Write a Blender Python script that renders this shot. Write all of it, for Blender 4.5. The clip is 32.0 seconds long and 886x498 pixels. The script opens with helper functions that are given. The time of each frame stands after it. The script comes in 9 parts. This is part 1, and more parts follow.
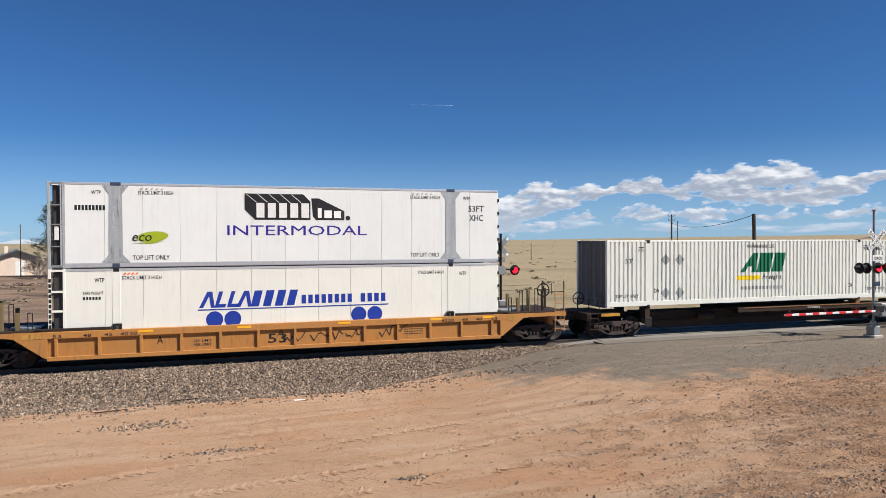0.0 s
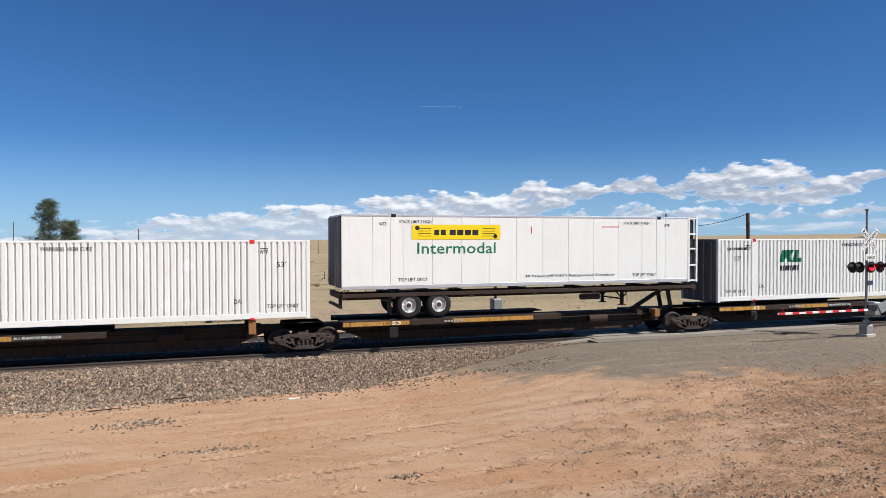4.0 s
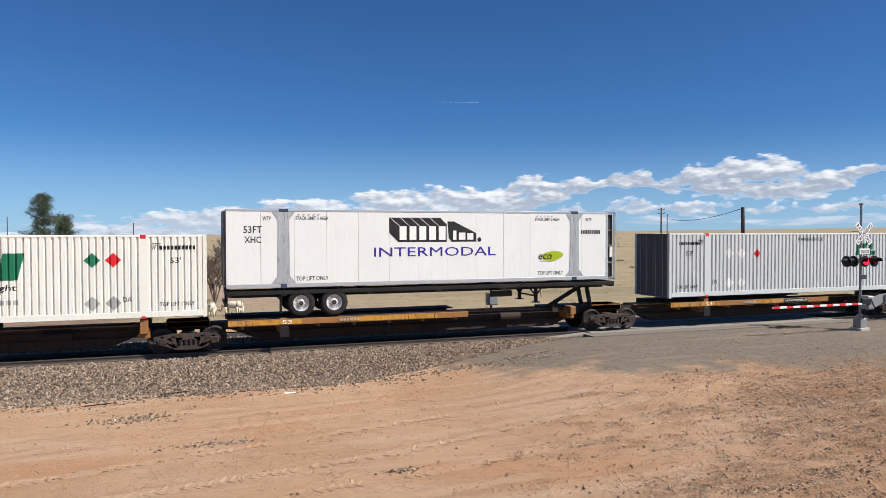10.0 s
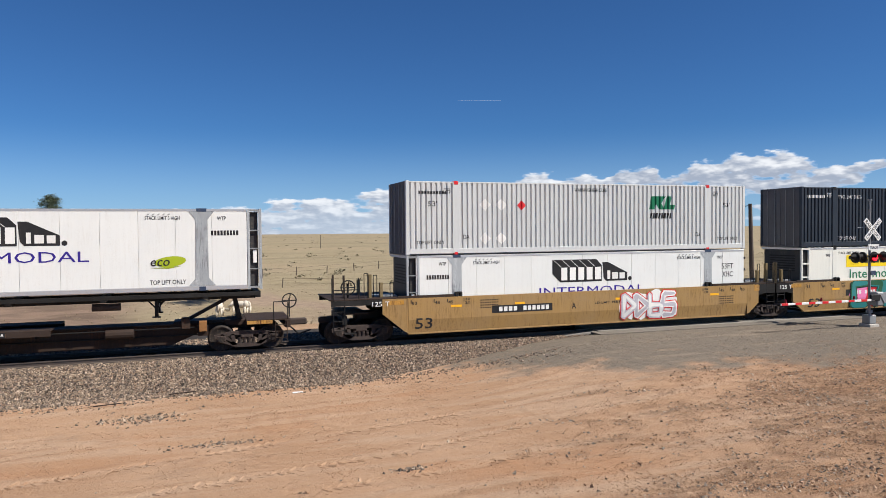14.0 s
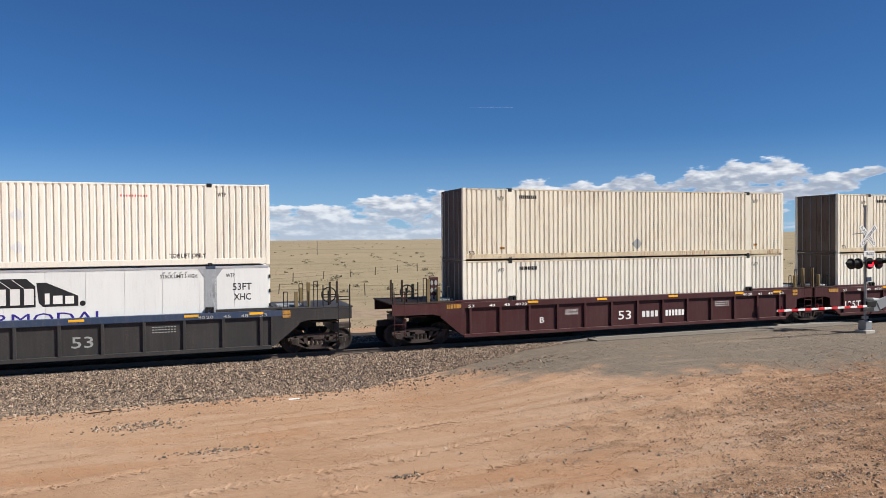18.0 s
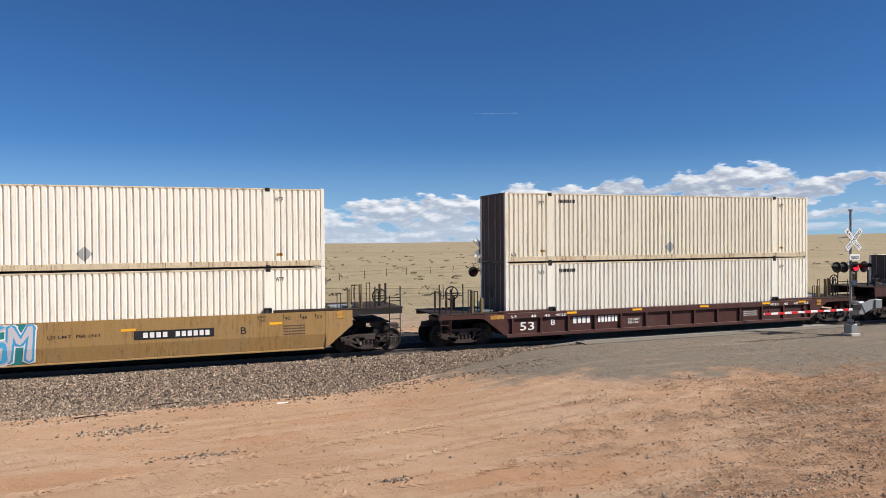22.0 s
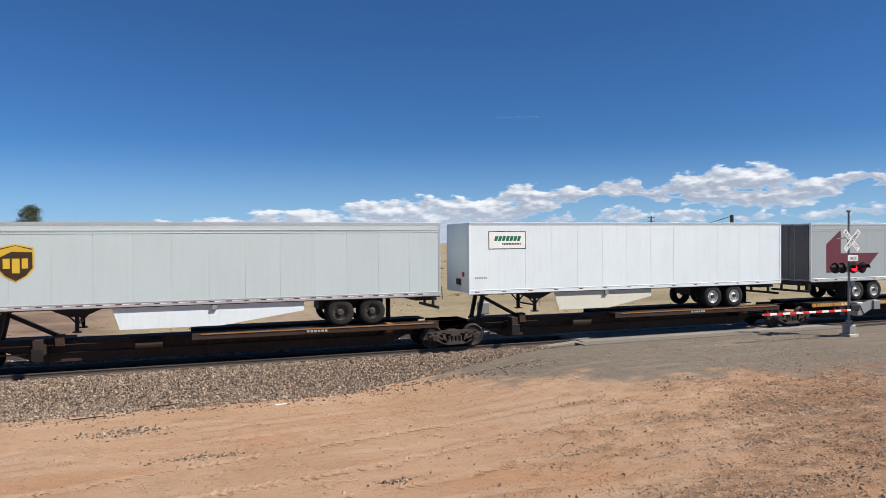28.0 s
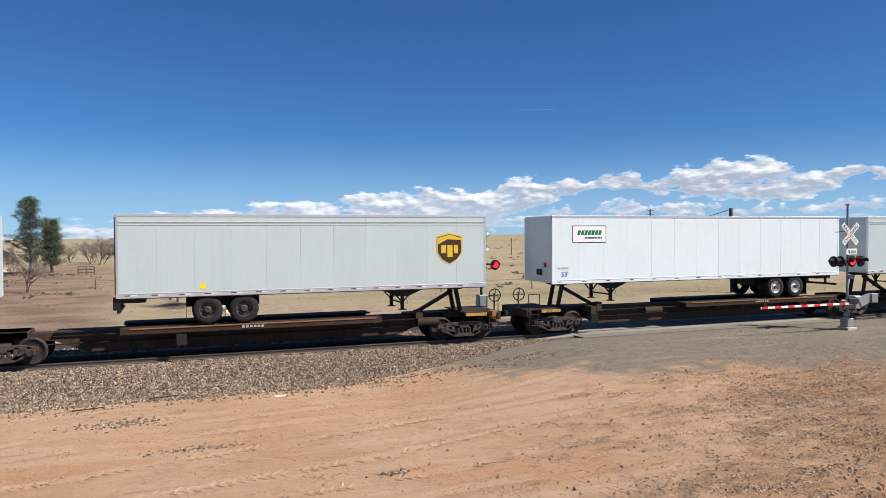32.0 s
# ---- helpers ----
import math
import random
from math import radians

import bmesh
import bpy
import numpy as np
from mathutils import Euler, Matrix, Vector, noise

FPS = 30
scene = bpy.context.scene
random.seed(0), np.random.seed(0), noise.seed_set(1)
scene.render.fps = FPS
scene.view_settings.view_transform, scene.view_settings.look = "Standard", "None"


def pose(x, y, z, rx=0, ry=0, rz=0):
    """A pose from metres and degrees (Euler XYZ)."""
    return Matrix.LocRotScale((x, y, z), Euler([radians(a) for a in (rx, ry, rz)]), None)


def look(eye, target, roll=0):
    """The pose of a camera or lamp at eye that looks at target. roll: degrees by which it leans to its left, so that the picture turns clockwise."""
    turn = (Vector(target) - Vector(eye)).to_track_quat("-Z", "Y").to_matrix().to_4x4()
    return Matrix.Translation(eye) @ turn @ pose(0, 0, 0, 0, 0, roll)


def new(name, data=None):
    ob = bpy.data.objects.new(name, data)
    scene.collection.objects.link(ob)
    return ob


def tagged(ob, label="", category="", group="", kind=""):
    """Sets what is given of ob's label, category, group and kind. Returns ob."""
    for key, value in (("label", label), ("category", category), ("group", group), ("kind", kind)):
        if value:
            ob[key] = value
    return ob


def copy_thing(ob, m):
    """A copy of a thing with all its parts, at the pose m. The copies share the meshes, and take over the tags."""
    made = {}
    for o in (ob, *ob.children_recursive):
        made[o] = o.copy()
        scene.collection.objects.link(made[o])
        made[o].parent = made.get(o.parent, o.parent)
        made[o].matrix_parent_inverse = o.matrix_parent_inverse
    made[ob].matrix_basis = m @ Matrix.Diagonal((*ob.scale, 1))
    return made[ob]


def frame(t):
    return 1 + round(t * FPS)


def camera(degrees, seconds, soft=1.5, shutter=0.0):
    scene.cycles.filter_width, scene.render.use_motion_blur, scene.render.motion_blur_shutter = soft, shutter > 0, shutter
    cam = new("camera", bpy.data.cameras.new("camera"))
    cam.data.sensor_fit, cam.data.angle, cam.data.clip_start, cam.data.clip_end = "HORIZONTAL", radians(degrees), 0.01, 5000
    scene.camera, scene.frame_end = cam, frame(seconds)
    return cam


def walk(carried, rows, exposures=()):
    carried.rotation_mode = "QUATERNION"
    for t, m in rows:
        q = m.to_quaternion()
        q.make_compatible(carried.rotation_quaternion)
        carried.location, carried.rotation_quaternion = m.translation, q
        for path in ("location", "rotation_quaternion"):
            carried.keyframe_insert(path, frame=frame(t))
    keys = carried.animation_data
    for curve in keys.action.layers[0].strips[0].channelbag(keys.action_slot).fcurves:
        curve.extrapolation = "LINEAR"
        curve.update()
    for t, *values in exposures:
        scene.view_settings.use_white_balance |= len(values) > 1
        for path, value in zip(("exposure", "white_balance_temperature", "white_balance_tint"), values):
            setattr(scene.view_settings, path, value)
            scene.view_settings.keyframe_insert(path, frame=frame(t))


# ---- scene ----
# The world: x runs along the track (the train goes towards -x), y away from the camera, z = 0 at rail top.
EYE = (0.0, 0.0, 4.30)
SIDE = 26.35          # near face of the loads
TRACK = 27.65         # centre line of the track
GAUGE = 0.755

cam = camera(64.0, 32.0, soft=0.28, shutter=0.0)
# seconds, turn to the right, pitch, roll (degrees)
GAZE = (
    (0.0, 18.592, -0.814, -0.161),
    (0.5, 18.670, -0.849, -0.055),
    (1.0, 18.767, -0.844, 0.039),
    (1.5, 18.871, -0.831, 0.104),
    (2.0, 18.939, -0.826, 0.131),
    (2.5, 18.975, -0.833, 0.098),
    (3.0, 19.001, -0.864, 0.026),
    (3.5, 19.031, -0.902, -0.050),
    (5.5, 18.926, -1.037, -0.061),
    (6.0, 18.973, -1.060, 0.013),
    (6.5, 19.018, -1.079, 0.040),
    (7.0, 19.037, -1.127, 0.029),
    (7.5, 19.072, -1.172, -0.017),
    (8.0, 19.120, -1.218, -0.049),
    (8.5, 19.191, -1.269, -0.072),
    (9.0, 19.267, -1.318, -0.076),
    (9.5, 19.323, -1.354, -0.063),
    (10.0, 19.360, -1.384, -0.091),
    (10.5, 19.361, -1.403, -0.170),
    (11.0, 19.303, -1.418, -0.273),
    (11.5, 19.196, -1.432, -0.358),
    (12.0, 19.081, -1.453, -0.459),
    (12.5, 18.971, -1.487, -0.539),
    (13.0, 18.897, -1.510, -0.610),
    (13.5, 18.851, -1.522, -0.584),
    (14.0, 18.838, -1.487, -0.485),
    (14.5, 18.862, -1.394, -0.361),
    (16.5, 19.248, -1.061, -0.525),
    (17.0, 19.207, -1.032, -0.544),
    (17.5, 19.149, -1.003, -0.523),
    (18.0, 19.102, -0.980, -0.472),
    (18.5, 19.104, -0.974, -0.441),
    (19.0, 19.159, -0.969, -0.397),
    (19.5, 19.275, -0.953, -0.327),
    (20.0, 19.428, -0.922, -0.253),
    (20.5, 19.620, -0.860, -0.227),
    (21.0, 19.817, -0.782, -0.275),
    (21.5, 19.946, -0.728, -0.361),
    (22.0, 19.982, -0.711, -0.428),
    (22.5, 19.954, -0.707, -0.457),
    (23.0, 19.907, -0.704, -0.479),
    (23.5, 19.878, -0.687, -0.503),
    (24.0, 19.875, -0.660, -0.480),
    (24.5, 19.935, -0.643, -0.442),
    (26.5, 20.298, -0.517, -0.394),
    (27.0, 20.227, -0.523, -0.407),
    (27.5, 20.149, -0.555, -0.449),
    (28.0, 20.086, -0.619, -0.478),
    (28.5, 20.041, -0.703, -0.487),
    (29.0, 20.024, -0.805, -0.498),
    (29.5, 20.044, -0.883, -0.498),
    (30.0, 20.137, -0.951, -0.477),
    (30.5, 20.305, -1.020, -0.443),
    (31.0, 20.489, -1.090, -0.410),
    (31.5, 20.505, -1.153, -0.375),
    (32.0, 20.170, -1.227, -0.325),)
# the camera's own exposure drifts a little: seconds, stops
DRIFT = ((0.0, 0.48), (1.0, 0.62), (2.0, 0.62), (3.0, 0.58), (6.0, 0.50), (7.0, 0.42), (8.0, 0.42), (9.0, 0.60), (10.0, 0.56), (11.0, 0.58), (13.0, 0.60), (14.0, 0.50), (17.0, 0.42), (20.0, 0.49), (23.0, 0.49), (24.0, 0.54), (27.0, 0.52), (29.0, 0.53), (31.0, 0.64), (32.0, 0.64))
walk(cam, [(t, pose(*EYE, 90 + p, -r, -w)) for t, w, p, r in GAZE], DRIFT)


# ---------------------------------------------------------------- world, sun
SUN_AZ, SUN_EL = -38.0, 47.0      # where the sun stands: angle from +x, height
world = bpy.data.worlds.new("sky")
scene.world = world
world.use_nodes = True
wn = world.node_tree.nodes
sky = wn.new("ShaderNodeTexSky")
sky.sky_type, sky.sun_disc = "NISHITA", False
sky.sun_elevation = radians(SUN_EL)
sky.sun_rotation = radians(90 - SUN_AZ)
sky.altitude, sky.air_density, sky.dust_density, sky.ozone_density = 1700, 1.0, 0.1, 4.0
wn["Background"].inputs["Strength"].default_value = 0.0450
deep = wn.new("ShaderNodeMix")
deep.data_type, deep.blend_type = "RGBA", "MULTIPLY"
deep.inputs["Factor"].default_value = 1.0
deep.inputs[7].default_value = (0.48, 0.885, 1.32, 1)      # the dry, deep blue of high desert air
world.node_tree.links.new(sky.outputs[0], deep.inputs[6])
world.node_tree.links.new(deep.outputs[2], wn["Background"].inputs[0])
sun = new("sun", bpy.data.lights.new("sun", "SUN"))
sun.data.energy, sun.data.angle, sun.data.color = 5.0, radians(0.53), (1.0, 0.955, 0.88)
sd = Vector((math.cos(radians(SUN_EL)) * math.cos(radians(SUN_AZ)), math.cos(radians(SUN_EL)) * math.sin(radians(SUN_AZ)), math.sin(radians(SUN_EL))))
sun.matrix_world = look(sd * 50, (0, 0, 0))


# ---------------------------------------------------------------- materials
def nodes_of(name):
    m = bpy.data.materials.new(name)
    m.use_nodes = True
    return m, m.node_tree.nodes, m.node_tree.links


def noise_node(n, l, coord, scale, detail=4.0, rough=0.6, stretch=None):
    t = n.new("ShaderNodeTexNoise")
    t.inputs["Scale"].default_value, t.inputs["Detail"].default_value, t.inputs["Roughness"].default_value = scale, detail, rough
    if stretch:
        mp = n.new("ShaderNodeMapping")
        mp.inputs["Scale"].default_value = stretch
        l.new(coord, mp.inputs[0])
        coord = mp.outputs[0]
    l.new(coord, t.inputs["Vector"])
    return t.outputs["Fac"]


def ramp(n, l, fac, a, b, va=0.0, vb=1.0):
    r = n.new("ShaderNodeMapRange")
    r.inputs["From Min"].default_value, r.inputs["From Max"].default_value = a, b
    r.inputs["To Min"].default_value, r.inputs["To Max"].default_value = va, vb
    r.interpolation_type = "SMOOTHSTEP"
    l.new(fac, r.inputs["Value"])
    return r.outputs[0]


def mixc(n, l, fac, a, b):
    x = n.new("ShaderNodeMix")
    x.data_type = "RGBA"
    for sock, v in ((x.inputs["Factor"], fac), (x.inputs[6], a), (x.inputs[7], b)):
        if isinstance(v, (int, float)):
            sock.default_value = v
        elif isinstance(v, tuple):
            sock.default_value = (*v[:3], 1)
        else:
            l.new(v, sock)
    return x.outputs[2]


def mathn(n, l, op, a, b=None):
    x = n.new("ShaderNodeMath")
    x.operation = op
    for i, v in enumerate((a, b)):
        if v is None:
            continue
        if isinstance(v, (int, float)):
            x.inputs[i].default_value = v
        else:
            l.new(v, x.inputs[i])
    return x.outputs[0]


def coords(n, l):
    """Object coordinates, shifted for every object by its own random number."""
    tc, oi = n.new("ShaderNodeTexCoord"), n.new("ShaderNodeObjectInfo")
    sc = n.new("ShaderNodeVectorMath")
    sc.operation = "SCALE"
    cv = n.new("ShaderNodeCombineXYZ")
    for i, k in enumerate((37.0, 11.0, 53.0)):
        l.new(mathn(n, l, "MULTIPLY", oi.outputs["Random"], k), cv.inputs[i])
    ad = n.new("ShaderNodeVectorMath")
    l.new(tc.outputs["Object"], ad.inputs[0])
    l.new(cv.outputs[0], ad.inputs[1])
    return ad.outputs[0], oi.outputs["Random"]


def paint(name, col, rough=0.5, metal=0.0, dirt=0.25, dirt_col=(0.20, 0.15, 0.10), streak=0.0, streak_col=(0.22, 0.09, 0.03), vary=0.06, bump=0.15, bscale=60.0, fade=0.12):
    """Painted or bare surface: two scales of dirt, upright streaks of rust or grime, a slight shift from piece to piece."""
    m, n, l = nodes_of(name)
    b = n["Principled BSDF"]
    co, rnd = coords(n, l)
    big = noise_node(n, l, co, 0.7, 5, 0.65)
    fine = noise_node(n, l, co, 22.0, 5, 0.7)
    up = noise_node(n, l, co, 1.0, 5, 0.75, (7.0, 7.0, 0.45))
    c = mixc(n, l, ramp(n, l, big, 0.35, 0.75, 0, fade), col, tuple(min(1, v * 0.55 + 0.10) for v in col))
    f = mathn(n, l, "MULTIPLY", ramp(n, l, fine, 0.38, 0.80), ramp(n, l, up, 0.40, 0.72))
    c = mixc(n, l, mathn(n, l, "MULTIPLY", f, dirt * 2.0), c, dirt_col)
    if streak:
        s = noise_node(n, l, co, 1.0, 6, 0.7, (15.0, 15.0, 1.3))
        s = mathn(n, l, "MULTIPLY", ramp(n, l, s, 0.50, 0.63), ramp(n, l, noise_node(n, l, co, 0.9, 3), 0.43, 0.60))
        c = mixc(n, l, mathn(n, l, "MULTIPLY", s, streak), c, streak_col)
    hs = n.new("ShaderNodeHueSaturation")
    l.new(c, hs.inputs["Color"])
    l.new(ramp(n, l, rnd, 0, 1, 1 - vary, 1 + vary), hs.inputs["Value"])
    l.new(hs.outputs[0], b.inputs["Base Color"])
    l.new(ramp(n, l, f, 0, 1, rough, min(1, rough + 0.3)), b.inputs["Roughness"])
    b.inputs["Metallic"].default_value = metal
    b.inputs["Specular IOR Level"].default_value = 0.22
    if bump:
        bp = n.new("ShaderNodeBump")
        bp.inputs["Strength"].default_value, bp.inputs["Distance"].default_value = bump, 0.01
        l.new(noise_node(n, l, co, bscale, 3), bp.inputs["Height"])
        l.new(bp.outputs[0], b.inputs["Normal"])
    return m


def glow(name, col, strength):
    m, n, l = nodes_of(name)
    b = n["Principled BSDF"]
    b.inputs["Base Color"].default_value = (*col, 1)
    b.inputs["Emission Color"].default_value = (*col, 1)
    b.inputs["Emission Strength"].default_value = strength
    b.inputs["Roughness"].default_value = 0.25
    return m


M = dict(
    white=paint("white_paint", (0.735, 0.745, 0.722), 0.45, vary=0.012, dirt=0.10, streak=0.10, streak_col=(0.4, 0.33, 0.25)),
    vanwhite=paint("trailer_white", (0.655, 0.715, 0.735), 0.4, vary=0.012, dirt=0.12, streak=0.12, streak_col=(0.36, 0.32, 0.27)),
    offwhite=paint("off_white_paint", (0.75, 0.742, 0.672), 0.5, vary=0.012, dirt=0.12, streak=0.10, streak_col=(0.35, 0.26, 0.18)),
    cream=paint("cream_paint", (0.80, 0.735, 0.595), 0.55, dirt=0.22, dirt_col=(0.35, 0.24, 0.13), streak=0.32, streak_col=(0.40, 0.22, 0.09)),
    creamw=paint("pale_cream_paint", (0.83, 0.785, 0.675), 0.55, dirt=0.15, dirt_col=(0.35, 0.24, 0.13), streak=0.22, streak_col=(0.32, 0.16, 0.07)),
    rustcream=paint("rusty_cream_paint", (0.78, 0.68, 0.49), 0.6, dirt=0.35, dirt_col=(0.36, 0.22, 0.11), streak=0.75, streak_col=(0.30, 0.11, 0.03)),
    # door ends turned from the sun: shade is in these base colours, plus grime
    doorbrown_shade=paint("grimy_shaded_brown_door", (0.095, 0.070, 0.057), 0.7, dirt=0.5, dirt_col=(0.07, 0.04, 0.025), streak=0.9, streak_col=(0.06, 0.028, 0.015), fade=0.3),
    doorgrey_shade=paint("grimy_shaded_grey_door", (0.105, 0.105, 0.110), 0.65, dirt=0.45, dirt_col=(0.06, 0.05, 0.045), streak=0.6, streak_col=(0.07, 0.05, 0.04), fade=0.3),
    grey=paint("grey_paint", (0.39, 0.40, 0.41), 0.5, dirt=0.2),
    lgrey=paint("light_grey_paint", (0.42, 0.445, 0.43), 0.5, dirt=0.2),
    tgrey=paint("trailer_grey", (0.33, 0.365, 0.37), 0.4, vary=0.01, dirt=0.15),
    parcel=paint("pale_grey_green_paint", (0.455, 0.52, 0.525), 0.42, vary=0.012, dirt=0.12),
    alu=paint("aluminium", (0.60, 0.61, 0.62), 0.38, 0.6, dirt=0.2),
    palegrey=paint("pale_grey_paint", (0.575, 0.59, 0.585), 0.5, vary=0.01, dirt=0.2, streak=0.15, streak_col=(0.3, 0.27, 0.24)),
    postgrey=paint("scuffed_post_steel", (0.36, 0.385, 0.40), 0.5, 0.15, dirt=0.8, dirt_col=(0.62, 0.64, 0.65), streak=0.8, streak_col=(0.17, 0.17, 0.18), fade=0.5),
    galv=paint("galvanised_steel", (0.27, 0.28, 0.285), 0.5, 0.3, dirt=0.4, dirt_col=(0.25, 0.25, 0.25)),
    galvlight=paint("bright_galvanised_steel", (0.50, 0.51, 0.52), 0.45, 0.2, dirt=0.3, dirt_col=(0.3, 0.3, 0.3)),
    navy=paint("dark_navy_paint", (0.022, 0.030, 0.042), 0.45, dirt=0.12, dirt_col=(0.10, 0.09, 0.08)),
    yellow=paint("orange_yellow_paint", (0.85, 0.42, 0.02), 0.45, dirt=0.12),
    tan=paint("tan_well_paint", (0.33, 0.20, 0.073), 0.6, dirt=0.5, dirt_col=(0.10, 0.06, 0.03), streak=0.5, streak_col=(0.12, 0.06, 0.025), fade=0.3),
    tanold=paint("weathered_orange_paint", (0.43, 0.19, 0.05), 0.6, dirt=0.5, streak=0.5),
    maroon=paint("dark_maroon_paint", (0.062, 0.020, 0.020), 0.5, dirt=0.25, dirt_col=(0.14, 0.10, 0.09)),
    brown=paint("mineral_brown_paint", (0.068, 0.027, 0.022), 0.5, dirt=0.3, dirt_col=(0.15, 0.10, 0.08)),
    slate=paint("dark_slate_paint", (0.036, 0.034, 0.034), 0.55, dirt=0.4, dirt_col=(0.12, 0.09, 0.075)),
    blue=paint("dull_blue_paint", (0.030, 0.050, 0.095), 0.55, dirt=0.3),
    rust=paint("rusty_steel", (0.032, 0.019, 0.013), 0.75, dirt=0.5, dirt_col=(0.05, 0.035, 0.03), bump=0.4),
    rustor=paint("rusty_orange_steel", (0.28, 0.13, 0.045), 0.7, dirt=0.6, dirt_col=(0.10, 0.05, 0.03), streak=0.4),
    caryel=paint("yellow_car_paint", (0.50, 0.245, 0.03), 0.65, dirt=1.0, dirt_col=(0.06, 0.033, 0.02), streak=1.0, streak_col=(0.10, 0.04, 0.016), fade=0.7),
    truck=paint("grimy_cast_steel", (0.050, 0.037, 0.032), 0.7, dirt=0.5, dirt_col=(0.12, 0.085, 0.07), bump=0.4),
    wheel=paint("rolled_steel", (0.026, 0.021, 0.020), 0.6, 0.2, dirt=0.5),
    black=paint("black_steel", (0.012, 0.0115, 0.011), 0.6, dirt=0.4, dirt_col=(0.04, 0.032, 0.027)),
    rubber=paint("tyre_rubber", (0.013, 0.0125, 0.0125), 0.8, dirt=0.3, dirt_col=(0.05, 0.04, 0.032), bump=0.4),
    rim=paint("bright_wheel_rim", (0.66, 0.655, 0.64), 0.4, 0.25, dirt=0.4),
    dkrim=paint("dark_wheel_rim", (0.06, 0.055, 0.05), 0.5, 0.2, dirt=0.5),
    sill=paint("brown_sill_paint", (0.036, 0.022, 0.015), 0.7, dirt=0.6, dirt_col=(0.10, 0.06, 0.04), streak=0.5, streak_col=(0.10, 0.045, 0.022)),
    olive=paint("olive_brown_paint", (0.17, 0.125, 0.06), 0.6, dirt=0.3),
    skirt=paint("cream_skirt", (0.62, 0.60, 0.50), 0.45, dirt=0.15),
    reefer=paint("reefer_dark", (0.035, 0.036, 0.038), 0.5, dirt=0.3),
    # lettering
    k=paint("black_lettering", (0.018, 0.018, 0.02), 0.5, dirt=0.1, bump=0),
    rusty=paint("rust_stained_cream", (0.64, 0.54, 0.37), 0.65, dirt=0.75, dirt_col=(0.20, 0.09, 0.035), streak=1.0, streak_col=(0.17, 0.06, 0.02), fade=0.3),
    w=paint("white_lettering", (0.78, 0.77, 0.74), 0.5, dirt=0.15, bump=0),
    grn=paint("green_lettering", (0.010, 0.155, 0.075), 0.45, dirt=0.08, bump=0),
    pur=paint("purple_panel", (0.045, 0.018, 0.185), 0.42, dirt=0.06, bump=0),
    ora=paint("orange_lettering", (0.85, 0.14, 0.01), 0.45, dirt=0.06, bump=0),
    bl=paint("blue_lettering", (0.012, 0.040, 0.30), 0.42, dirt=0.06, bump=0),
    ind=paint("indigo_lettering", (0.035, 0.020, 0.24), 0.42, dirt=0.06, bump=0),
    yel=paint("yellow_panel", (0.86, 0.62, 0.015), 0.42, dirt=0.06, bump=0),
    red=paint("red_lettering", (0.62, 0.025, 0.03), 0.42, dirt=0.06, bump=0),
    wine=paint("wine_panel", (0.115, 0.030, 0.042), 0.5, dirt=0.12, bump=0),
    cyan=paint("sky_blue_lettering", (0.03, 0.42, 0.80), 0.42, dirt=0.06, bump=0),
    lime=paint("lime_stripe", (0.30, 0.72, 0.03), 0.42, dirt=0.08, bump=0),
    gold=paint("gold_shield", (0.72, 0.47, 0.05), 0.32, 0.25, dirt=0.05, bump=0),
    umber=paint("umber_shield", (0.045, 0.026, 0.014), 0.4, dirt=0.05, bump=0),
    pink=paint("pink_spray", (0.74, 0.20, 0.40), 0.5, dirt=0.2, bump=0),
    teal=paint("teal_spray", (0.02, 0.20, 0.20), 0.5, dirt=0.3, bump=0),
    aqua=paint("light_blue_spray", (0.05, 0.33, 0.58), 0.5, dirt=0.2, bump=0),
    silver=paint("silver_spray", (0.50, 0.48, 0.52), 0.45, dirt=0.25, bump=0),
    forest=paint("green_spray", (0.02, 0.10, 0.05), 0.5, dirt=0.3, bump=0),
    peach=paint("peach_spray", (0.76, 0.53, 0.30), 0.5, dirt=0.2, bump=0),
    gmark=paint("grey_marking", (0.34, 0.35, 0.34), 0.5, dirt=0.2, bump=0),
    eco=paint("olive_green_badge", (0.34, 0.42, 0.02), 0.42, dirt=0.1, bump=0),
    stain=paint("old_glue_stain", (0.62, 0.50, 0.28), 0.6, dirt=0.3, bump=0),
)


# ---------------------------------------------------------------- mesh helpers
def box(bm, x0, x1, y0, y1, z0, z1, bev=0.0):
    r = bmesh.ops.create_cube(bm, size=1, matrix=Matrix.Translation(((x0 + x1) / 2, (y0 + y1) / 2, (z0 + z1) / 2)) @ Matrix.Diagonal((x1 - x0, y1 - y0, z1 - z0, 1)))
    if bev:
        es = list({e for v in r["verts"] for e in v.link_edges})
        bmesh.ops.bevel(bm, geom=es, offset=bev, segments=1, affect="EDGES")
    return bm


def ring(bm, c, rad, r, n=18, spokes=4):
    """A hand wheel standing in the x-z plane."""
    c = Vector(c)
    P_ = [c + Vector((rad * math.cos(6.28318 * i / n), 0, rad * math.sin(6.28318 * i / n))) for i in range(n)]
    for i in range(n):
        rod(bm, P_[i], P_[(i + 1) % n], r, 5)
    for i in range(spokes):
        rod(bm, c, P_[i * n // spokes], r * 0.8, 4)
    return bm


def rod(bm, a, b, r, seg=8, r2=None):
    a, b = Vector(a), Vector(b)
    d = b - a
    bmesh.ops.create_cone(bm, cap_ends=True, segments=seg, radius1=r, radius2=r if r2 is None else r2, depth=d.length,
                          matrix=Matrix.Translation((a + b) / 2) @ d.to_track_quat("Z", "Y").to_matrix().to_4x4())
    return bm


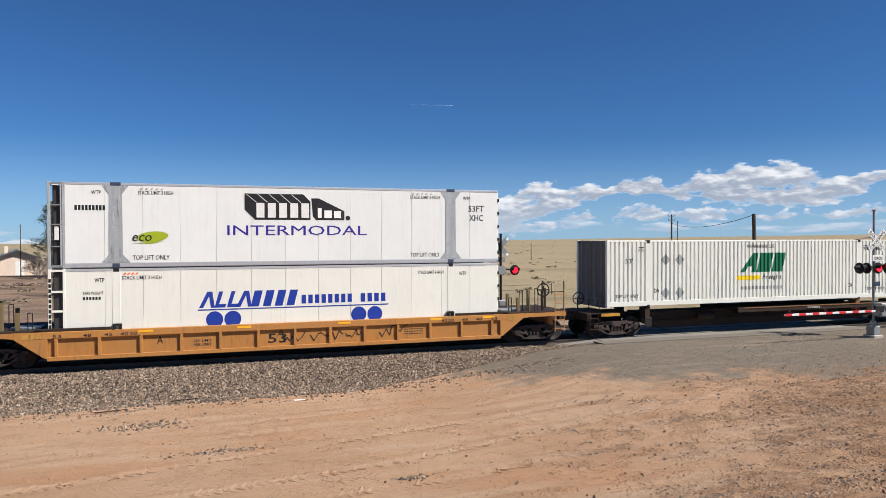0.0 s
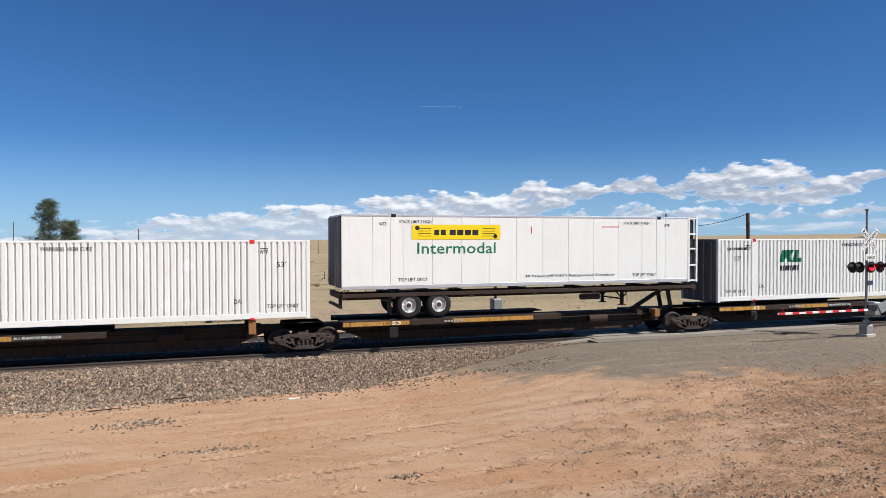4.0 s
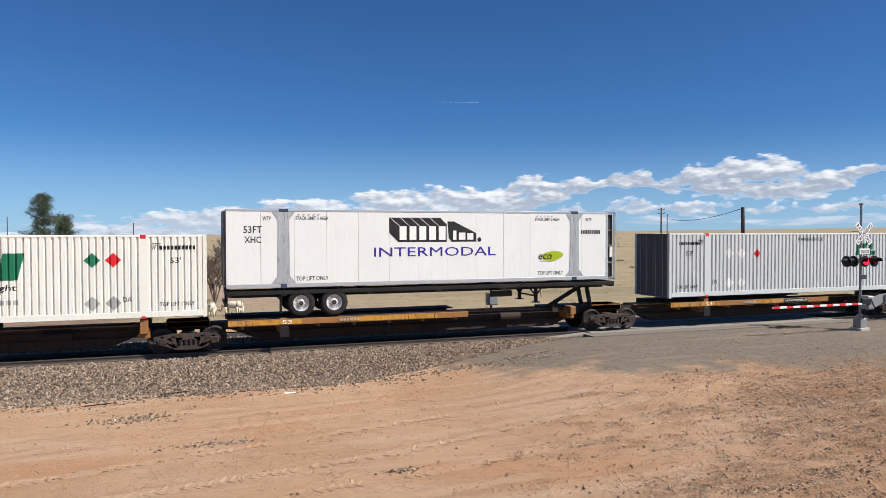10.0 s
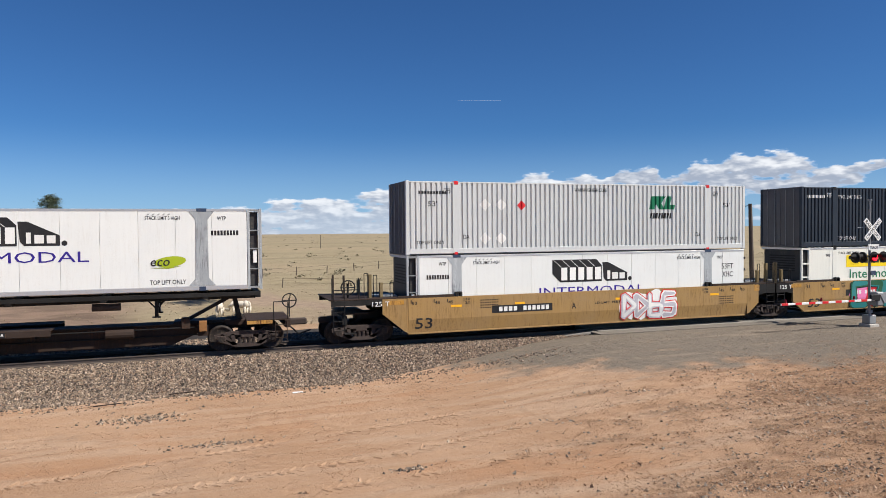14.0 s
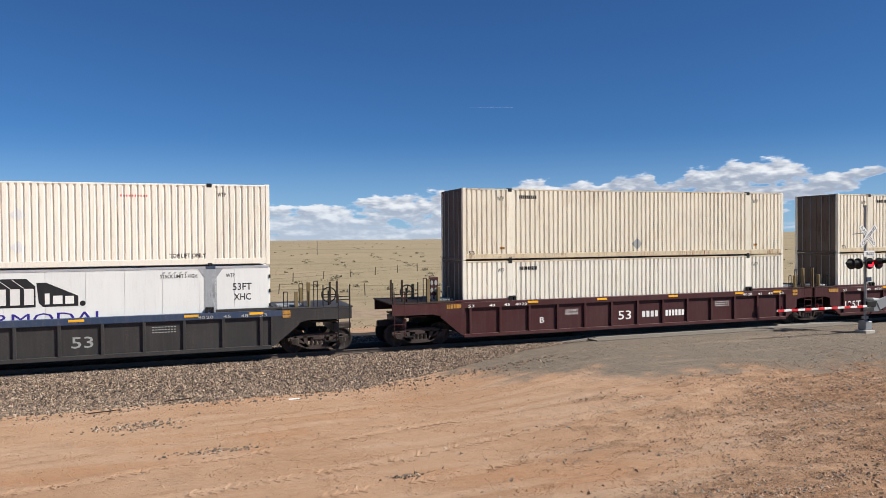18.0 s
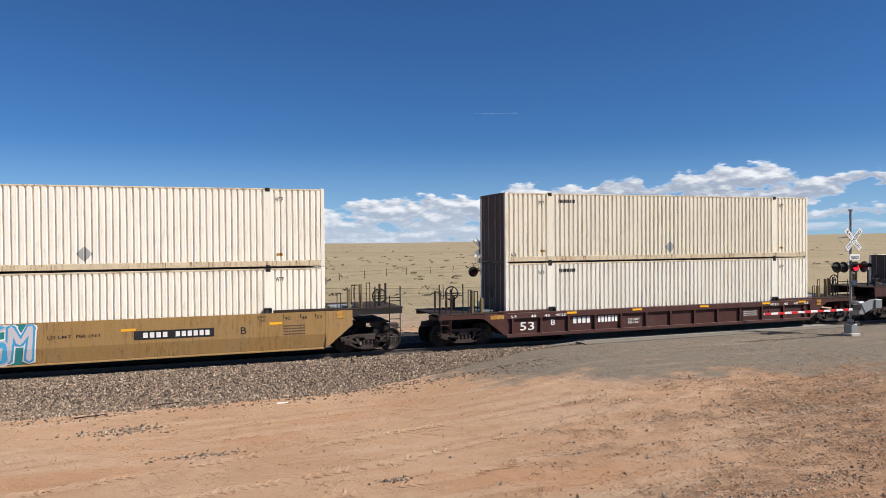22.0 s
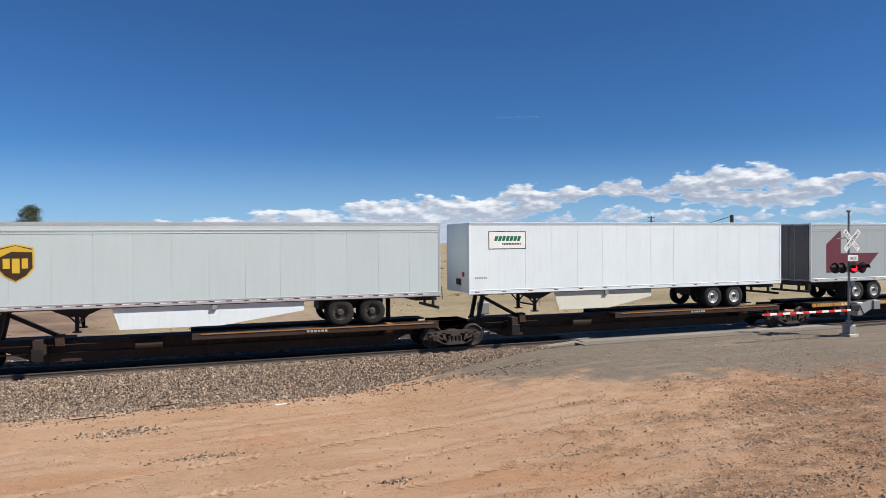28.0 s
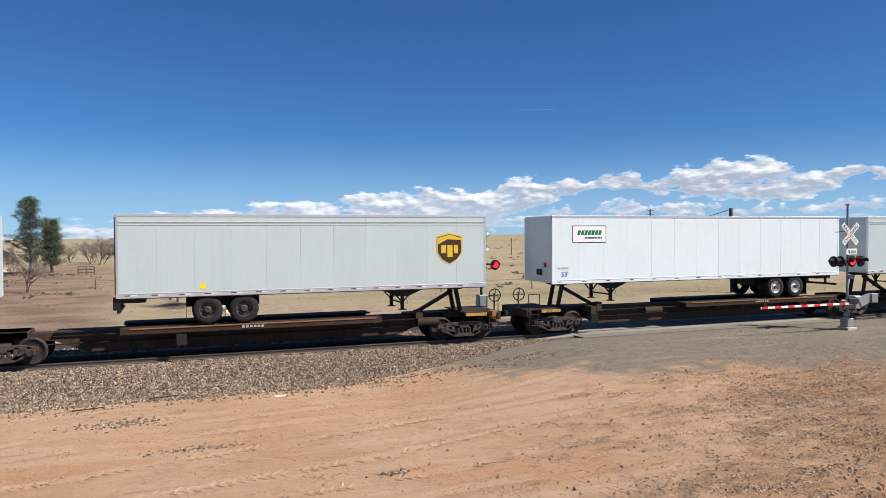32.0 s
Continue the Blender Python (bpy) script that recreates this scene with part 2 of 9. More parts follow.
def beam(bm, a, b, w, d):
    """A square bar from a to b in a plane of constant y, w high, d deep."""
    a, b = Vector(a), Vector(b)
    v = b - a
    m = Matrix.Translation((a + b) / 2) @ Matrix.Rotation(-math.atan2(v.z, v.x), 4, "Y") @ Matrix.Diagonal((v.length, d, w, 1))
    bmesh.ops.create_cube(bm, size=1, matrix=m)
    return bm


def prism(bm, pts, y0, y1):
    """A plate with the outline pts (x, z) from y0 to y1."""
    f = [bm.verts.new((x, y0, z)) for x, z in pts]
    g = [bm.verts.new((x, y1, z)) for x, z in pts]
    k = len(pts)
    bm.faces.new(f[::-1]), bm.faces.new(g)
    for i in range(k):
        bm.faces.new((f[i], f[(i + 1) % k], g[(i + 1) % k], g[i]))
    return bm


def mesh_of(name, bm, material, smooth=False):
    bmesh.ops.recalc_face_normals(bm, faces=bm.faces[:])
    me = bpy.data.meshes.new(name)
    if smooth:
        for f in bm.faces:
            f.smooth = True
    bm.to_mesh(me)
    bm.free()
    me.materials.append(material)
    return me


def part(name, bm, material, parent, label="", smooth=False):
    """One mesh object under a thing or a part. bm: a bmesh, or a mesh that is shared."""
    me = bm if isinstance(bm, bpy.types.Mesh) else mesh_of(name, bm, material, smooth)
    ob = new(name, me)
    ob.parent = parent
    if label:
        ob["label"] = label
    return ob


def B():
    return bmesh.new()


def bx(*a, **k):
    return box(B(), *a, **k)


SHARED = {}


def shared(key, make):
    if key not in SHARED:
        SHARED[key] = make()
    return SHARED[key]


# ---------------------------------------------------------------- lettering
WORDS = ["INTERMODAL", "Intermodal", "TOP LIFT ONLY", "STACK LIMIT 3 HIGH", "WTP", "DA", "53FT", "XHC", "53'", "53", "WARNING HIGH CUBE", "TARE WEIGHT",
         "30 Pallets (48\"X40\") Refrigerated Container", "SUPER CUBE REEFER CONTAINER", "It's the Network that Delivers!", "125 T", "125T", "Freight",
         "ROAD & RAIL", "40", "20", "45", "48", "C", "A", "B", "ALL PURPOSE SPINE CAR", "LD LMT", "PER UNIT", "RAIL", "CROSSING", "ROAD", "TRACK",
         "WELL LD LMT", "eco", "RAILROAD", "TRACKS"]
_txt = {}
for _w in WORDS:
    _c = bpy.data.curves.new("lettering", "FONT")
    _c.body, _c.size, _c.resolution_u, _c.offset = _w, 1.0, 2, 0.0 if _w == "INTERMODAL" else 0.007
    _txt[_w] = new("lettering", _c)
bpy.context.view_layer.update()
_dg = bpy.context.evaluated_depsgraph_get()
GLYPHS = {}
for _w, _o in _txt.items():
    _m = bpy.data.meshes.new_from_object(_o.evaluated_get(_dg))
    vs = [(v.co.x, v.co.y) for v in _m.vertices]
    GLYPHS[_w] = (vs, [tuple(p.vertices) for p in _m.polygons], (min(v[0] for v in vs), min(v[1] for v in vs), max(v[0] for v in vs), max(v[1] for v in vs)))
    bpy.data.meshes.remove(_m)
for _o in _txt.values():
    _c = _o.data
    bpy.data.objects.remove(_o)
    bpy.data.curves.remove(_c)


def word(w, x0, x1, z0, z1, lean=0.0):
    """The word fitted into a rectangle: a flat shape (points, faces)."""
    vs, fs, (a, b, c, d) = GLYPHS[w]
    return [(x0 + (x - a) / (c - a) * (x1 - x0) + lean * ((y - b) / (d - b)) * (z1 - z0), z0 + (y - b) / (d - b) * (z1 - z0)) for x, y in vs], fs


def shape(*polys):
    """A flat shape from closed outlines."""
    ps, fs = [], []
    for p in polys:
        fs.append(tuple(range(len(ps), len(ps) + len(p))))
        ps += list(p)
    return ps, fs


def rect(x0, x1, z0, z1, lean=0.0):
    d = lean * (z1 - z0)
    return [(x0, z0), (x1, z0), (x1 + d, z1), (x0 + d, z1)]


def disc(cx, cz, r, n=28, rz=None):
    rz = rz or r
    return [(cx + r * math.cos(6.28318 * i / n), cz + rz * math.sin(6.28318 * i / n)) for i in range(n)]


def dia(cx, cz, r):
    return [(cx - r, cz), (cx, cz - r), (cx + r, cz), (cx, cz + r)]


def bars(x0, x1, z0, z1, k, lean=0.0, gap=0.30):
    """A row of k plain bars that stands for a name or a number."""
    w = (x1 - x0) / k
    return shape(*[rect(x0 + i * w + w * gap / 2, x0 + (i + 1) * w - w * gap / 2, z0, z1, lean) for i in range(k)])


def flat(ps_fs, prof=None, y=-0.005):
    """A thin skin from a flat shape; on a corrugated side it follows the ribs."""
    ps, fs = ps_fs
    bm = B()
    vs = [bm.verts.new((p[0], y - (p[2] if len(p) > 2 else 0.0), p[1])) for p in ps]
    for f in fs:
        try:
            bm.faces.new([vs[i] for i in f])
        except ValueError:
            pass
    bm.normal_update()
    if prof == "well":
        bmesh.ops.bisect_plane(bm, geom=bm.verts[:] + bm.edges[:] + bm.faces[:], plane_co=(0, 0, 0.86), plane_no=(0, 0, 1))
        for v in bm.verts:
            v.co.y += max(0.0, 0.86 - v.co.z) * 0.1607
    elif prof:
        bmesh.ops.triangulate(bm, faces=bm.faces[:])
        lo, hi = min(p[0] for p in ps), max(p[0] for p in ps)
        for x in prof_breaks(lo, hi):
            bmesh.ops.bisect_plane(bm, geom=bm.verts[:] + bm.edges[:] + bm.faces[:], plane_co=(x, 0, 0), plane_no=(1, 0, 0))
        for v in bm.verts:
            v.co.y = rib(v.co.x) + y
    for f in bm.faces:
        f.normal_update()
        if f.normal.y > 0:
            f.normal_flip()
    return bm


def skin(name, ps_fs, material, prof=None, y=-0.005):
    me = bpy.data.meshes.new(name)
    bm = flat(ps_fs, prof, y)
    bm.to_mesh(me)
    bm.free()
    me.materials.append(material)
    return me


# corrugation of the container sides
PITCH, FLAT, SLOPE, DEEP = 0.2145, 0.124, 0.024, 0.046


def rib(x):
    u = x % PITCH
    if u < FLAT:
        return 0.0
    u -= FLAT
    if u < SLOPE:
        return DEEP * u / SLOPE
    if u < PITCH - FLAT - SLOPE:
        return DEEP
    return DEEP * (PITCH - FLAT - u) / SLOPE


def prof_breaks(a, b):
    out, k = [], math.floor(a / PITCH)
    while k * PITCH < b:
        for o in (0.0, FLAT, FLAT + SLOPE, PITCH - SLOPE):
            x = k * PITCH + o
            if a < x < b:
                out.append(x)
        k += 1
    return out


def ribbed_sheet(x0, x1, z0, z1, y=0.0, back=False):
    bm = B()
    s = -1 if back else 1
    xs = [x0] + prof_breaks(x0, x1) + [x1]
    lo = [bm.verts.new((x, y + s * rib(x), z0)) for x in xs]
    hi = [bm.verts.new((x, y + s * rib(x), z1)) for x in xs]
    for i in range(len(xs) - 1):
        bm.faces.new((lo[i], lo[i + 1], hi[i + 1], hi[i]))
    return bm


# ---------------------------------------------------------------- ground
def sstep(a, b, x):
    u = min(1.0, max(0.0, (x - a) / (b - a)))
    return u * u * (3 - 2 * u)


def lerp_table(tab, x):
    for (a, va), (b, vb) in zip(tab, tab[1:]):
        if x <= b:
            return va + (vb - va) * min(1, max(0, (x - a) / (b - a)))
    return tab[-1][1]


SKYLINE = ((-60, -0.25), (-10, -0.28), (0, -0.20), (16, -0.21), (23, -0.14), (29.5, -0.04), (39.5, 0.10), (49, 0.22), (60, 0.30), (90, 0.2))
BACK_ROAD = ((19.5, 31), (17.5, 40), (11.5, 48.5), (5.7, 54.5), (3.4, 62.6), (0.8, 72.3), (-2.0, 82), (-4.6, 96), (-5.9, 108), (-5.4, 126), (-3.5, 150), (-1.7, 178), (-9.6, 188), (-30, 195), (-90, 204))


def to_polyline(x, y, line):
    best = 1e9
    for (ax, ay), (bx_, by) in zip(line, line[1:]):
        dx, dy = bx_ - ax, by - ay
        u = min(1, max(0, ((x - ax) * dx + (y - ay) * dy) / (dx * dx + dy * dy)))
        best = min(best, math.hypot(x - ax - u * dx, y - ay - u * dy))
    return best


RUTS = (-4.9, -3.5, -1.95, 0.0, 1.85, 3.3)


def rut_distance(x, y):
    """Distance to the middle of the nearest wheel rut."""
    return min(abs(y - 17.3 - 0.16 * x - o_ - 0.22 * math.sin(0.31 * x + o_)) for o_ in RUTS)


def ground_z(x, y):
    n1 = noise.noise((x * 0.35, y * 0.35, 0.0))
    if y < 25.7:
        z = -0.86 + 0.80 * sstep(5.0, 16.0, x) * sstep(10.0, 25.2, y)
        z += 0.035 * n1 * (1 - sstep(22, 25.5, y)) + 0.018 * noise.noise((x * 1.3, y * 2.1, 3.0))
        if -9 < x < 26 and 8 < y < 25.5:
            rough = 0.35 + 0.65 * sstep(-0.15, 0.35, noise.noise((x * 0.3, y * 0.45, 12.0)) + 0.03 * (x - 6) - 0.02 * (y - 12))
            z += rough * (0.030 * noise.noise((x * 3.2, y * 4.2, 1.0)) + 0.040 * noise.noise((x * 6.5, y * 7.5, 2.0)))
            # wheel ruts that run across the yard, with a low berm on both sides
            d_ = rut_distance(x, y)
            z += -0.014 * (1 - sstep(0.12, 0.24, d_)) + 0.010 * sstep(0.16, 0.26, d_) * (1 - sstep(0.28, 0.44, d_))
        if y < 0:
            z -= 0.3 * sstep(0, -40, y)
        return z
    if y < 29.4:
        return -0.95
    hump = sstep(9, 13, x) * (1 - sstep(25, 30, x))
    z = -1.05 + max(0.95 * hump * (1 - sstep(30, 42, y)), 0.78 * (1 - sstep(35.5, 41, y))) + 0.10 * n1 * sstep(34, 42, y) + 0.25 * noise.noise((x * 0.05, y * 0.05, 7.0))
    r = math.hypot(x, y)
    if r > 120:
        az = math.degrees(math.atan2(x, y))
        far = sstep(120, 2600, r)
        z += far * (5.2 + r * math.tan(radians(lerp_table(SKYLINE, az)))) + far * 1.5 * noise.noise((x * 0.004, y * 0.004, 1.0))
        z += 0.9 * sstep(120, 300, r) * (1 - far) * noise.noise((x * 0.012, y * 0.012, 4.0))
    return z


def stony(x, y):
    """Where loose stones gather on the yard."""
    d = 0.5 * noise.noise((x * 0.40, y * 0.65, 12.0)) + 0.45 * noise.noise((x * 1.3, y * 2.4, 15.0)) + 0.40 * (x - 7.0) / 6 - 0.045 * (y - 12.0)
    return sstep(-0.15, 0.80, d)


def axis(fine, lo, hi, grow=1.13):
    out, x, s = list(fine), fine[-1], fine[-1] - fine[-2]
    while x < hi:
        s *= grow
        x += s
        out.append(x)
    x, s = fine[0], fine[1] - fine[0]
    pre = []
    while x > lo:
        s *= grow
        x -= s
        pre.append(x)
    return pre[::-1] + out


def ground():
    xs = axis([-9 + 0.10 * i for i in range(340)], -4600, 4600)
    ys = axis([8.5 + 0.085 * i for i in range(201)], -300, 4600, 1.09)
    vs = [(x, y, ground_z(x, y)) for y in ys for x in xs]
    k = len(xs)
    fs = [(j * k + i, j * k + i + 1, (j + 1) * k + i + 1, (j + 1) * k + i) for j in range(len(ys) - 1) for i in range(k - 1)]
    me = bpy.data.meshes.new("ground")
    me.from_pydata(vs, [], fs)
    me.polygons.foreach_set("use_smooth", [True] * len(fs))
    at = me.color_attributes.new("cover", "FLOAT_COLOR", "POINT")
    vals = []
    for x, y, z in vs:
        grav = grass = road = 0.0
        if y < 26:
            # grey road gravel, worn into the dirt
            edge = 19.8 - 0.10 * (x - 14) + 1.5 * noise.noise((x * 0.22, y * 0.30, 2.0)) + 0.8 * noise.noise((x * 0.8, y * 1.1, 6.0))
            grav = sstep(edge - 2.6, edge + 2.6, y) * sstep(7.0, 13.0, x + 0.6 * (y - 22))
        else:
            grass = sstep(34.5, 44, y + 4 * noise.noise((x * 0.1, y * 0.1, 5.0)))
            if y < 225 and -90 < x < 40:
                d = to_polyline(x, y, BACK_ROAD)
                road = 1 - sstep(1.2 + 0.004 * y, 2.4 + 0.008 * y, d + 1.0 * noise.noise((x * 0.2, y * 0.2, 8.0)))
            if y < 160:
                road = max(road, 0.6 * sstep(-0.15, 0.35, noise.noise((x * 0.05, y * 0.09, 14.0))) * (1 - sstep(4, 16, x)) * (1 - sstep(105, 155, y)) * sstep(36, 44, y))
            grav = max(1 - sstep(31, 35, y), (1 - sstep(33, 38, y)) * (sstep(10, 13, x) * (1 - sstep(25, 29, x))))
        vals += [grav, grass, road, 1.0]
    at.data.foreach_set("color", vals)
    a2 = me.color_attributes.new("stony", "FLOAT_COLOR", "POINT")
    vals = []
    for x, y, z in vs:
        s = stony(x, y) if y < 25 else 0.0
        if 36 < y < 180 and x < 10:
            # trampled farmyard
            az = math.degrees(math.atan2(x, y)) + 2.5 * noise.noise((x * 0.06, y * 0.05, 3.0))
            s = (1 - sstep(-7.5, -3.0, az)) * sstep(37, 44, y) * (1 - sstep(118, 160, math.hypot(x, y)))
        d = rut_distance(x, y) if -9 < x < 18 and 9 < y < 24 else 9.0
        worn = sstep(-0.25, 0.2, noise.noise((x * 0.25, y * 0.25, 51.0))) * (1 - sstep(10, 17, x))
        vals += [s, (1 - sstep(0.12, 0.26, d)) * worn, sstep(0.16, 0.27, d) * (1 - sstep(0.30, 0.46, d)) * worn, 1.0]
    a2.data.foreach_set("color", vals)
    m, n, l = nodes_of("dry_ground")
    b = n["Principled BSDF"]
    geo, att, sep = n.new("ShaderNodeNewGeometry"), n.new("ShaderNodeVertexColor"), n.new("ShaderNodeSeparateColor")
    att.layer_name = "cover"
    l.new(att.outputs[0], sep.inputs[0])
    P_ = geo.outputs["Position"]
    big = noise_node(n, l, P_, 0.16, 6, 0.6)
    mid = noise_node(n, l, P_, 1.1, 6, 0.65)
    fine = noise_node(n, l, P_, 14.0, 5, 0.75)
    grit = noise_node(n, l, P_, 55.0, 3, 0.7)
    track = noise_node(n, l, P_, 1.0, 5, 0.6, (0.16, 1.5, 1.0))
    dirt = mixc(n, l, ramp(n, l, big, 0.35, 0.68), (0.413, 0.261, 0.163), (0.353, 0.212, 0.125))
    dirt = mixc(n, l, ramp(n, l, track, 0.46, 0.66, 0, 0.70), dirt, (0.436, 0.304, 0.208))
    dirt = mixc(n, l, ramp(n, l, mid, 0.52, 0.72, 0, 0.45), dirt, (0.306, 0.176, 0.103))
    red = ramp(n, l, noise_node(n, l, P_, 0.30, 5, 0.65, (0.45, 1.3, 1.0)), 0.52, 0.68, 0, 0.65)
    dirt = mixc(n, l, red, dirt, (0.365, 0.194, 0.103))
    dirt = mixc(n, l, ramp(n, l, fine, 0.56, 0.72, 0, 0.55), dirt, (0.195, 0.113, 0.070))
    dirt = mixc(n, l, ramp(n, l, grit, 0.58, 0.66, 0, 0.5), dirt, (0.460, 0.346, 0.252))
    dirt = mixc(n, l, ramp(n, l, grit, 0.41, 0.34, 0, 0.55), dirt, (0.154, 0.093, 0.059))
    patch = mathn(n, l, "MULTIPLY", ramp(n, l, noise_node(n, l, P_, 0.42, 5, 0.65), 0.57, 0.70), ramp(n, l, fine, 0.40, 0.60))
    dirt = mixc(n, l, mathn(n, l, "MULTIPLY", patch, 0.45), dirt, (0.177, 0.139, 0.109))
    clod = noise_node(n, l, P_, 7.5, 6, 0.75, (1.0, 1.7, 1.0))
    cm = ramp(n, l, noise_node(n, l, P_, 0.35, 4, 0.6), 0.42, 0.62, 0.10, 1.0)
    dirt = mixc(n, l, mathn(n, l, "MULTIPLY", ramp(n, l, clod, 0.56, 0.68), mathn(n, l, "MULTIPLY", cm, 0.55)), dirt, (0.200, 0.107, 0.062))
    dirt = mixc(n, l, mathn(n, l, "MULTIPLY", ramp(n, l, clod, 0.44, 0.34), mathn(n, l, "MULTIPLY", cm, 0.5)), dirt, (0.448, 0.313, 0.215))
    att2 = n.new("ShaderNodeVertexColor")
    att2.layer_name = "stony"
    sep2 = n.new("ShaderNodeSeparateColor")
    l.new(att2.outputs[0], sep2.inputs[0])
    dirt = mixc(n, l, mathn(n, l, "MULTIPLY", sep2.outputs[1], 0.55), dirt, (0.424, 0.289, 0.193))
    dirt = mixc(n, l, mathn(n, l, "MULTIPLY", sep2.outputs[2], ramp(n, l, fine, 0.40, 0.60, 0.05, 0.45)), dirt, (0.224, 0.136, 0.084))
    sm = mathn(n, l, "MULTIPLY", sep2.outputs[0], ramp(n, l, noise_node(n, l, P_, 2.2, 6, 0.75, (0.8, 2.4, 1.0)), 0.36, 0.58, 0.12, 1.0))
    rub = mixc(n, l, ramp(n, l, grit, 0.40, 0.62), (0.098, 0.055, 0.033), (0.226, 0.132, 0.077))
    rub = mixc(n, l, ramp(n, l, clod, 0.50, 0.60, 0, 0.7), rub, (0.285, 0.180, 0.114))
    dirt = mixc(n, l, sm, dirt, rub)
    grav = mixc(n, l, ramp(n, l, fine, 0.35, 0.70), (0.186, 0.155, 0.123), (0.132, 0.109, 0.086))
    grav = mixc(n, l, ramp(n, l, noise_node(n, l, P_, 0.8, 6, 0.7, (0.5, 1.4, 1.0)), 0.56, 0.72, 0, 0.55), grav, (0.284, 0.206, 0.143))
    grav = mixc(n, l, ramp(n, l, grit, 0.58, 0.68, 0, 0.6), grav, (0.284, 0.235, 0.192))
    grav = mixc(n, l, ramp(n, l, grit, 0.42, 0.33, 0, 0.6), grav, (0.081, 0.064, 0.052))
    grav = mixc(n, l, ramp(n, l, track, 0.54, 0.70, 0, 0.55), grav, (0.270, 0.211, 0.158))
    tuft = noise_node(n, l, P_, 0.55, 6, 0.7)
    gras = mixc(n, l, ramp(n, l, tuft, 0.35, 0.70), (0.312, 0.255, 0.159), (0.238, 0.192, 0.116))
    gras = mixc(n, l, ramp(n, l, noise_node(n, l, P_, 0.025, 5, 0.6), 0.42, 0.66, 0, 0.7), gras, (0.333, 0.255, 0.163))
    gras = mixc(n, l, ramp(n, l, noise_node(n, l, P_, 0.9, 4, 0.7, (0.35, 1.0, 1.0)), 0.60, 0.74, 0, 0.40), gras, (0.133, 0.104, 0.062))
    gras = mixc(n, l, ramp(n, l, fine, 0.5, 0.75, 0, 0.35), gras, (0.208, 0.161, 0.094))
    gras = mixc(n, l, ramp(n, l, noise_node(n, l, P_, 0.11, 6, 0.7, (0.5, 1.6, 1.0)), 0.54, 0.68, 0, 0.50), gras, (0.208, 0.149, 0.089))
    gras = mixc(n, l, ramp(n, l, noise_node(n, l, P_, 0.012, 6, 0.7, (0.35, 2.2, 1.0)), 0.50, 0.64, 0, 0.55), gras, (0.179, 0.146, 0.092))
    road = mixc(n, l, ramp(n, l, mid, 0.35, 0.70), (0.33, 0.245, 0.175), (0.235, 0.170, 0.120))
    wob = ramp(n, l, mathn(n, l, "ADD", sep.outputs[0], mathn(n, l, "MULTIPLY", mathn(n, l, "SUBTRACT", mathn(n, l, "MULTIPLY", mathn(n, l, "ADD", mid, track), 0.5), 0.5), 2.6)), 0.22, 0.85)
    c = mixc(n, l, wob, dirt, grav)
    c = mixc(n, l, sep.outputs[1], c, gras)
    c = mixc(n, l, sep.outputs[2], c, road)
    yard = mixc(n, l, ramp(n, l, noise_node(n, l, P_, 0.22, 6, 0.7, (0.6, 1.5, 1.0)), 0.40, 0.62), (0.245, 0.165, 0.118), (0.135, 0.092, 0.066))
    c = mixc(n, l, mathn(n, l, "MULTIPLY", mathn(n, l, "MULTIPLY", sep2.outputs[0], sep.outputs[1]), 0.92), c, yard)
    l.new(c, b.inputs["Base Color"])
    b.inputs["Roughness"].default_value = 0.95
    b.inputs["Specular IOR Level"].default_value = 0.15
    bp, bq = n.new("ShaderNodeBump"), n.new("ShaderNodeBump")
    bp.inputs["Strength"].default_value, bp.inputs["Distance"].default_value = 0.7, 0.08
    bq.inputs["Strength"].default_value, bq.inputs["Distance"].default_value = 0.6, 0.03
    height = mathn(n, l, "ADD", mathn(n, l, "MULTIPLY", fine, 0.6), track)
    l.new(height, bp.inputs["Height"])
    l.new(grit, bq.inputs["Height"])
    l.new(bp.outputs[0], bq.inputs["Normal"])
    l.new(bq.outputs[0], b.inputs["Normal"])
    me.materials.append(m)
    M["ground"] = m
    tagged(new("ground", me), "dry reddish dirt yard, grey gravel road and tan grass plain", "ground", kind="structure")


ground()


def stones(name, pts, material, label, seed, lo, hi):
    """Many small broken stones in one mesh: pts gives their places."""
    rng = np.random.RandomState(seed)
    base = np.array([(-1, -0.8, -0.5), (0.9, -0.9, -0.5), (1, 0.8, -0.5), (-0.8, 0.9, -0.5), (-0.7, -0.6, 0.5), (0.6, -0.65, 0.55), (0.7, 0.55, 0.45), (-0.6, 0.6, 0.5)]) * 0.8
    tri = np.array([(0, 1, 5, 4), (1, 2, 6, 5), (2, 3, 7, 6), (3, 0, 4, 7), (4, 5, 6, 7)])
    k = len(pts)
    size = lo + (hi - lo) * rng.rand(k) ** 2.2
    ang = rng.rand(k) * 6.283
    v = base[None] * (0.45 + 1.0 * rng.rand(k, 8, 3)) * (0.7 + 0.6 * rng.rand(k, 1, 3)) * size[:, None, None]
    v[..., 2] += v[..., 0] * 0.5 * rng.randn(k, 1) + v[..., 1] * 0.4 * rng.randn(k, 1)
    c, s = np.cos(ang)[:, None], np.sin(ang)[:, None]
    v = np.stack([v[..., 0] * c - v[..., 1] * s, v[..., 0] * s + v[..., 1] * c, v[..., 2]], -1) + np.array(pts)[:, None, :]
    f = (tri[None] + (np.arange(k) * 8)[:, None, None]).reshape(-1, 4)
    me = bpy.data.meshes.new(name)
    me.from_pydata(v.reshape(-1, 3).tolist(), [], f.tolist())
    me.materials.append(material)
    return tagged(new(name, me), label, "gravel", kind="stuff")


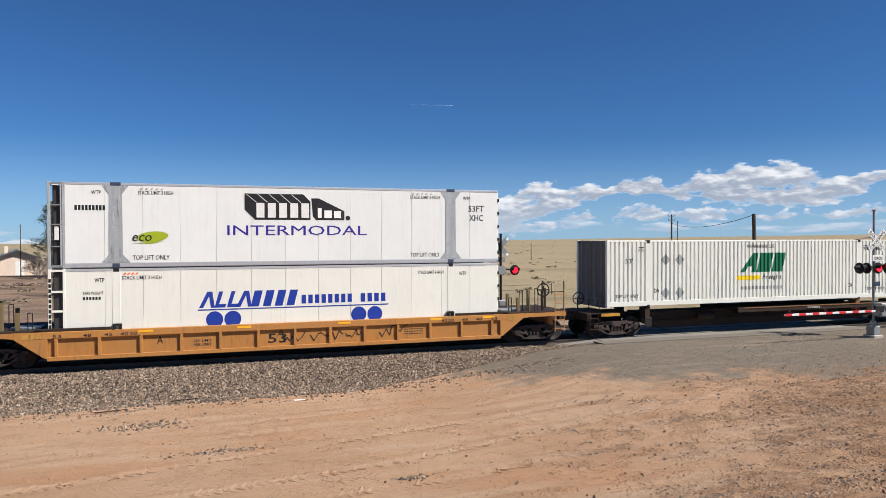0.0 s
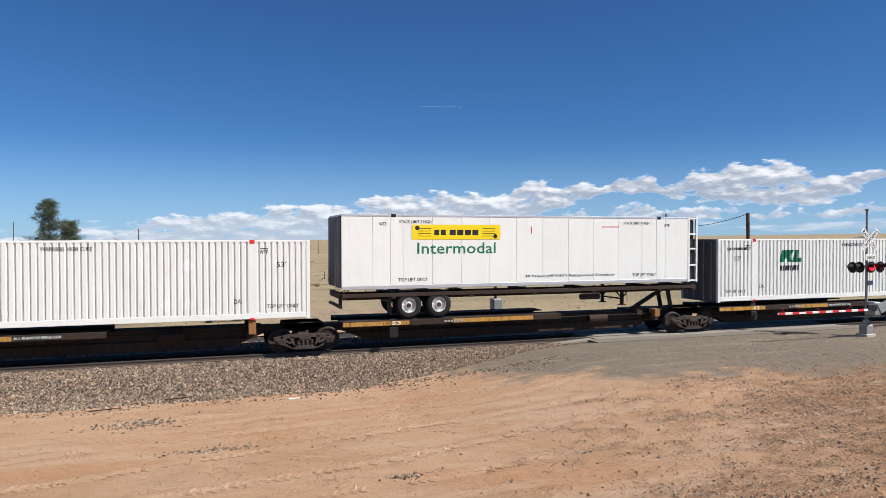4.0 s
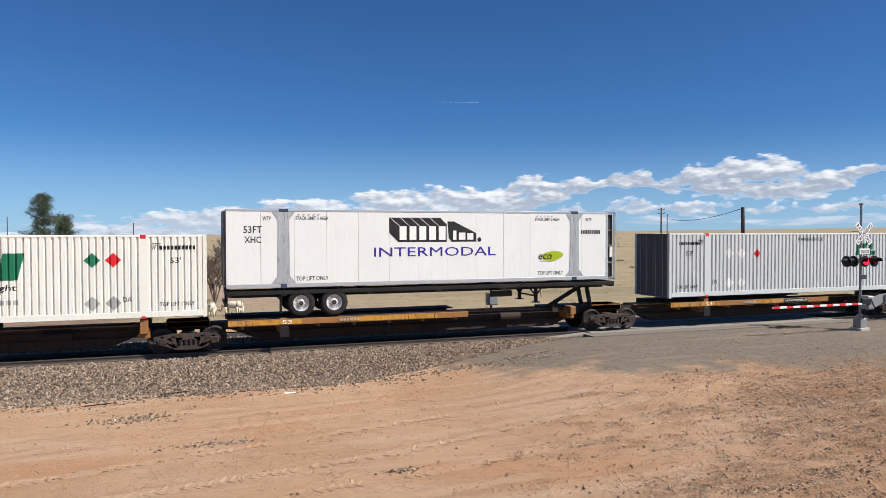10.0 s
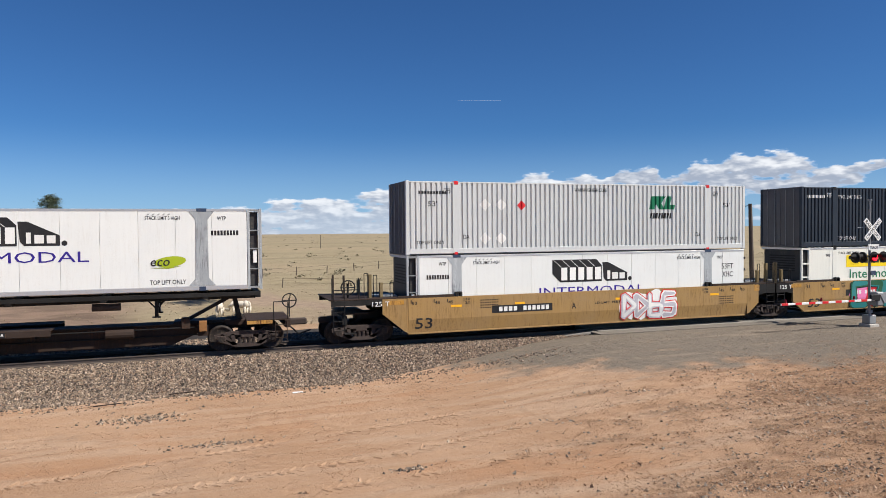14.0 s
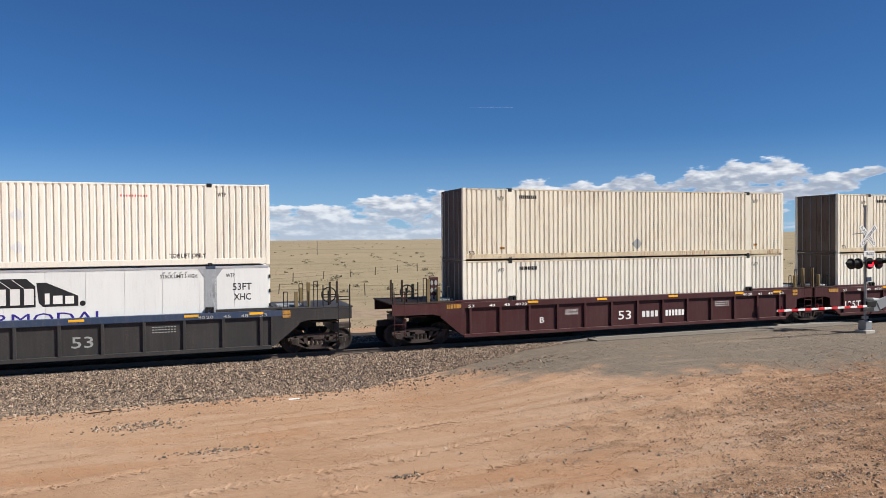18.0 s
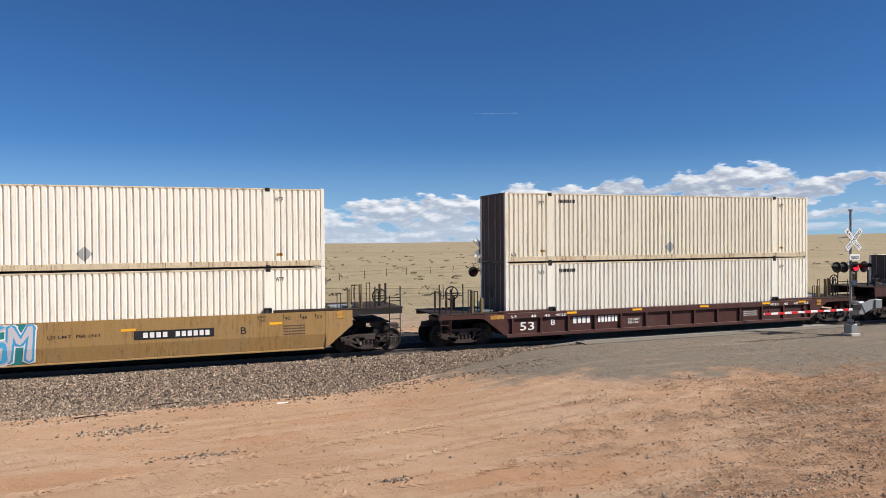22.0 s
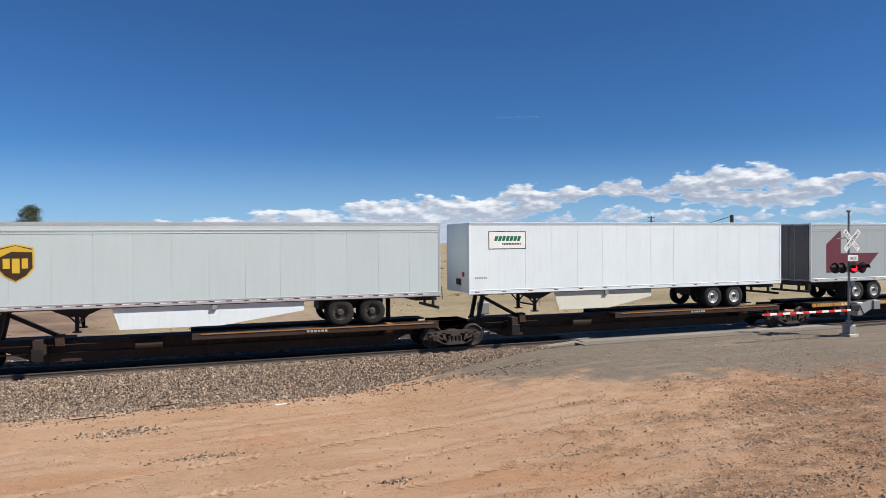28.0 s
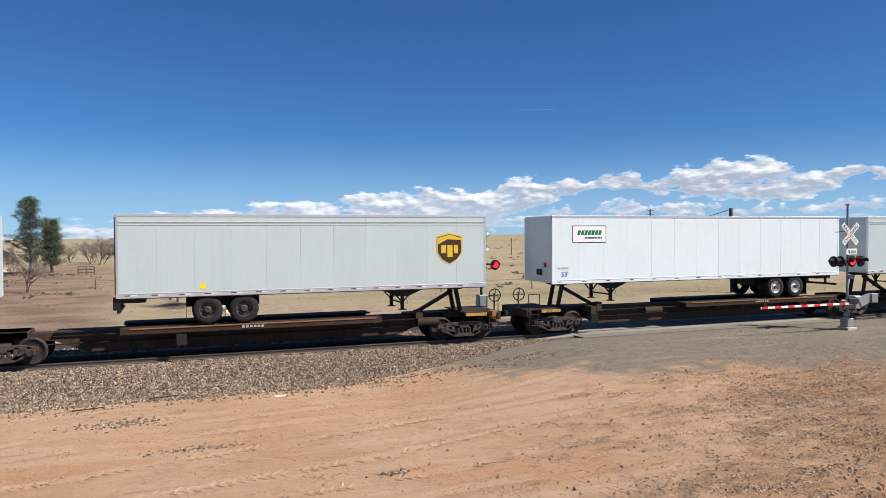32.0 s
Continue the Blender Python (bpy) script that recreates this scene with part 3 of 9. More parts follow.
def stone_mat(name, cols):
    m, n, l = nodes_of(name)
    b = n["Principled BSDF"]
    g = n.new("ShaderNodeNewGeometry")
    r = n.new("ShaderNodeValToRGB")
    r.color_ramp.interpolation = "CONSTANT"
    e = r.color_ramp.elements
    e[0].color, e[0].position = (*cols[0], 1), 0
    e[1].color, e[1].position = (*cols[-1], 1), 1 - 1 / len(cols)
    for i, cc in enumerate(cols[1:-1], 1):
        x = e.new(i / len(cols))
        x.color = (*cc, 1)
    l.new(g.outputs["Random Per Island"], r.inputs[0])
    c = mixc(n, l, ramp(n, l, noise_node(n, l, g.outputs["Position"], 40, 4), 0.4, 0.7, 0, 0.4), r.outputs[0], (0.16, 0.13, 0.11))
    l.new(c, b.inputs["Base Color"])
    b.inputs["Roughness"].default_value = 0.9
    return m


M["ballast"] = stone_mat("ballast_stone", [(0.209, 0.148, 0.100), (0.326, 0.242, 0.168), (0.093, 0.066, 0.048), (0.264, 0.170, 0.112), (0.436, 0.332, 0.239), (0.156, 0.119, 0.090), (0.066, 0.050, 0.038), (0.195, 0.141, 0.100)])
M["pebble"] = stone_mat("yard_pebble", [(0.389, 0.227, 0.127), (0.240, 0.159, 0.104), (0.481, 0.309, 0.192), (0.222, 0.184, 0.147), (0.351, 0.197, 0.111), (0.315, 0.253, 0.192), (0.185, 0.151, 0.120), (0.425, 0.266, 0.158), (0.463, 0.361, 0.262)])
# base colour near black, to deepen the shade under the train
shaded_bedm = paint("ballast_bed", (0.024, 0.018, 0.014), 0.95, dirt=0.6, dirt_col=(0.10, 0.085, 0.075), bump=0.9, bscale=24.0, fade=0.3)


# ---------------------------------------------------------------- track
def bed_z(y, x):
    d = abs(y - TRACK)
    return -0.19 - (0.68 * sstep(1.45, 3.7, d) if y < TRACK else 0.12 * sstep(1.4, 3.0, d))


def ballast_bed():
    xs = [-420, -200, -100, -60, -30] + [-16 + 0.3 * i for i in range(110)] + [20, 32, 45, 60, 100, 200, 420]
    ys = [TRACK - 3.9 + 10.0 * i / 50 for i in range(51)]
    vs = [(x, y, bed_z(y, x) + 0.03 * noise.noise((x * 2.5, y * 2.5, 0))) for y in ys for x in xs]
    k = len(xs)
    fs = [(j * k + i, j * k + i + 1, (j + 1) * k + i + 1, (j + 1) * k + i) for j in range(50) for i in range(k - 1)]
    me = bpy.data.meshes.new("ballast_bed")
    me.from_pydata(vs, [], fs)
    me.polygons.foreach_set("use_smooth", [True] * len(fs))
    me.materials.append(shaded_bedm)
    tagged(new("ballast_bed", me), "bed of broken grey-brown track ballast with sloping shoulders, darkened for the train's shade", "ballast", kind="structure")
    rng = np.random.RandomState(5)
    pts = []
    for i in range(78000):
        x, u = -10 + 27 * rng.rand() ** 1.1, rng.rand()
        y = TRACK - 0.96 - 3.04 * u
        if y > TRACK - 1.12 and abs((x + 0.26) % 0.52 - 0.26) < 0.14:
            continue
        z = bed_z(y, x)
        if z < ground_z(x, y) - 0.03:
            continue
        pts.append((x, y, z + 0.004 + 0.035 * rng.rand()))
    for i in range(15000):
        x, y = -14 + 34 * rng.rand(), TRACK + 1.0 + 3.6 * rng.rand()
        if abs(abs(y - TRACK) - GAUGE) < 0.12:
            continue
        pts.append((x, y, bed_z(y, x) + 0.012))
    for i in range(1300):
        x = -9 + 22 * rng.rand()
        y = 24.1 - 0.9 * abs(rng.randn()) * 0.7
        pts.append((x, y, ground_z(x, y) + 0.008))
    # two thin spills of track stone on the dirt
    for cx, cy, rx, ry, k in ((-1.7, 21.1, 1.0, 0.32, 260), (0.4, 18.05, 0.9, 0.15, 130), (4.2, 14.6, 0.4, 0.10, 50)):
        for i in range(k):
            x, y = cx + rx * rng.randn() * 0.6, cy + 0.16 * rx * rng.randn() * 0.6 + ry * rng.randn() * 0.6
            pts.append((x, y, ground_z(x, y) + 0.004))
    stones("ballast_stones", pts, M["ballast"], "loose broken ballast stones, grey, brown and pinkish", 9, 0.028, 0.060)


def rails():
    for nm, sg in (("near", -1), ("far", 1)):
        bm = B()
        y = TRACK + sg * GAUGE
        prof = [(-0.075, -0.17), (0.075, -0.17), (0.075, -0.155), (0.012, -0.13), (0.012, -0.045), (0.036, -0.035), (0.036, -0.004), (0.028, 0), (-0.028, 0), (-0.036, -0.004), (-0.036, -0.035), (-0.012, -0.045), (-0.012, -0.13), (-0.075, -0.155)]
        a = [bm.verts.new((-420, y + p, z)) for p, z in prof]
        c = [bm.verts.new((420, y + p, z)) for p, z in prof]
        for i in range(len(prof)):
            j = (i + 1) % len(prof)
            bm.faces.new((a[i], a[j], c[j], c[i]))
        tagged(new("rail", mesh_of("rail", bm, paint("rail_steel", (0.105, 0.082, 0.070), 0.55, 0.3, dirt=0.5), False)), "long brown steel rail with a worn head", "rail", "rails of the track", "structure")


def ties():
    """Sleepers: the nearest ones are parts of the track, the rest one mesh."""
    top = tagged(new("sleepers"), "row of dark weathered sleepers under the rails", "sleepers", kind="structure")
    tm = paint("sleeper_concrete", (0.050, 0.041, 0.035), 0.9, dirt=0.5, bump=0.6, vary=0.25)
    me = mesh_of("sleeper", box(B(), -0.115, 0.115, -1.32, 1.32, -0.11, 0.0, 0.015), tm)
    clip = mesh_of("tie_plate", box(box(B(), -0.09, 0.09, -GAUGE - 0.13, -GAUGE + 0.13, 0.0, 0.02), -0.09, 0.09, GAUGE - 0.13, GAUGE + 0.13, 0.0, 0.02), M["rust"])
    rng = random.Random(4)
    far = B()
    for i in range(-160, 200):
        x = 0.52 * i + rng.uniform(-0.02, 0.02)
        if -2 < i < 48:
            o = new("sleeper", me)
            o.parent, o.location, o.rotation_euler = top, (x, TRACK + rng.uniform(-0.04, 0.04), -0.175), (0, 0, rng.uniform(-0.012, 0.012))
            p = new("tie_plate", clip)
            p.parent = o
        else:
            box(far, x - 0.115, x + 0.115, TRACK - 1.3, TRACK + 1.3, -0.28, -0.175)
    part("far_sleepers", far, tm, top)["kind"] = "stuff"


def crossing():
    conc = paint("crossing_concrete", (0.23, 0.212, 0.188), 0.85, dirt=0.5, dirt_col=(0.22, 0.17, 0.13), bump=0.5)
    top = tagged(new("crossing_panels"), "pale concrete crossing panels laid between and beside the rails", "level crossing", kind="structure")
    for i in range(6):
        x = 15.9 + 2.30 * i
        for y0, y1 in ((TRACK - GAUGE - 0.66, TRACK - GAUGE - 0.05), (TRACK - GAUGE + 0.10, TRACK - 0.01), (TRACK + 0.01, TRACK + GAUGE - 0.10), (TRACK + GAUGE + 0.05, TRACK + GAUGE + 0.66)):
            part("panel", bx(x + 0.008, x + 2.292, y0, y1, -0.22, -0.012, 0.012), conc, top)
    for x0, x1 in ((13.9, 15.85), (29.75, 31.5)):
        part("deflector", prism(B(), [(x0, -0.17), (x1, -0.17), (x1 if x0 < 20 else x0, -0.03)], TRACK - GAUGE - 0.6, TRACK - GAUGE - 0.1), conc, top, "sloping end ramp of the crossing")
    # asphalt strip that meets the panels
    part("asphalt_strip", bx(15.5, 30.2, TRACK - GAUGE - 1.45, TRACK - GAUGE - 0.67, -0.25, -0.022), paint("worn_asphalt", (0.165, 0.145, 0.122), 0.9, dirt=0.5, dirt_col=(0.30, 0.24, 0.18), bump=0.6), top)


ballast_bed(), rails(), ties(), crossing()
_rng = np.random.RandomState(21)
_pts = []
for _i in range(170000):
    _x, _y = -8 + 32 * _rng.rand() ** 0.85, 8.4 + 16.0 * _rng.rand() ** 1.6
    if _y > 19.2 - 0.10 * (_x - 14) + 1.2 * _rng.randn() and _x > 8:
        continue
    if _rng.rand() < 0.012 + 0.95 * stony(_x, _y) ** 1.3 * sstep(-0.25, 0.40, noise.noise((_x * 0.75, _y * 2.3, 19.0)) + 0.35 * noise.noise((_x * 3.1, _y * 5.0, 7.0))):
        _pts.append((_x, _y, ground_z(_x, _y) + 0.004))
stones("yard_stones", _pts, M["pebble"], "small loose stones on the dirt yard", 22, 0.010, 0.046)
_pts = []
for _i in range(300000):
    _x, _y = -8 + 30 * _rng.rand() ** 0.9, 8.4 + 15.2 * _rng.rand() ** 1.4
    if _x > 7 and _y > 18.6 - 0.10 * (_x - 14):
        continue
    if _rng.rand() < 0.10 + 0.70 * sstep(0.0, 0.8, noise.noise((_x * 0.9, _y * 1.9, 41.0)) + 0.9 * stony(_x, _y)):
        _pts.append((_x, _y, ground_z(_x, _y) + 0.002))
stones("dirt_crumbs", _pts, M["ground"], "crumbs and clods of the dry reddish dirt", 25, 0.005, 0.026)


def tyre_tracks():
    """Lugs pressed up by tyres, in rows that run across the yard."""
    rng = random.Random(8)
    vs, fs = [], []
    for o_, x0, x1 in ((-3.5, 2.0, 9.0), (-1.95, -4.0, 7.5), (0.0, -8.0, 6.5)):
        x = x0
        while x < x1:
            x += 0.215 + rng.uniform(-0.02, 0.02)
            if noise.noise((x * 0.55, o_, 3.0)) + rng.uniform(-0.25, 0.25) < -0.12:
                continue
            yc = 17.3 + 0.16 * x + o_ + 0.22 * math.sin(0.31 * x + o_)
            for sd, k in ((-1, 0.0), (1, 0.07)):
                ya, yb = yc + sd * 0.03, yc + sd * (0.20 + rng.uniform(-0.03, 0.03))
                lean, h = 0.12, rng.uniform(0.008, 0.022)
                i = len(vs)
                for yy, dx in ((ya, 0.0), (yb, lean)):
                    g = ground_z(x + k + dx, yy)
                    vs += [(x + k + dx - 0.035, yy, g - 0.01), (x + k + dx, yy, g + h), (x + k + dx + 0.045, yy, g - 0.01)]
                fs += [(i, i + 1, i + 4, i + 3), (i + 1, i + 2, i + 5, i + 4), (i, i + 2, i + 1), (i + 3, i + 4, i + 5)]
    me = bpy.data.meshes.new("tyre_tracks")
    me.from_pydata(vs, [], fs)
    me.materials.append(M["ground"])
    tagged(new("tyre_tracks", me), "rows of tyre treads pressed into the dirt", "tyre tracks", kind="stuff")


tyre_tracks()
_pts = []
for _i in range(15000):
    _x, _y = 6 + 24 * _rng.rand(), 18.5 + 7.2 * _rng.rand()
    if _y > 19.4 - 0.10 * (_x - 14) + 0.9 * _rng.randn() and noise.noise((_x * 0.5, _y * 0.9, 31.0)) + 0.5 * _rng.randn() > -0.1 and _y < 25.2:
        _pts.append((_x, _y, ground_z(_x, _y) + 0.002))
stones("road_gravel", _pts, M["ballast"], "loose grey gravel spread over the crossing approach", 24, 0.007, 0.024)
_pts = []
for _i in range(3200):
    _x, _y = 1 + 20 * _rng.rand(), 8.4 + 11.0 * _rng.rand() ** 1.5
    if _rng.rand() < 0.05 + 0.9 * stony(_x, _y):
        _pts.append((_x, _y, ground_z(_x, _y) + 0.012))
stones("yard_cobbles", _pts, M["pebble"], "larger broken stones lying on the dirt yard", 23, 0.025, 0.056)


# ---------------------------------------------------------------- sky backdrop
def cloud_layer(n, l, az, el, rows, seed, wide, soft, broken):
    """One deck of cumulus: rows give azimuth, top and base in degrees. Returns cover and light."""
    cr = n.new("ShaderNodeValToRGB")
    e = cr.color_ramp.elements
    for i, (a, hi, lo) in enumerate(rows):
        x = e[0] if i == 0 else e[-1] if i == len(rows) - 1 else e.new((a + 20) / 80)
        x.position = (a + 20) / 80
        x.color = (hi / 8, (lo + 1) / 8, 0, 1)
    l.new(mathn(n, l, "DIVIDE", mathn(n, l, "ADD", az, 20.0), 80.0), cr.inputs[0])
    sp_ = n.new("ShaderNodeSeparateColor")
    l.new(cr.outputs[0], sp_.inputs[0])
    top = mathn(n, l, "MULTIPLY", sp_.outputs[0], 8.0)
    base = mathn(n, l, "SUBTRACT", mathn(n, l, "MULTIPLY", sp_.outputs[1], 8.0), 1.0)

    def billow(da, de):
        cv = n.new("ShaderNodeCombineXYZ")
        l.new(mathn(n, l, "MULTIPLY", mathn(n, l, "ADD", az, da), wide), cv.inputs[0])
        l.new(mathn(n, l, "ADD", el, de), cv.inputs[1])
        cv.inputs[2].default_value = seed
        big = noise_node(n, l, cv.outputs[0], 1.0, 3, 0.55)
        small = noise_node(n, l, cv.outputs[0], 2.6, 6, 0.55)
        return mathn(n, l, "ADD", mathn(n, l, "MULTIPLY", mathn(n, l, "SUBTRACT", big, 0.5), 2.6), mathn(n, l, "MULTIPLY", mathn(n, l, "SUBTRACT", small, 0.5), 1.1)), big
    b0, s0 = billow(0.0, 0.0)
    b1, _ = billow(0.30, 0.34)
    up = mathn(n, l, "MULTIPLY", mathn(n, l, "SUBTRACT", top, el), 1.25)
    down = mathn(n, l, "MULTIPLY", mathn(n, l, "SUBTRACT", el, base), 1.7)
    core = mathn(n, l, "MINIMUM", mathn(n, l, "MINIMUM", up, down), broken)
    dens = mathn(n, l, "ADD", core, mathn(n, l, "MULTIPLY", b0, 1.25))
    cover = ramp(n, l, dens, -0.02, soft)
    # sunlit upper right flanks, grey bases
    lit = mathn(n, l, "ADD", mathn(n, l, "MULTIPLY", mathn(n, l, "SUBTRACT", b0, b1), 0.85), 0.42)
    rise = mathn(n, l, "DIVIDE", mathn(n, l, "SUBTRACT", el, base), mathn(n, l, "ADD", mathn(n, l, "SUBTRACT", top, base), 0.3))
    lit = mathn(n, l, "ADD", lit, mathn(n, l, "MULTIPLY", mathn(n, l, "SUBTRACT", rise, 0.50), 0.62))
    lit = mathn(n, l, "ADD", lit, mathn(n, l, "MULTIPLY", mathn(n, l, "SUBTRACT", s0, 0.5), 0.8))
    return cover, lit


def clouds():
    """A far ring of cumulus above the skyline; its map counts degrees of azimuth and height."""
    bm = B()
    uv = bm.loops.layers.uv.new("deg")
    R_ = 4300.0
    azs, els = list(range(-70, 111, 3)), [-0.6, 0, 1, 2, 3, 4, 5, 6, 7, 8.5]
    grid = [[bm.verts.new((R_ * math.sin(radians(a)), R_ * math.cos(radians(a)), EYE[2] + R_ * math.tan(radians(e)))) for a in azs] for e in els]
    for j in range(len(els) - 1):
        for i in range(len(azs) - 1):
            f = bm.faces.new((grid[j][i], grid[j][i + 1], grid[j + 1][i + 1], grid[j + 1][i]))
            for lp, (a, e) in zip(f.loops, ((azs[i], els[j]), (azs[i + 1], els[j]), (azs[i + 1], els[j + 1]), (azs[i], els[j + 1]))):
                lp[uv].uv = (a, e)
    m, n, l = nodes_of("cumulus")
    n.remove(n["Principled BSDF"])
    u = n.new("ShaderNodeUVMap")
    u.uv_map = "deg"
    sx = n.new("ShaderNodeSeparateXYZ")
    l.new(u.outputs[0], sx.inputs[0])
    az, el = sx.outputs[0], sx.outputs[1]
    bank = ((-20, -0.6, -1.0), (-10, -0.5, -1.0), (-8, 0.1, -1.0), (-5.7, 0.75, -0.9), (-1.8, 1.8, -0.9), (0.7, 1.7, -0.9), (5, 2.1, -0.9), (7.2, 2.65, -0.9), (11.3, 2.9, -0.9), (13.6, 3.6, -0.9), (15.2, 3.4, -0.9), (18.2, 3.7, -0.7), (21.8, 3.6, -0.5), (23, 3.3, 0.2),
            (25.7, 4.4, 1.3), (27.6, 4.1, 2.2), (30.7, 4.45, 2.9), (31.6, 4.0, 3.4), (32.5, 4.6, 3.7), (35.5, 4.75, 3.2), (36.1, 4.1, 3.0), (39.5, 5.1, 2.8), (41.5, 5.5, 2.45), (44.6, 5.4, 2.4), (46.8, 4.6, 2.5), (49, 4.6, 2.9), (50.7, 4.8, 3.9), (52, 4.2, 3.8), (60, 2.6, 2.5))
    low = ((-20, -0.5, -0.9), (20, 0.4, -0.6), (25, 1.2, 0.2), (29.2, 1.95, 1.3), (30.5, 2.1, 1.4), (31.3, 1.6, 1.45), (33.2, 2.5, 1.5), (34.2, 2.75, 1.45), (35.6, 2.3, 1.45), (36.2, 1.9, 1.5), (38.5, 2.45, 1.4), (39.7, 2.1, 1.4), (41.2, 2.35, 1.45), (42.7, 1.65, 1.5), (44.1, 1.6, 1.45), (45.6, 2.1, 1.5), (46.8, 1.7, 1.5), (49.9, 2.2, 1.5), (60, 1.8, 1.3))
    strip = ((-20, 0.3, -0.2), (-9, 0.9, 0.6), (-4, 0.3, -0.2), (22, 0.6, 0.3), (27, 1.4, 0.45), (34, 1.25, 0.5), (40, 1.2, 0.5), (47, 1.2, 0.55), (60, 1.2, 0.5))
    c1, l1 = cloud_layer(n, l, az, el, bank, 3.7, 0.36, 0.40, 0.62)
    c2, l2 = cloud_layer(n, l, az, el, low, 11.3, 0.46, 0.40, 0.40)
    c3, l3 = cloud_layer(n, l, az, el, strip, 21.9, 0.20, 0.55, 0.34)
    haze = ramp(n, l, el, 0.0, 3.4, 0.55, 0.0)

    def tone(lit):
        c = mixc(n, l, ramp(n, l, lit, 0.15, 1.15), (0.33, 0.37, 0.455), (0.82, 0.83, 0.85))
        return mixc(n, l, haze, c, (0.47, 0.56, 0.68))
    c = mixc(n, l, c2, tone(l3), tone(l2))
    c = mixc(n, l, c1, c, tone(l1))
    keep = mathn(n, l, "MULTIPLY", mathn(n, l, "SUBTRACT", 1.0, mathn(n, l, "MULTIPLY", c1, 0.95)), mathn(n, l, "MULTIPLY", mathn(n, l, "SUBTRACT", 1.0, mathn(n, l, "MULTIPLY", c2, 0.9)), mathn(n, l, "SUBTRACT", 1.0, mathn(n, l, "MULTIPLY", c3, 0.75))))
    # thin haze that pales the sky towards the skyline
    veil = ramp(n, l, el, -0.5, 8.3, 0.42, 0.0)
    c = mixc(n, l, keep, c, (0.40, 0.56, 0.80))
    keep = mathn(n, l, "MULTIPLY", keep, mathn(n, l, "SUBTRACT", 1.0, veil))
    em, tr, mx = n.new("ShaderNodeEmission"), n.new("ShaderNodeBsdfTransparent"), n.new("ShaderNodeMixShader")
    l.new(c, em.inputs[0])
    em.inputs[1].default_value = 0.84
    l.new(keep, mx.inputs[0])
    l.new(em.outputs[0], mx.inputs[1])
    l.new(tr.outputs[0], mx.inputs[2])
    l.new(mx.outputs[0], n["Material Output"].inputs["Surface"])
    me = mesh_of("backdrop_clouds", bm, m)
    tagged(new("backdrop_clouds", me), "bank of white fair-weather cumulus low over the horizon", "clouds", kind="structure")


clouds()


# ---------------------------------------------------------------- train: loads
LEN, HIGH, WIDE = 16.154, 2.896, 2.60


def thing(name, label, category, group=""):
    return tagged(new(name), label, category, group)


def sp(name, key, make, material, parent, label="", smooth=False):
    """A part whose mesh is shared by all parts with the same key and material."""
    me = shared((name, key, material.name), lambda: mesh_of(name, make(), material, smooth))
    return part(name, me, material, parent, label)


JOINED = ("wordmark", "number_mark", "small_print", "scroll_line", "logo_face", "logo_cut", "logo_edge", "stripe_mark", "reflective_tape", "spray_tag", "spray_hole", "tick_mark", "glue_mark", "placard", "scroll_end")


def lay(parent, name, ps_fs, mat, prof=False, y=-0.006, label=""):
    """Lettering or a painted sign on the near side."""
    key = (name, mat, prof, y, tuple(tuple(round(v, 4) for v in p) for p in ps_fs[0]))
    me = shared(key, lambda: skin(name, ps_fs, M[mat], prof, y))
    ob = part(name, me, M[mat], parent, label)
    if name in JOINED:
        ob["kind"] = "stuff"
    return ob


def txt(o, w, x0, x1, z0, z1, mat="k", prof=False, lean=0.0, y=-0.006):
    return lay(o, "lettering", word(w, x0, x1, z0, z1, lean), mat, prof, y)


def number(o, x0, x1, z0, z1, k, mat="k", prof=False, y=-0.006):
    return lay(o, "number_mark", bars(x0, x1, z0, z1, k), mat, prof, y)


def std_marks(o, prof, c="k", whc=True, tlo=True, da=True, n53=True):
    for x in (1.54, 14.36):
        txt(o, "WTP", x, x + 0.29, 2.38, 2.53, c, prof)
        lay(o, "marking", shape(rect(x + 0.02, x + 0.29, 2.57, 2.60)), c, prof)
    if da:
        for x in (2.36, 13.45):
            txt(o, "DA", x, x + 0.26, 0.60, 0.78, c, prof)
    if tlo:
        for x in (0.42, 14.6):
            txt(o, "TOP LIFT ONLY", x, x + 1.15, 0.42, 0.56, c, prof)
    if whc:
        txt(o, "WARNING HIGH CUBE", 7.34, 8.89, 2.53, 2.68, c, prof)
    if n53:
        txt(o, "53'", 0.9, 1.28, 1.90, 2.11, c, prof)
        txt(o, "53'", 14.95, 15.3, 1.90, 2.11, c, prof)


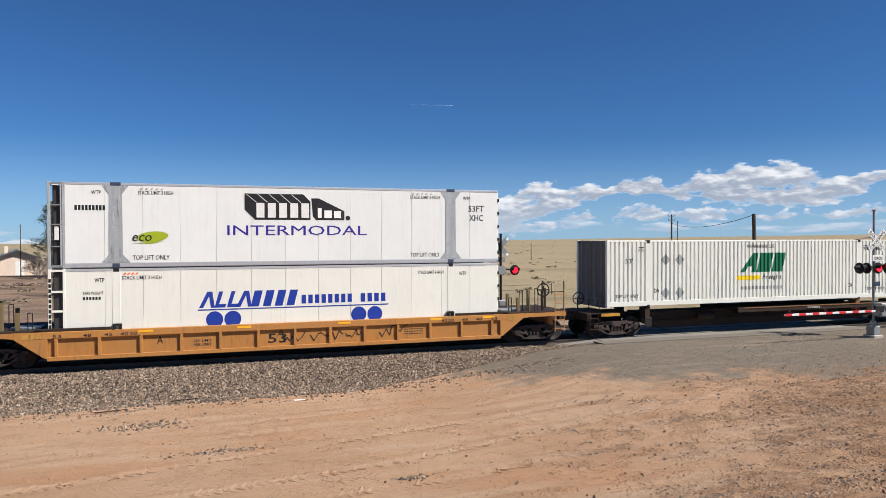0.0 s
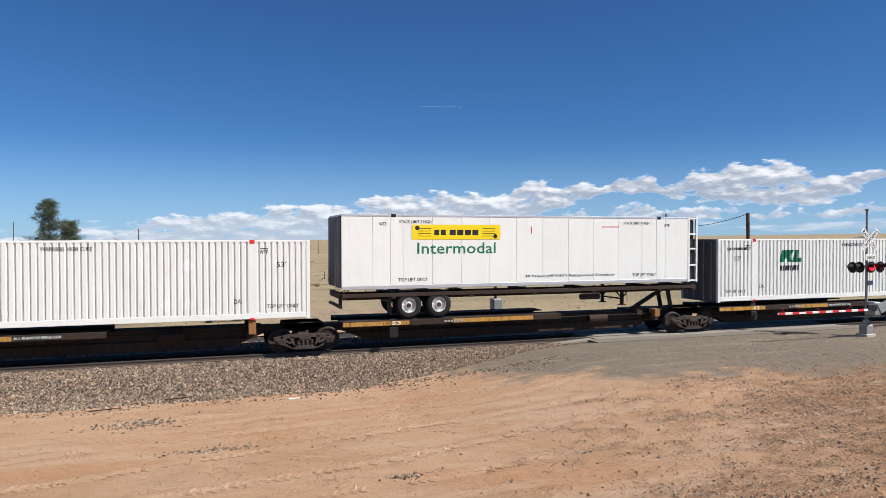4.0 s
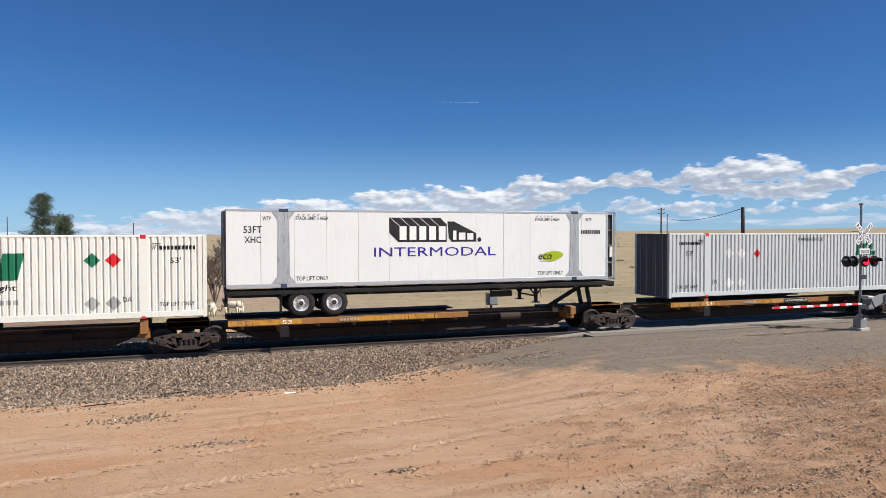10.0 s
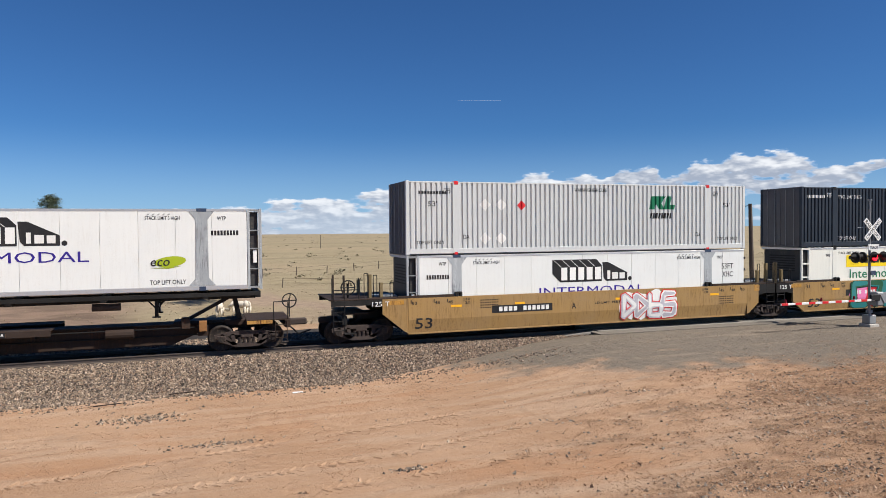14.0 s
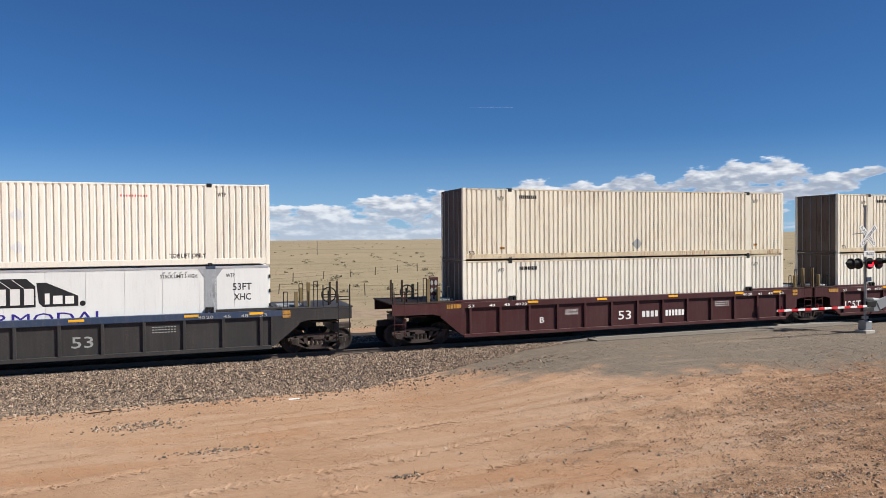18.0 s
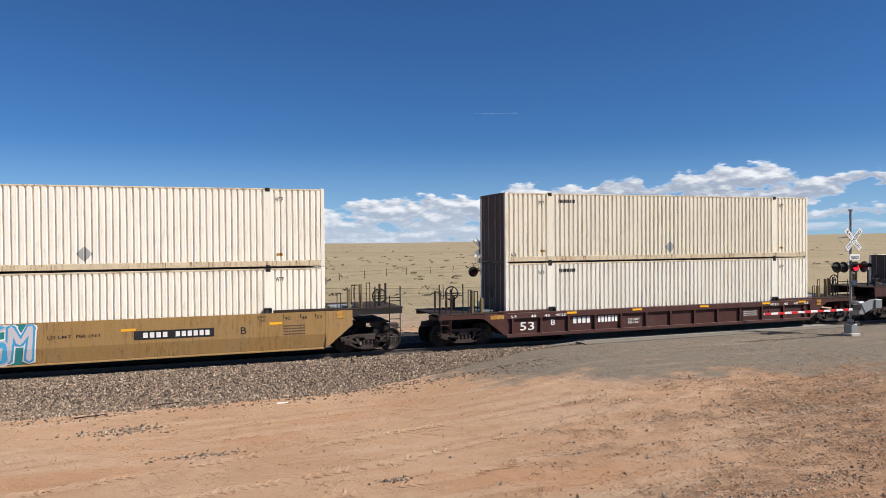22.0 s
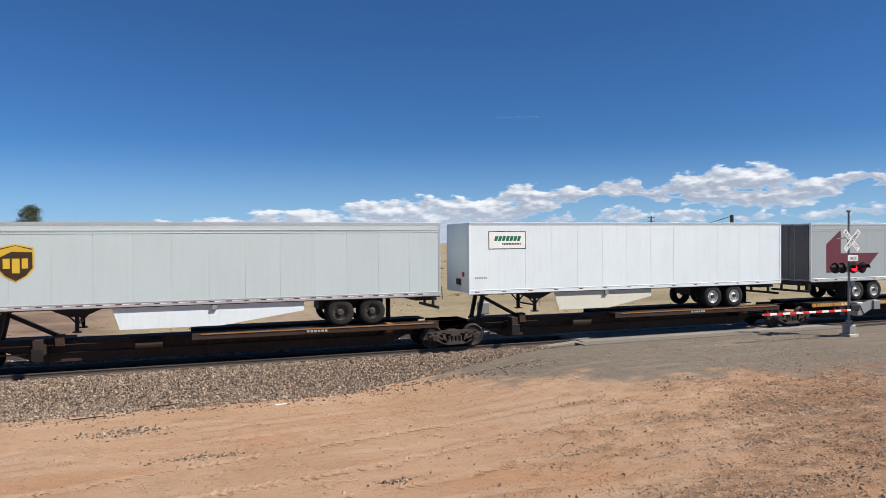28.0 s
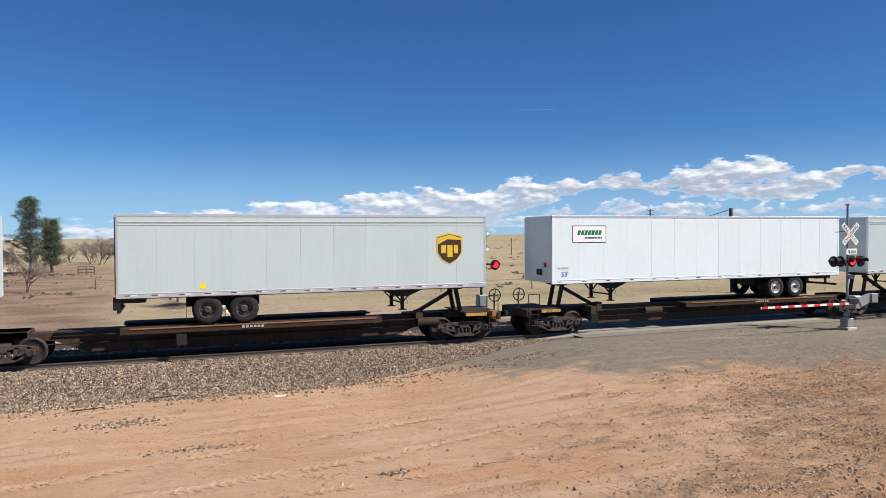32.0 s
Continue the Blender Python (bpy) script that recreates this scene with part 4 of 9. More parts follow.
def corr_container(label, side, marks, cast="black", left=None, right=None, rail=None, doors="doorgrey_shade", posts=None):
    """53-foot ribbed steel container; left and right are other paints for the end bays."""
    S = M[side]
    o = thing("container", label, "shipping container", "containers on the train")
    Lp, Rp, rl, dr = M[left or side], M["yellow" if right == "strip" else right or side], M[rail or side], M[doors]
    sp("side_panel", "l", lambda: ribbed_sheet(0.13, 1.92, 0.25, 2.82), Lp, o)
    sp("side_panel", "m", lambda: ribbed_sheet(2.20, 13.95, 0.25, 2.82), S, o)
    sp("side_panel", "r", lambda: ribbed_sheet(14.23, 16.02, 0.25, 2.82), Rp if right and right == left else S if right is None or right == "strip" else Rp, o)
    sp("side_panel", "back", lambda: bx(0.13, 16.02, WIDE - 0.03, WIDE, 0.1, 2.82), S, o)
    sp("roof", "c", lambda: bx(0.1, 16.05, 0.04, WIDE - 0.04, 2.84, 2.875), S, o)
    sp("floor", "c", lambda: bx(0.1, 16.05, 0.04, WIDE - 0.04, 0.06, 0.14), M["black"], o)
    sp("top_rail", "n", lambda: bx(0.12, 16.03, -0.004, 0.07, 2.815, 2.872, 0.006), rl, o)
    sp("top_rail", "f", lambda: bx(0.12, 16.03, WIDE - 0.07, WIDE, 2.82, 2.885), rl, o)
    sp("bottom_rail", "l", lambda: bx(0.13, 1.92, -0.006, 0.08, 0.045, 0.25, 0.01), M[rail] if rail else Lp, o)
    sp("bottom_rail", "m", lambda: bx(1.92, 16.02, -0.006, 0.08, 0.045, 0.25, 0.01), rl, o)
    sp("bottom_rail", "f", lambda: bx(0.13, 16.02, WIDE - 0.08, WIDE, 0.04, 0.25), rl, o)
    for x0, pm in ((0.0, Lp), (16.02, M["yellow" if right == "strip" else right] if right else S)):
        for y0 in (-0.008, WIDE - 0.142)[:2 if x0 < 1 else 1]:
            sp("corner_post", (x0 > 1, y0 > 1), lambda: bx(x0, x0 + 0.134, y0, y0 + 0.15, 0.0, HIGH, 0.008), pm, o)
    for x0, pm in ((1.92, Lp), (13.95, S)):
        sp("lifting_post", x0, lambda: bx(x0, x0 + 0.28, -0.004, 0.12, 0.08, 2.84, 0.006), M[posts] if posts else pm, o)
        sp("corner_casting", ("t", x0), lambda: bx(x0 + 0.05, x0 + 0.23, -0.012, 0.16, 2.76, 2.90, 0.01), M[cast], o)
        sp("corner_casting", ("b", x0), lambda: bx(x0 + 0.06, x0 + 0.22, -0.010, 0.16, 0.0, 0.10, 0.01), M[cast], o)
    # door end (towards -x), its paint darkened for shade, with rods and hinges
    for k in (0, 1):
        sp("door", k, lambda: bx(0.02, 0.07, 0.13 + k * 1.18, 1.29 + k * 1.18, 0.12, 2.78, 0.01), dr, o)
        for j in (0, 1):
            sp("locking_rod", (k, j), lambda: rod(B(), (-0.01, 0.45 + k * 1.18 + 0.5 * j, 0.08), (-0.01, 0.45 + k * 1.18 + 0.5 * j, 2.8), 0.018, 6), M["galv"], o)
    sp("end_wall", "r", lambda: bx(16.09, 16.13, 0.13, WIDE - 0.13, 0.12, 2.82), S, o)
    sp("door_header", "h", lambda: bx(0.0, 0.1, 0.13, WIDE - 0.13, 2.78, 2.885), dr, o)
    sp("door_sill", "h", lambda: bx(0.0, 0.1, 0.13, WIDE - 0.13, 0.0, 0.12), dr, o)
    marks(o)
    return o


def m_slant(lx=6.97, rev=False):
    def f(o):
        z, P_ = 1.40, True
        # three slanted green blocks and a yellow bar
        for x0, x1 in ((0.0, 0.86), (0.93, 1.68), (1.78, 2.40)):
            lay(o, "logo_block", shape(rect(lx + x0, lx + x1, 1.42, 2.30, 0.24)) if x0 else shape([(lx, 1.42), (lx + 0.28, 1.42), (lx + 0.42, 1.68), (lx + 0.66, 1.68), (lx + 0.62, 1.42), (lx + 0.86, 1.42), (lx + 1.02, 2.30), (lx + 0.74, 2.30)]), "grn", P_)
        lay(o, "logo_bar", shape(rect(lx - 0.19, lx + 1.15, 1.07, 1.26)), "yel", P_)
        txt(o, "Freight", lx + 1.25, lx + 2.35, 1.02, 1.28, "k", P_, 0.15)
        lay(o, "wordmark", bars(lx, lx + 2.45, 0.62, 0.77, 12), "gmark", P_)
        std_marks(o, P_)
        number(o, 14.6, 15.8, 2.38, 2.52, 10, "k", P_)
        bxs = (2.95, 3.68) if not rev else (12.5, 13.15)
        for i, x in enumerate(bxs):
            for zz in (2.04, 0.58):
                lay(o, "placard", shape(dia(x, zz, 0.25)), ("gmark", "gmark") [i] if not rev or zz < 1 else ("grn", "red")[i], P_)
    return f


def m_disc(mir=False, low=False):
    def f(o):
        P_ = True
        c = 3.38 if not mir else 12.74
        zc = 1.60
        lay(o, "logo_ring", shape(disc(c, zc, 0.98)), "k", P_, -0.005)
        lay(o, "logo_disc", shape(disc(c, zc, 0.84)), "red", P_, -0.009)
        lay(o, "logo_block", shape([(c - 0.78, zc - 0.62), (c + 0.36, zc - 0.62), (c + 0.44, zc - 0.34), (c - 0.14, zc - 0.34), (c - 0.09, zc - 0.14), (c + 0.42, zc - 0.14), (c + 0.48, zc + 0.10),
                                    (c - 0.03, zc + 0.10), (c + 0.03, zc + 0.30), (c + 0.60, zc + 0.30), (c + 0.68, zc + 0.58), (c - 0.44, zc + 0.58)]), "ora2", P_, -0.013)
        std_marks(o, P_, tlo=low)
        number(o, 14.6, 15.75, 2.38, 2.52, 11, "k", P_)
        x = 11.75 if not mir else 3.04
        lay(o, "placard_board", shape(rect(x, x + 1.27, 1.72, 2.32)), "w", P_)
        if mir:
            lay(o, "placard", shape(dia(x + 0.32, 2.02, 0.24), dia(x + 0.92, 2.02, 0.24)), "red", P_, -0.010)
        else:
            lay(o, "placard", shape(dia(x + 0.20, 2.06, 0.20), dia(x + 0.62, 2.02, 0.20)), "gmark" if low else "red", P_, -0.010)
            lay(o, "placard", shape([(x + 0.48, 1.62), (x + 0.62, 1.80), (x + 0.76, 1.62)], rect(x + 0.50, x + 0.74, 1.52, 1.60)), "gmark" if low else "red", P_, -0.010)
        tape = [rect(1.1 + 1.42 * i + d, 1.28 + 1.42 * i + d, 0.13, 0.165) for i in range(11) for d in (0.0, 0.42)]
        lay(o, "reflective_tape", shape(*tape), "red", False, -0.012, "red reflective strips")
    return f


M["ora2"] = paint("orange_gold_sign", (0.88, 0.36, 0.02), 0.4, dirt=0.05, bump=0)


def m_lime(o):
    lay(o, "stripe", shape(rect(1.93, 2.19, 0.05, 2.88)), "lime", False, -0.012, "lime green stripe")
    lay(o, "stripe", shape(rect(13.96, 14.22, 0.05, 2.88)), "lime", False, -0.012, "lime green stripe")
    lay(o, "logo_chevron", shape([(3.49, 1.60), (3.72, 1.60), (3.98, 1.95), (3.72, 2.29), (3.49, 2.29), (3.72, 1.95)]), "lime", True)
    lay(o, "wordmark", bars(4.08, 5.02, 1.80, 2.18, 4), "bl", True)
    lay(o, "wordmark", bars(4.08, 5.02, 1.62, 1.72, 10), "cyan", True)
    std_marks(o, True)
    number(o, 0.75, 1.8, 2.38, 2.5, 10, "k", True)
    lay(o, "placard", shape(dia(12.4, 1.9, 0.22)), "gmark", True)


def m_green(mir=False, plac=True):
    def f(o):
        x = 3.54 if not mir else 11.0
        lay(o, "logo_block", shape([(x, 1.80), (x + 0.26, 1.80), (x + 0.36, 2.02), (x + 0.52, 1.80), (x + 0.80, 1.80), (x + 0.62, 2.06), (x + 0.86, 2.37), (x + 0.14, 2.37)]), "grn", True)
        lay(o, "logo_block", shape([(x + 0.74, 1.80), (x + 1.30, 1.80), (x + 1.34, 2.0), (x + 1.06, 2.0), (x + 1.18, 2.37), (x + 0.92, 2.37)]), "grn", True)
        lay(o, "wordmark", bars(x, x + 1.15, 1.40, 1.64, 8, 0.2), "k", True)
        std_marks(o, True)
        number(o, 0.5, 1.7, 2.38, 2.5, 10, "k", True)
        if plac:
            p = 11.2 if not mir else 3.3
            for dx in (0, 0.7):
                for z in (1.97, 0.62):
                    lay(o, "placard", shape(dia(p + dx, z, 0.25)), "w", True)
        if mir:
            lay(o, "placard", shape(dia(4.9, 1.95, 0.20)), "red", True, label="small red placard")
    return f


def m_purple(px, tri):
    def f(o):
        lay(o, "logo_panel", shape(rect(px, px + 3.72, 1.64, 2.50)), "pur", True, label="deep purple sign panel")
        lay(o, "wordmark", bars(px + 0.25, px + 0.98, 1.90, 2.22, 3, 0, 0.12), "w", True, -0.010)
        lay(o, "wordmark", bars(px + 1.02, px + 1.55, 1.90, 2.22, 2, 0, 0.12), "ora", True, -0.010)
        lay(o, "wordmark", bars(px + 1.78, px + 3.5, 1.90, 2.12, 10, 0, 0.35), "w", True, -0.010)
        lay(o, "badge", shape([(tri, 0.78), (tri + 0.55, 0.78), (tri + 0.28, 1.15)]), "bl", True)
        lay(o, "small_print", bars(tri + 0.62, tri + 1.15, 1.05, 1.12, 5), "gmark", True)
        lay(o, "small_print", bars(tri + 0.72, tri + 1.25, 0.92, 0.99, 5), "gmark", True)
        lay(o, "small_print", bars(tri + 0.82, tri + 1.4, 0.79, 0.86, 6), "gmark", True)
        std_marks(o, True, whc=False, tlo=False, da=False, n53=False)
        txt(o, "TOP LIFT ONLY", 2.26, 3.47, 0.36, 0.50, "k", True)
        txt(o, "TOP LIFT ONLY", 12.7, 13.9, 0.36, 0.50, "k", True)
        q = 12.6 if px < 5 else 3.6
        number(o, q - 0.9, q + 0.4, 2.42, 2.57, 10, "k", True)
        for dx in (0, 0.72):
            lay(o, "placard", shape(dia(q + dx, 2.08, 0.22)), "gmark", True)
    return f


def m_smile(dx, plx):
    def f(o):
        # the smile: a tapered arc with an arrow head
        pts = [(dx + 0.0, 1.93)]
        lo = [(dx + 4.0 * t, 1.93 - 0.92 * math.sin(math.pi * (0.16 + 0.68 * t)) / 1.0 + 0.20) for t in [i / 14 for i in range(15)]]
        hi = [(x, z + 0.30 * math.sin(math.pi * (i / 14)) ** 0.7) for i, (x, z) in enumerate(lo)]
        lay(o, "logo_arc", shape(*[[lo[i], lo[i + 1], hi[i + 1], hi[i]] for i in range(14)]), "cyan", True)
        lay(o, "logo_arrow", shape([(dx + 3.45, 1.86), (dx + 4.25, 1.98), (dx + 4.02, 1.28), (dx + 3.90, 1.70)]), "cyan", True, -0.008)
        lay(o, "wordmark", bars(dx + 4.5, dx + 6.05, 2.0, 2.30, 5, 0, 0.3), "w", True)
        std_marks(o, True, "w", whc=False, tlo=False, da=False, n53=False)
        for x in (2.25, 12.2):
            txt(o, "STACK LIMIT 3 HIGH", x, x + 1.55, 2.34, 2.50, "w", True)
        txt(o, "TOP LIFT ONLY", 2.26, 3.45, 0.34, 0.50, "w", True)
        txt(o, "TOP LIFT ONLY", 12.6, 13.8, 0.34, 0.50, "w", True)
        number(o, 0.3, 1.45, 2.36, 2.50, 10, "w", True)
        for d in (0, 0.66):
            lay(o, "placard", shape(dia(plx + d, 2.06, 0.23)), "w", True)
    return f


def yellow_panel(o, x0, z0, z1, prof, border=False):
    if border:
        lay(o, "panel_border", shape(rect(x0 - 0.07, x0 + 3.80, z0 - 0.07, z1 + 0.07)), "k", prof, -0.006)
    lay(o, "logo_panel", shape(rect(x0, x0 + 3.72, z0, z1)), "yel", prof, -0.010, "bright yellow sign panel")
    h = z1 - z0
    Z4 = [z0 + h * (0.22 + 0.17 * k) for k in range(4)]
    lay(o, "scroll_line", shape(*[r_ for z in Z4 for r_ in (rect(x0 + 0.25, x0 + 0.78, z, z + 0.02), rect(x0 + 2.95, x0 + 3.5, z, z + 0.02))]), "k", prof, -0.014)
    lay(o, "scroll_end", shape(disc(x0 + 0.22, z0 + h * 0.78, 0.09, 12), disc(x0 + 3.5, z0 + h * 0.22, 0.09, 12)), "k", prof, -0.014)
    lay(o, "wordmark", bars(x0 + 0.88, x0 + 1.42, z0 + 0.30 * h, z0 + 0.66 * h, 2, 0, 0.25), "k", prof, -0.014)
    lay(o, "wordmark", bars(x0 + 1.52, x0 + 2.80, z0 + 0.30 * h, z0 + 0.66 * h, 4, 0, 0.2), "k", prof, -0.014)


def m_yellow(new_style, prof, reefer=False):
    def f(o):
        if new_style:
            yellow_panel(o, 2.83, 1.45, 2.34, prof, True)
            txt(o, "Intermodal", 3.32, 6.05, 0.95, 1.36, "grn", prof)
        else:
            yellow_panel(o, 2.80, 1.92, 2.50, prof)
            txt(o, "Intermodal", 3.02, 6.32, 1.36, 1.80, "grn", prof)
        if reefer:
            txt(o, "30 Pallets (48\"X40\") Refrigerated Container", 7.64, 11.87, 0.32, 0.47, "k")
            for x in (2.30, 12.3):
                txt(o, "STACK LIMIT 3 HIGH", x, x + 1.3, 2.55, 2.67)
            lay(o, "marking", shape(rect(7.9, 7.94, 2.15, 2.45)), "red")
        else:
            for z in (1.78, 0.72):
                lay(o, "placard", shape(dia(8.15, z, 0.23)), "w", prof, -0.008)
        for x in (2.26, 12.75):
            txt(o, "TOP LIFT ONLY", x, x + 1.2, 0.30, 0.44, "k", prof)
        for x in (1.50, 14.36):
            txt(o, "WTP", x, x + 0.29, 2.44, 2.58, "k", prof)
        lay(o, "number_mark", bars(11.2, 12.1, 2.41, 2.48, 10, 0, 0.6), "red", prof)
    return f


def m_cream(o):
    for x in (1.50, 14.36):
        txt(o, "WTP", x, x + 0.29, 2.40, 2.56, "k", True)
    number(o, 2.46, 3.27, 2.48, 2.62, 9, "k", True)
    lay(o, "placard_frame", shape(dia(8.1, 0.58, 0.26)), "gmark", True)
    txt(o, "53", 0.25, 0.5, 0.22, 0.38, "k", True)
    lay(o, "sticker", shape(rect(1.6, 1.82, 0.43, 0.52)), "caryel", True)
    lay(o, "sticker", shape(rect(14.4, 14.62, 0.43, 0.52)), "caryel", True)


def m_block(mir=False, eco=True):
    def f(o):
        X = (lambda a, b: (a, b)) if not mir else (lambda a, b: (LEN - b, LEN - a))
        # name block: slanted black shadow blocks with white faces
        x0 = 6.29 if not mir else 6.05
        A5 = [x0 + 0.36 + 0.40 * k for k in range(5)]
        lay(o, "logo_shadow", shape([(x0, 2.60), (x0 + 2.08, 2.60), (x0 + 2.34, 2.34), (x0 + 2.34, 1.66), (x0 + 0.36, 1.66), (x0, 2.02)]), "k", False, -0.006)
        lay(o, "logo_face", shape(*[rect(a + 0.05, a + 0.33, 1.74, 2.27) for a in A5]), "w", False, -0.010)
        lay(o, "logo_edge", shape(*[[(a - 0.32, 2.585), (a - 0.29, 2.585), (a + 0.06, 2.29), (a + 0.03, 2.29)] for a in A5]), "w", False, -0.010)
        a = x0 + 2.55
        lay(o, "logo_shadow", shape([(a - 0.18, 2.46), (a + 0.1, 2.46), (a + 1.05, 2.0), (a + 1.05, 1.66), (a, 1.66), (a - 0.12, 1.8)]), "k", False, -0.006)
        lay(o, "logo_face", shape(rect(a + 0.06, a + 0.20, 1.74, 2.1), rect(a + 0.30, a + 0.58, 1.74, 2.02), rect(a + 0.66, a + 0.92, 1.74, 2.0)), "w", False, -0.010)
        lay(o, "logo_dot", shape(disc(a + 1.18, 1.74, 0.09, 12)), "k")
        txt(o, "INTERMODAL", x0 - 0.60, x0 + 4.45, 1.10, 1.46, "ind")
        if eco:
            a, b = X(2.56, 3.76)
            lay(o, "eco_badge", shape([(a + 0.66 + 0.50 * math.cos(q) + 0.12 * math.sin(q), 1.05 + 0.19 * math.sin(q)) for q in [6.28318 * i / 22 for i in range(22)]]), "eco")
            lay(o, "badge_swoosh", shape([(a - 0.02, 0.84), (a + 0.6, 0.81), (a + 1.05, 0.90), (a + 0.6, 0.86)]), "eco", False, -0.009)
            txt(o, "eco", a, a + 0.62, 0.90, 1.12, "k", False, 0.2, -0.012)
        a, b = X(14.85, 15.50)
        txt(o, "53FT", a, b, 2.02, 2.27)
        txt(o, "XHC", a + 0.03, b - 0.03, 1.66, 1.90)
        a, b = X(0.80, 1.76)
        number(o, a, b, 1.95, 2.12, 9)
        for a, b in (X(2.59, 3.77), X(12.45, 13.64)):
            txt(o, "TOP LIFT ONLY", a, b, 0.26, 0.42)
        for a, b in (X(2.77, 3.90), X(12.45, 13.65)):
            txt(o, "STACK LIMIT 3 HIGH", a, b, 2.50, 2.63)
            lay(o, "stripe_mark", bars(a, b - 0.3, 2.66, 2.72, 5, 0.8, 0.6), "gmark")
        for a in (1.32, 14.62):
            txt(o, "WTP", a, a + 0.30, 2.48, 2.62)
        # grey lifting posts with flared feet
        for c in (2.07, 14.10):
            lay(o, "post_plate", shape([(c - 0.45, 0.18), (c + 0.45, 0.18), (c + 0.22, 0.45), (c + 0.20, 2.5), (c + 0.42, 2.80), (c - 0.42, 2.80), (c - 0.20, 2.5), (c - 0.22, 0.45)]), "postgrey", False, -0.012, "scuffed galvanised lifting plate")
    return f


def m_blue(o):
    lay(o, "logo_block", shape(*[[(a, 1.45), (a + 0.14, 1.45), (a + 0.34, 1.86), (a + 0.40, 1.45), (a + 0.53, 1.45), (a + 0.45, 2.02), (a + 0.28, 2.02)] if i_ in (0, 3) else [(a + 0.1, 1.45), (a + 0.46, 1.45), (a + 0.5, 1.57), (a + 0.26, 1.57), (a + 0.4, 2.02), (a + 0.26, 2.02)] if i_ in (1, 2) else rect(a + 0.08, a + 0.36, 1.45, 2.02, 0.25) for i_, a in enumerate([4.72 + 0.42 * k for k in range(8)])]), "bl")
    lay(o, "wordmark", bars(8.25, 10.2, 1.50, 1.82, 8, 0, 0.35), "bl")
    lay(o, "wordmark", bars(10.45, 11.5, 1.50, 1.82, 4, 0, 0.35), "bl")
    lay(o, "underline", shape(rect(4.68, 11.57, 1.36, 1.40)), "bl")
    for c in (5.24, 5.86, 10.42, 11.04):
        lay(o, "logo_disc", shape(disc(c, 1.03, 0.29, 22)), "bl")
    txt(o, "STACK LIMIT 3 HIGH", 2.25, 3.5, 2.50, 2.63)
    txt(o, "STACK LIMIT 3 HIGH", 12.75, 13.8, 2.50, 2.63)
    txt(o, "TARE WEIGHT", 1.03, 1.67, 2.02, 2.12)
    number(o, 1.03, 1.6, 1.84, 1.94, 6)
    for a in (1.40, 14.45):
        txt(o, "WTP", a, a + 0.30, 2.42, 2.57)
    lay(o, "stripe_mark", bars(2.25, 2.75, 2.67, 2.74, 4, 0.8, 0.5), "ora")
    lay(o, "number_mark", shape(*[rect(0.02, 0.10, 0.75 + 0.17 * k, 0.87 + 0.17 * k) for k in range(11)]), "k", False, -0.016)


def m_striped(o):
    lay(o, "logo_block", shape(*[rect(2.86 + 0.37 * k, 3.16 + 0.37 * k, 1.72, 2.27, 0.18) for k in range(6)]), "bl")
    lay(o, "logo_bar", shape(rect(2.71, 4.83, 1.42, 1.55)), "bl")
    lay(o, "logo_bar", shape(rect(2.71, 4.83, 1.30, 1.39)), "cyan")
    lay(o, "wordmark", bars(3.13, 4.33, 1.10, 1.20, 10, 0.2, 0.4), "k")
    txt(o, "SUPER CUBE REEFER CONTAINER", 9.03, 11.75, 0.26, 0.40, "k", False, 0.2)
    for x in (2.26, 12.65):
        txt(o, "TOP LIFT ONLY", x, x + 1.2, 0.28, 0.42)
        txt(o, "STACK LIMIT 3 HIGH", x, x + 1.2, 2.52, 2.64)
    txt(o, "TARE WEIGHT", 1.0, 1.65, 2.0, 2.1)
    number(o, 0.75, 1.75, 2.2, 2.36, 9)
    txt(o, "WTP", 1.45, 1.75, 2.5, 2.64)


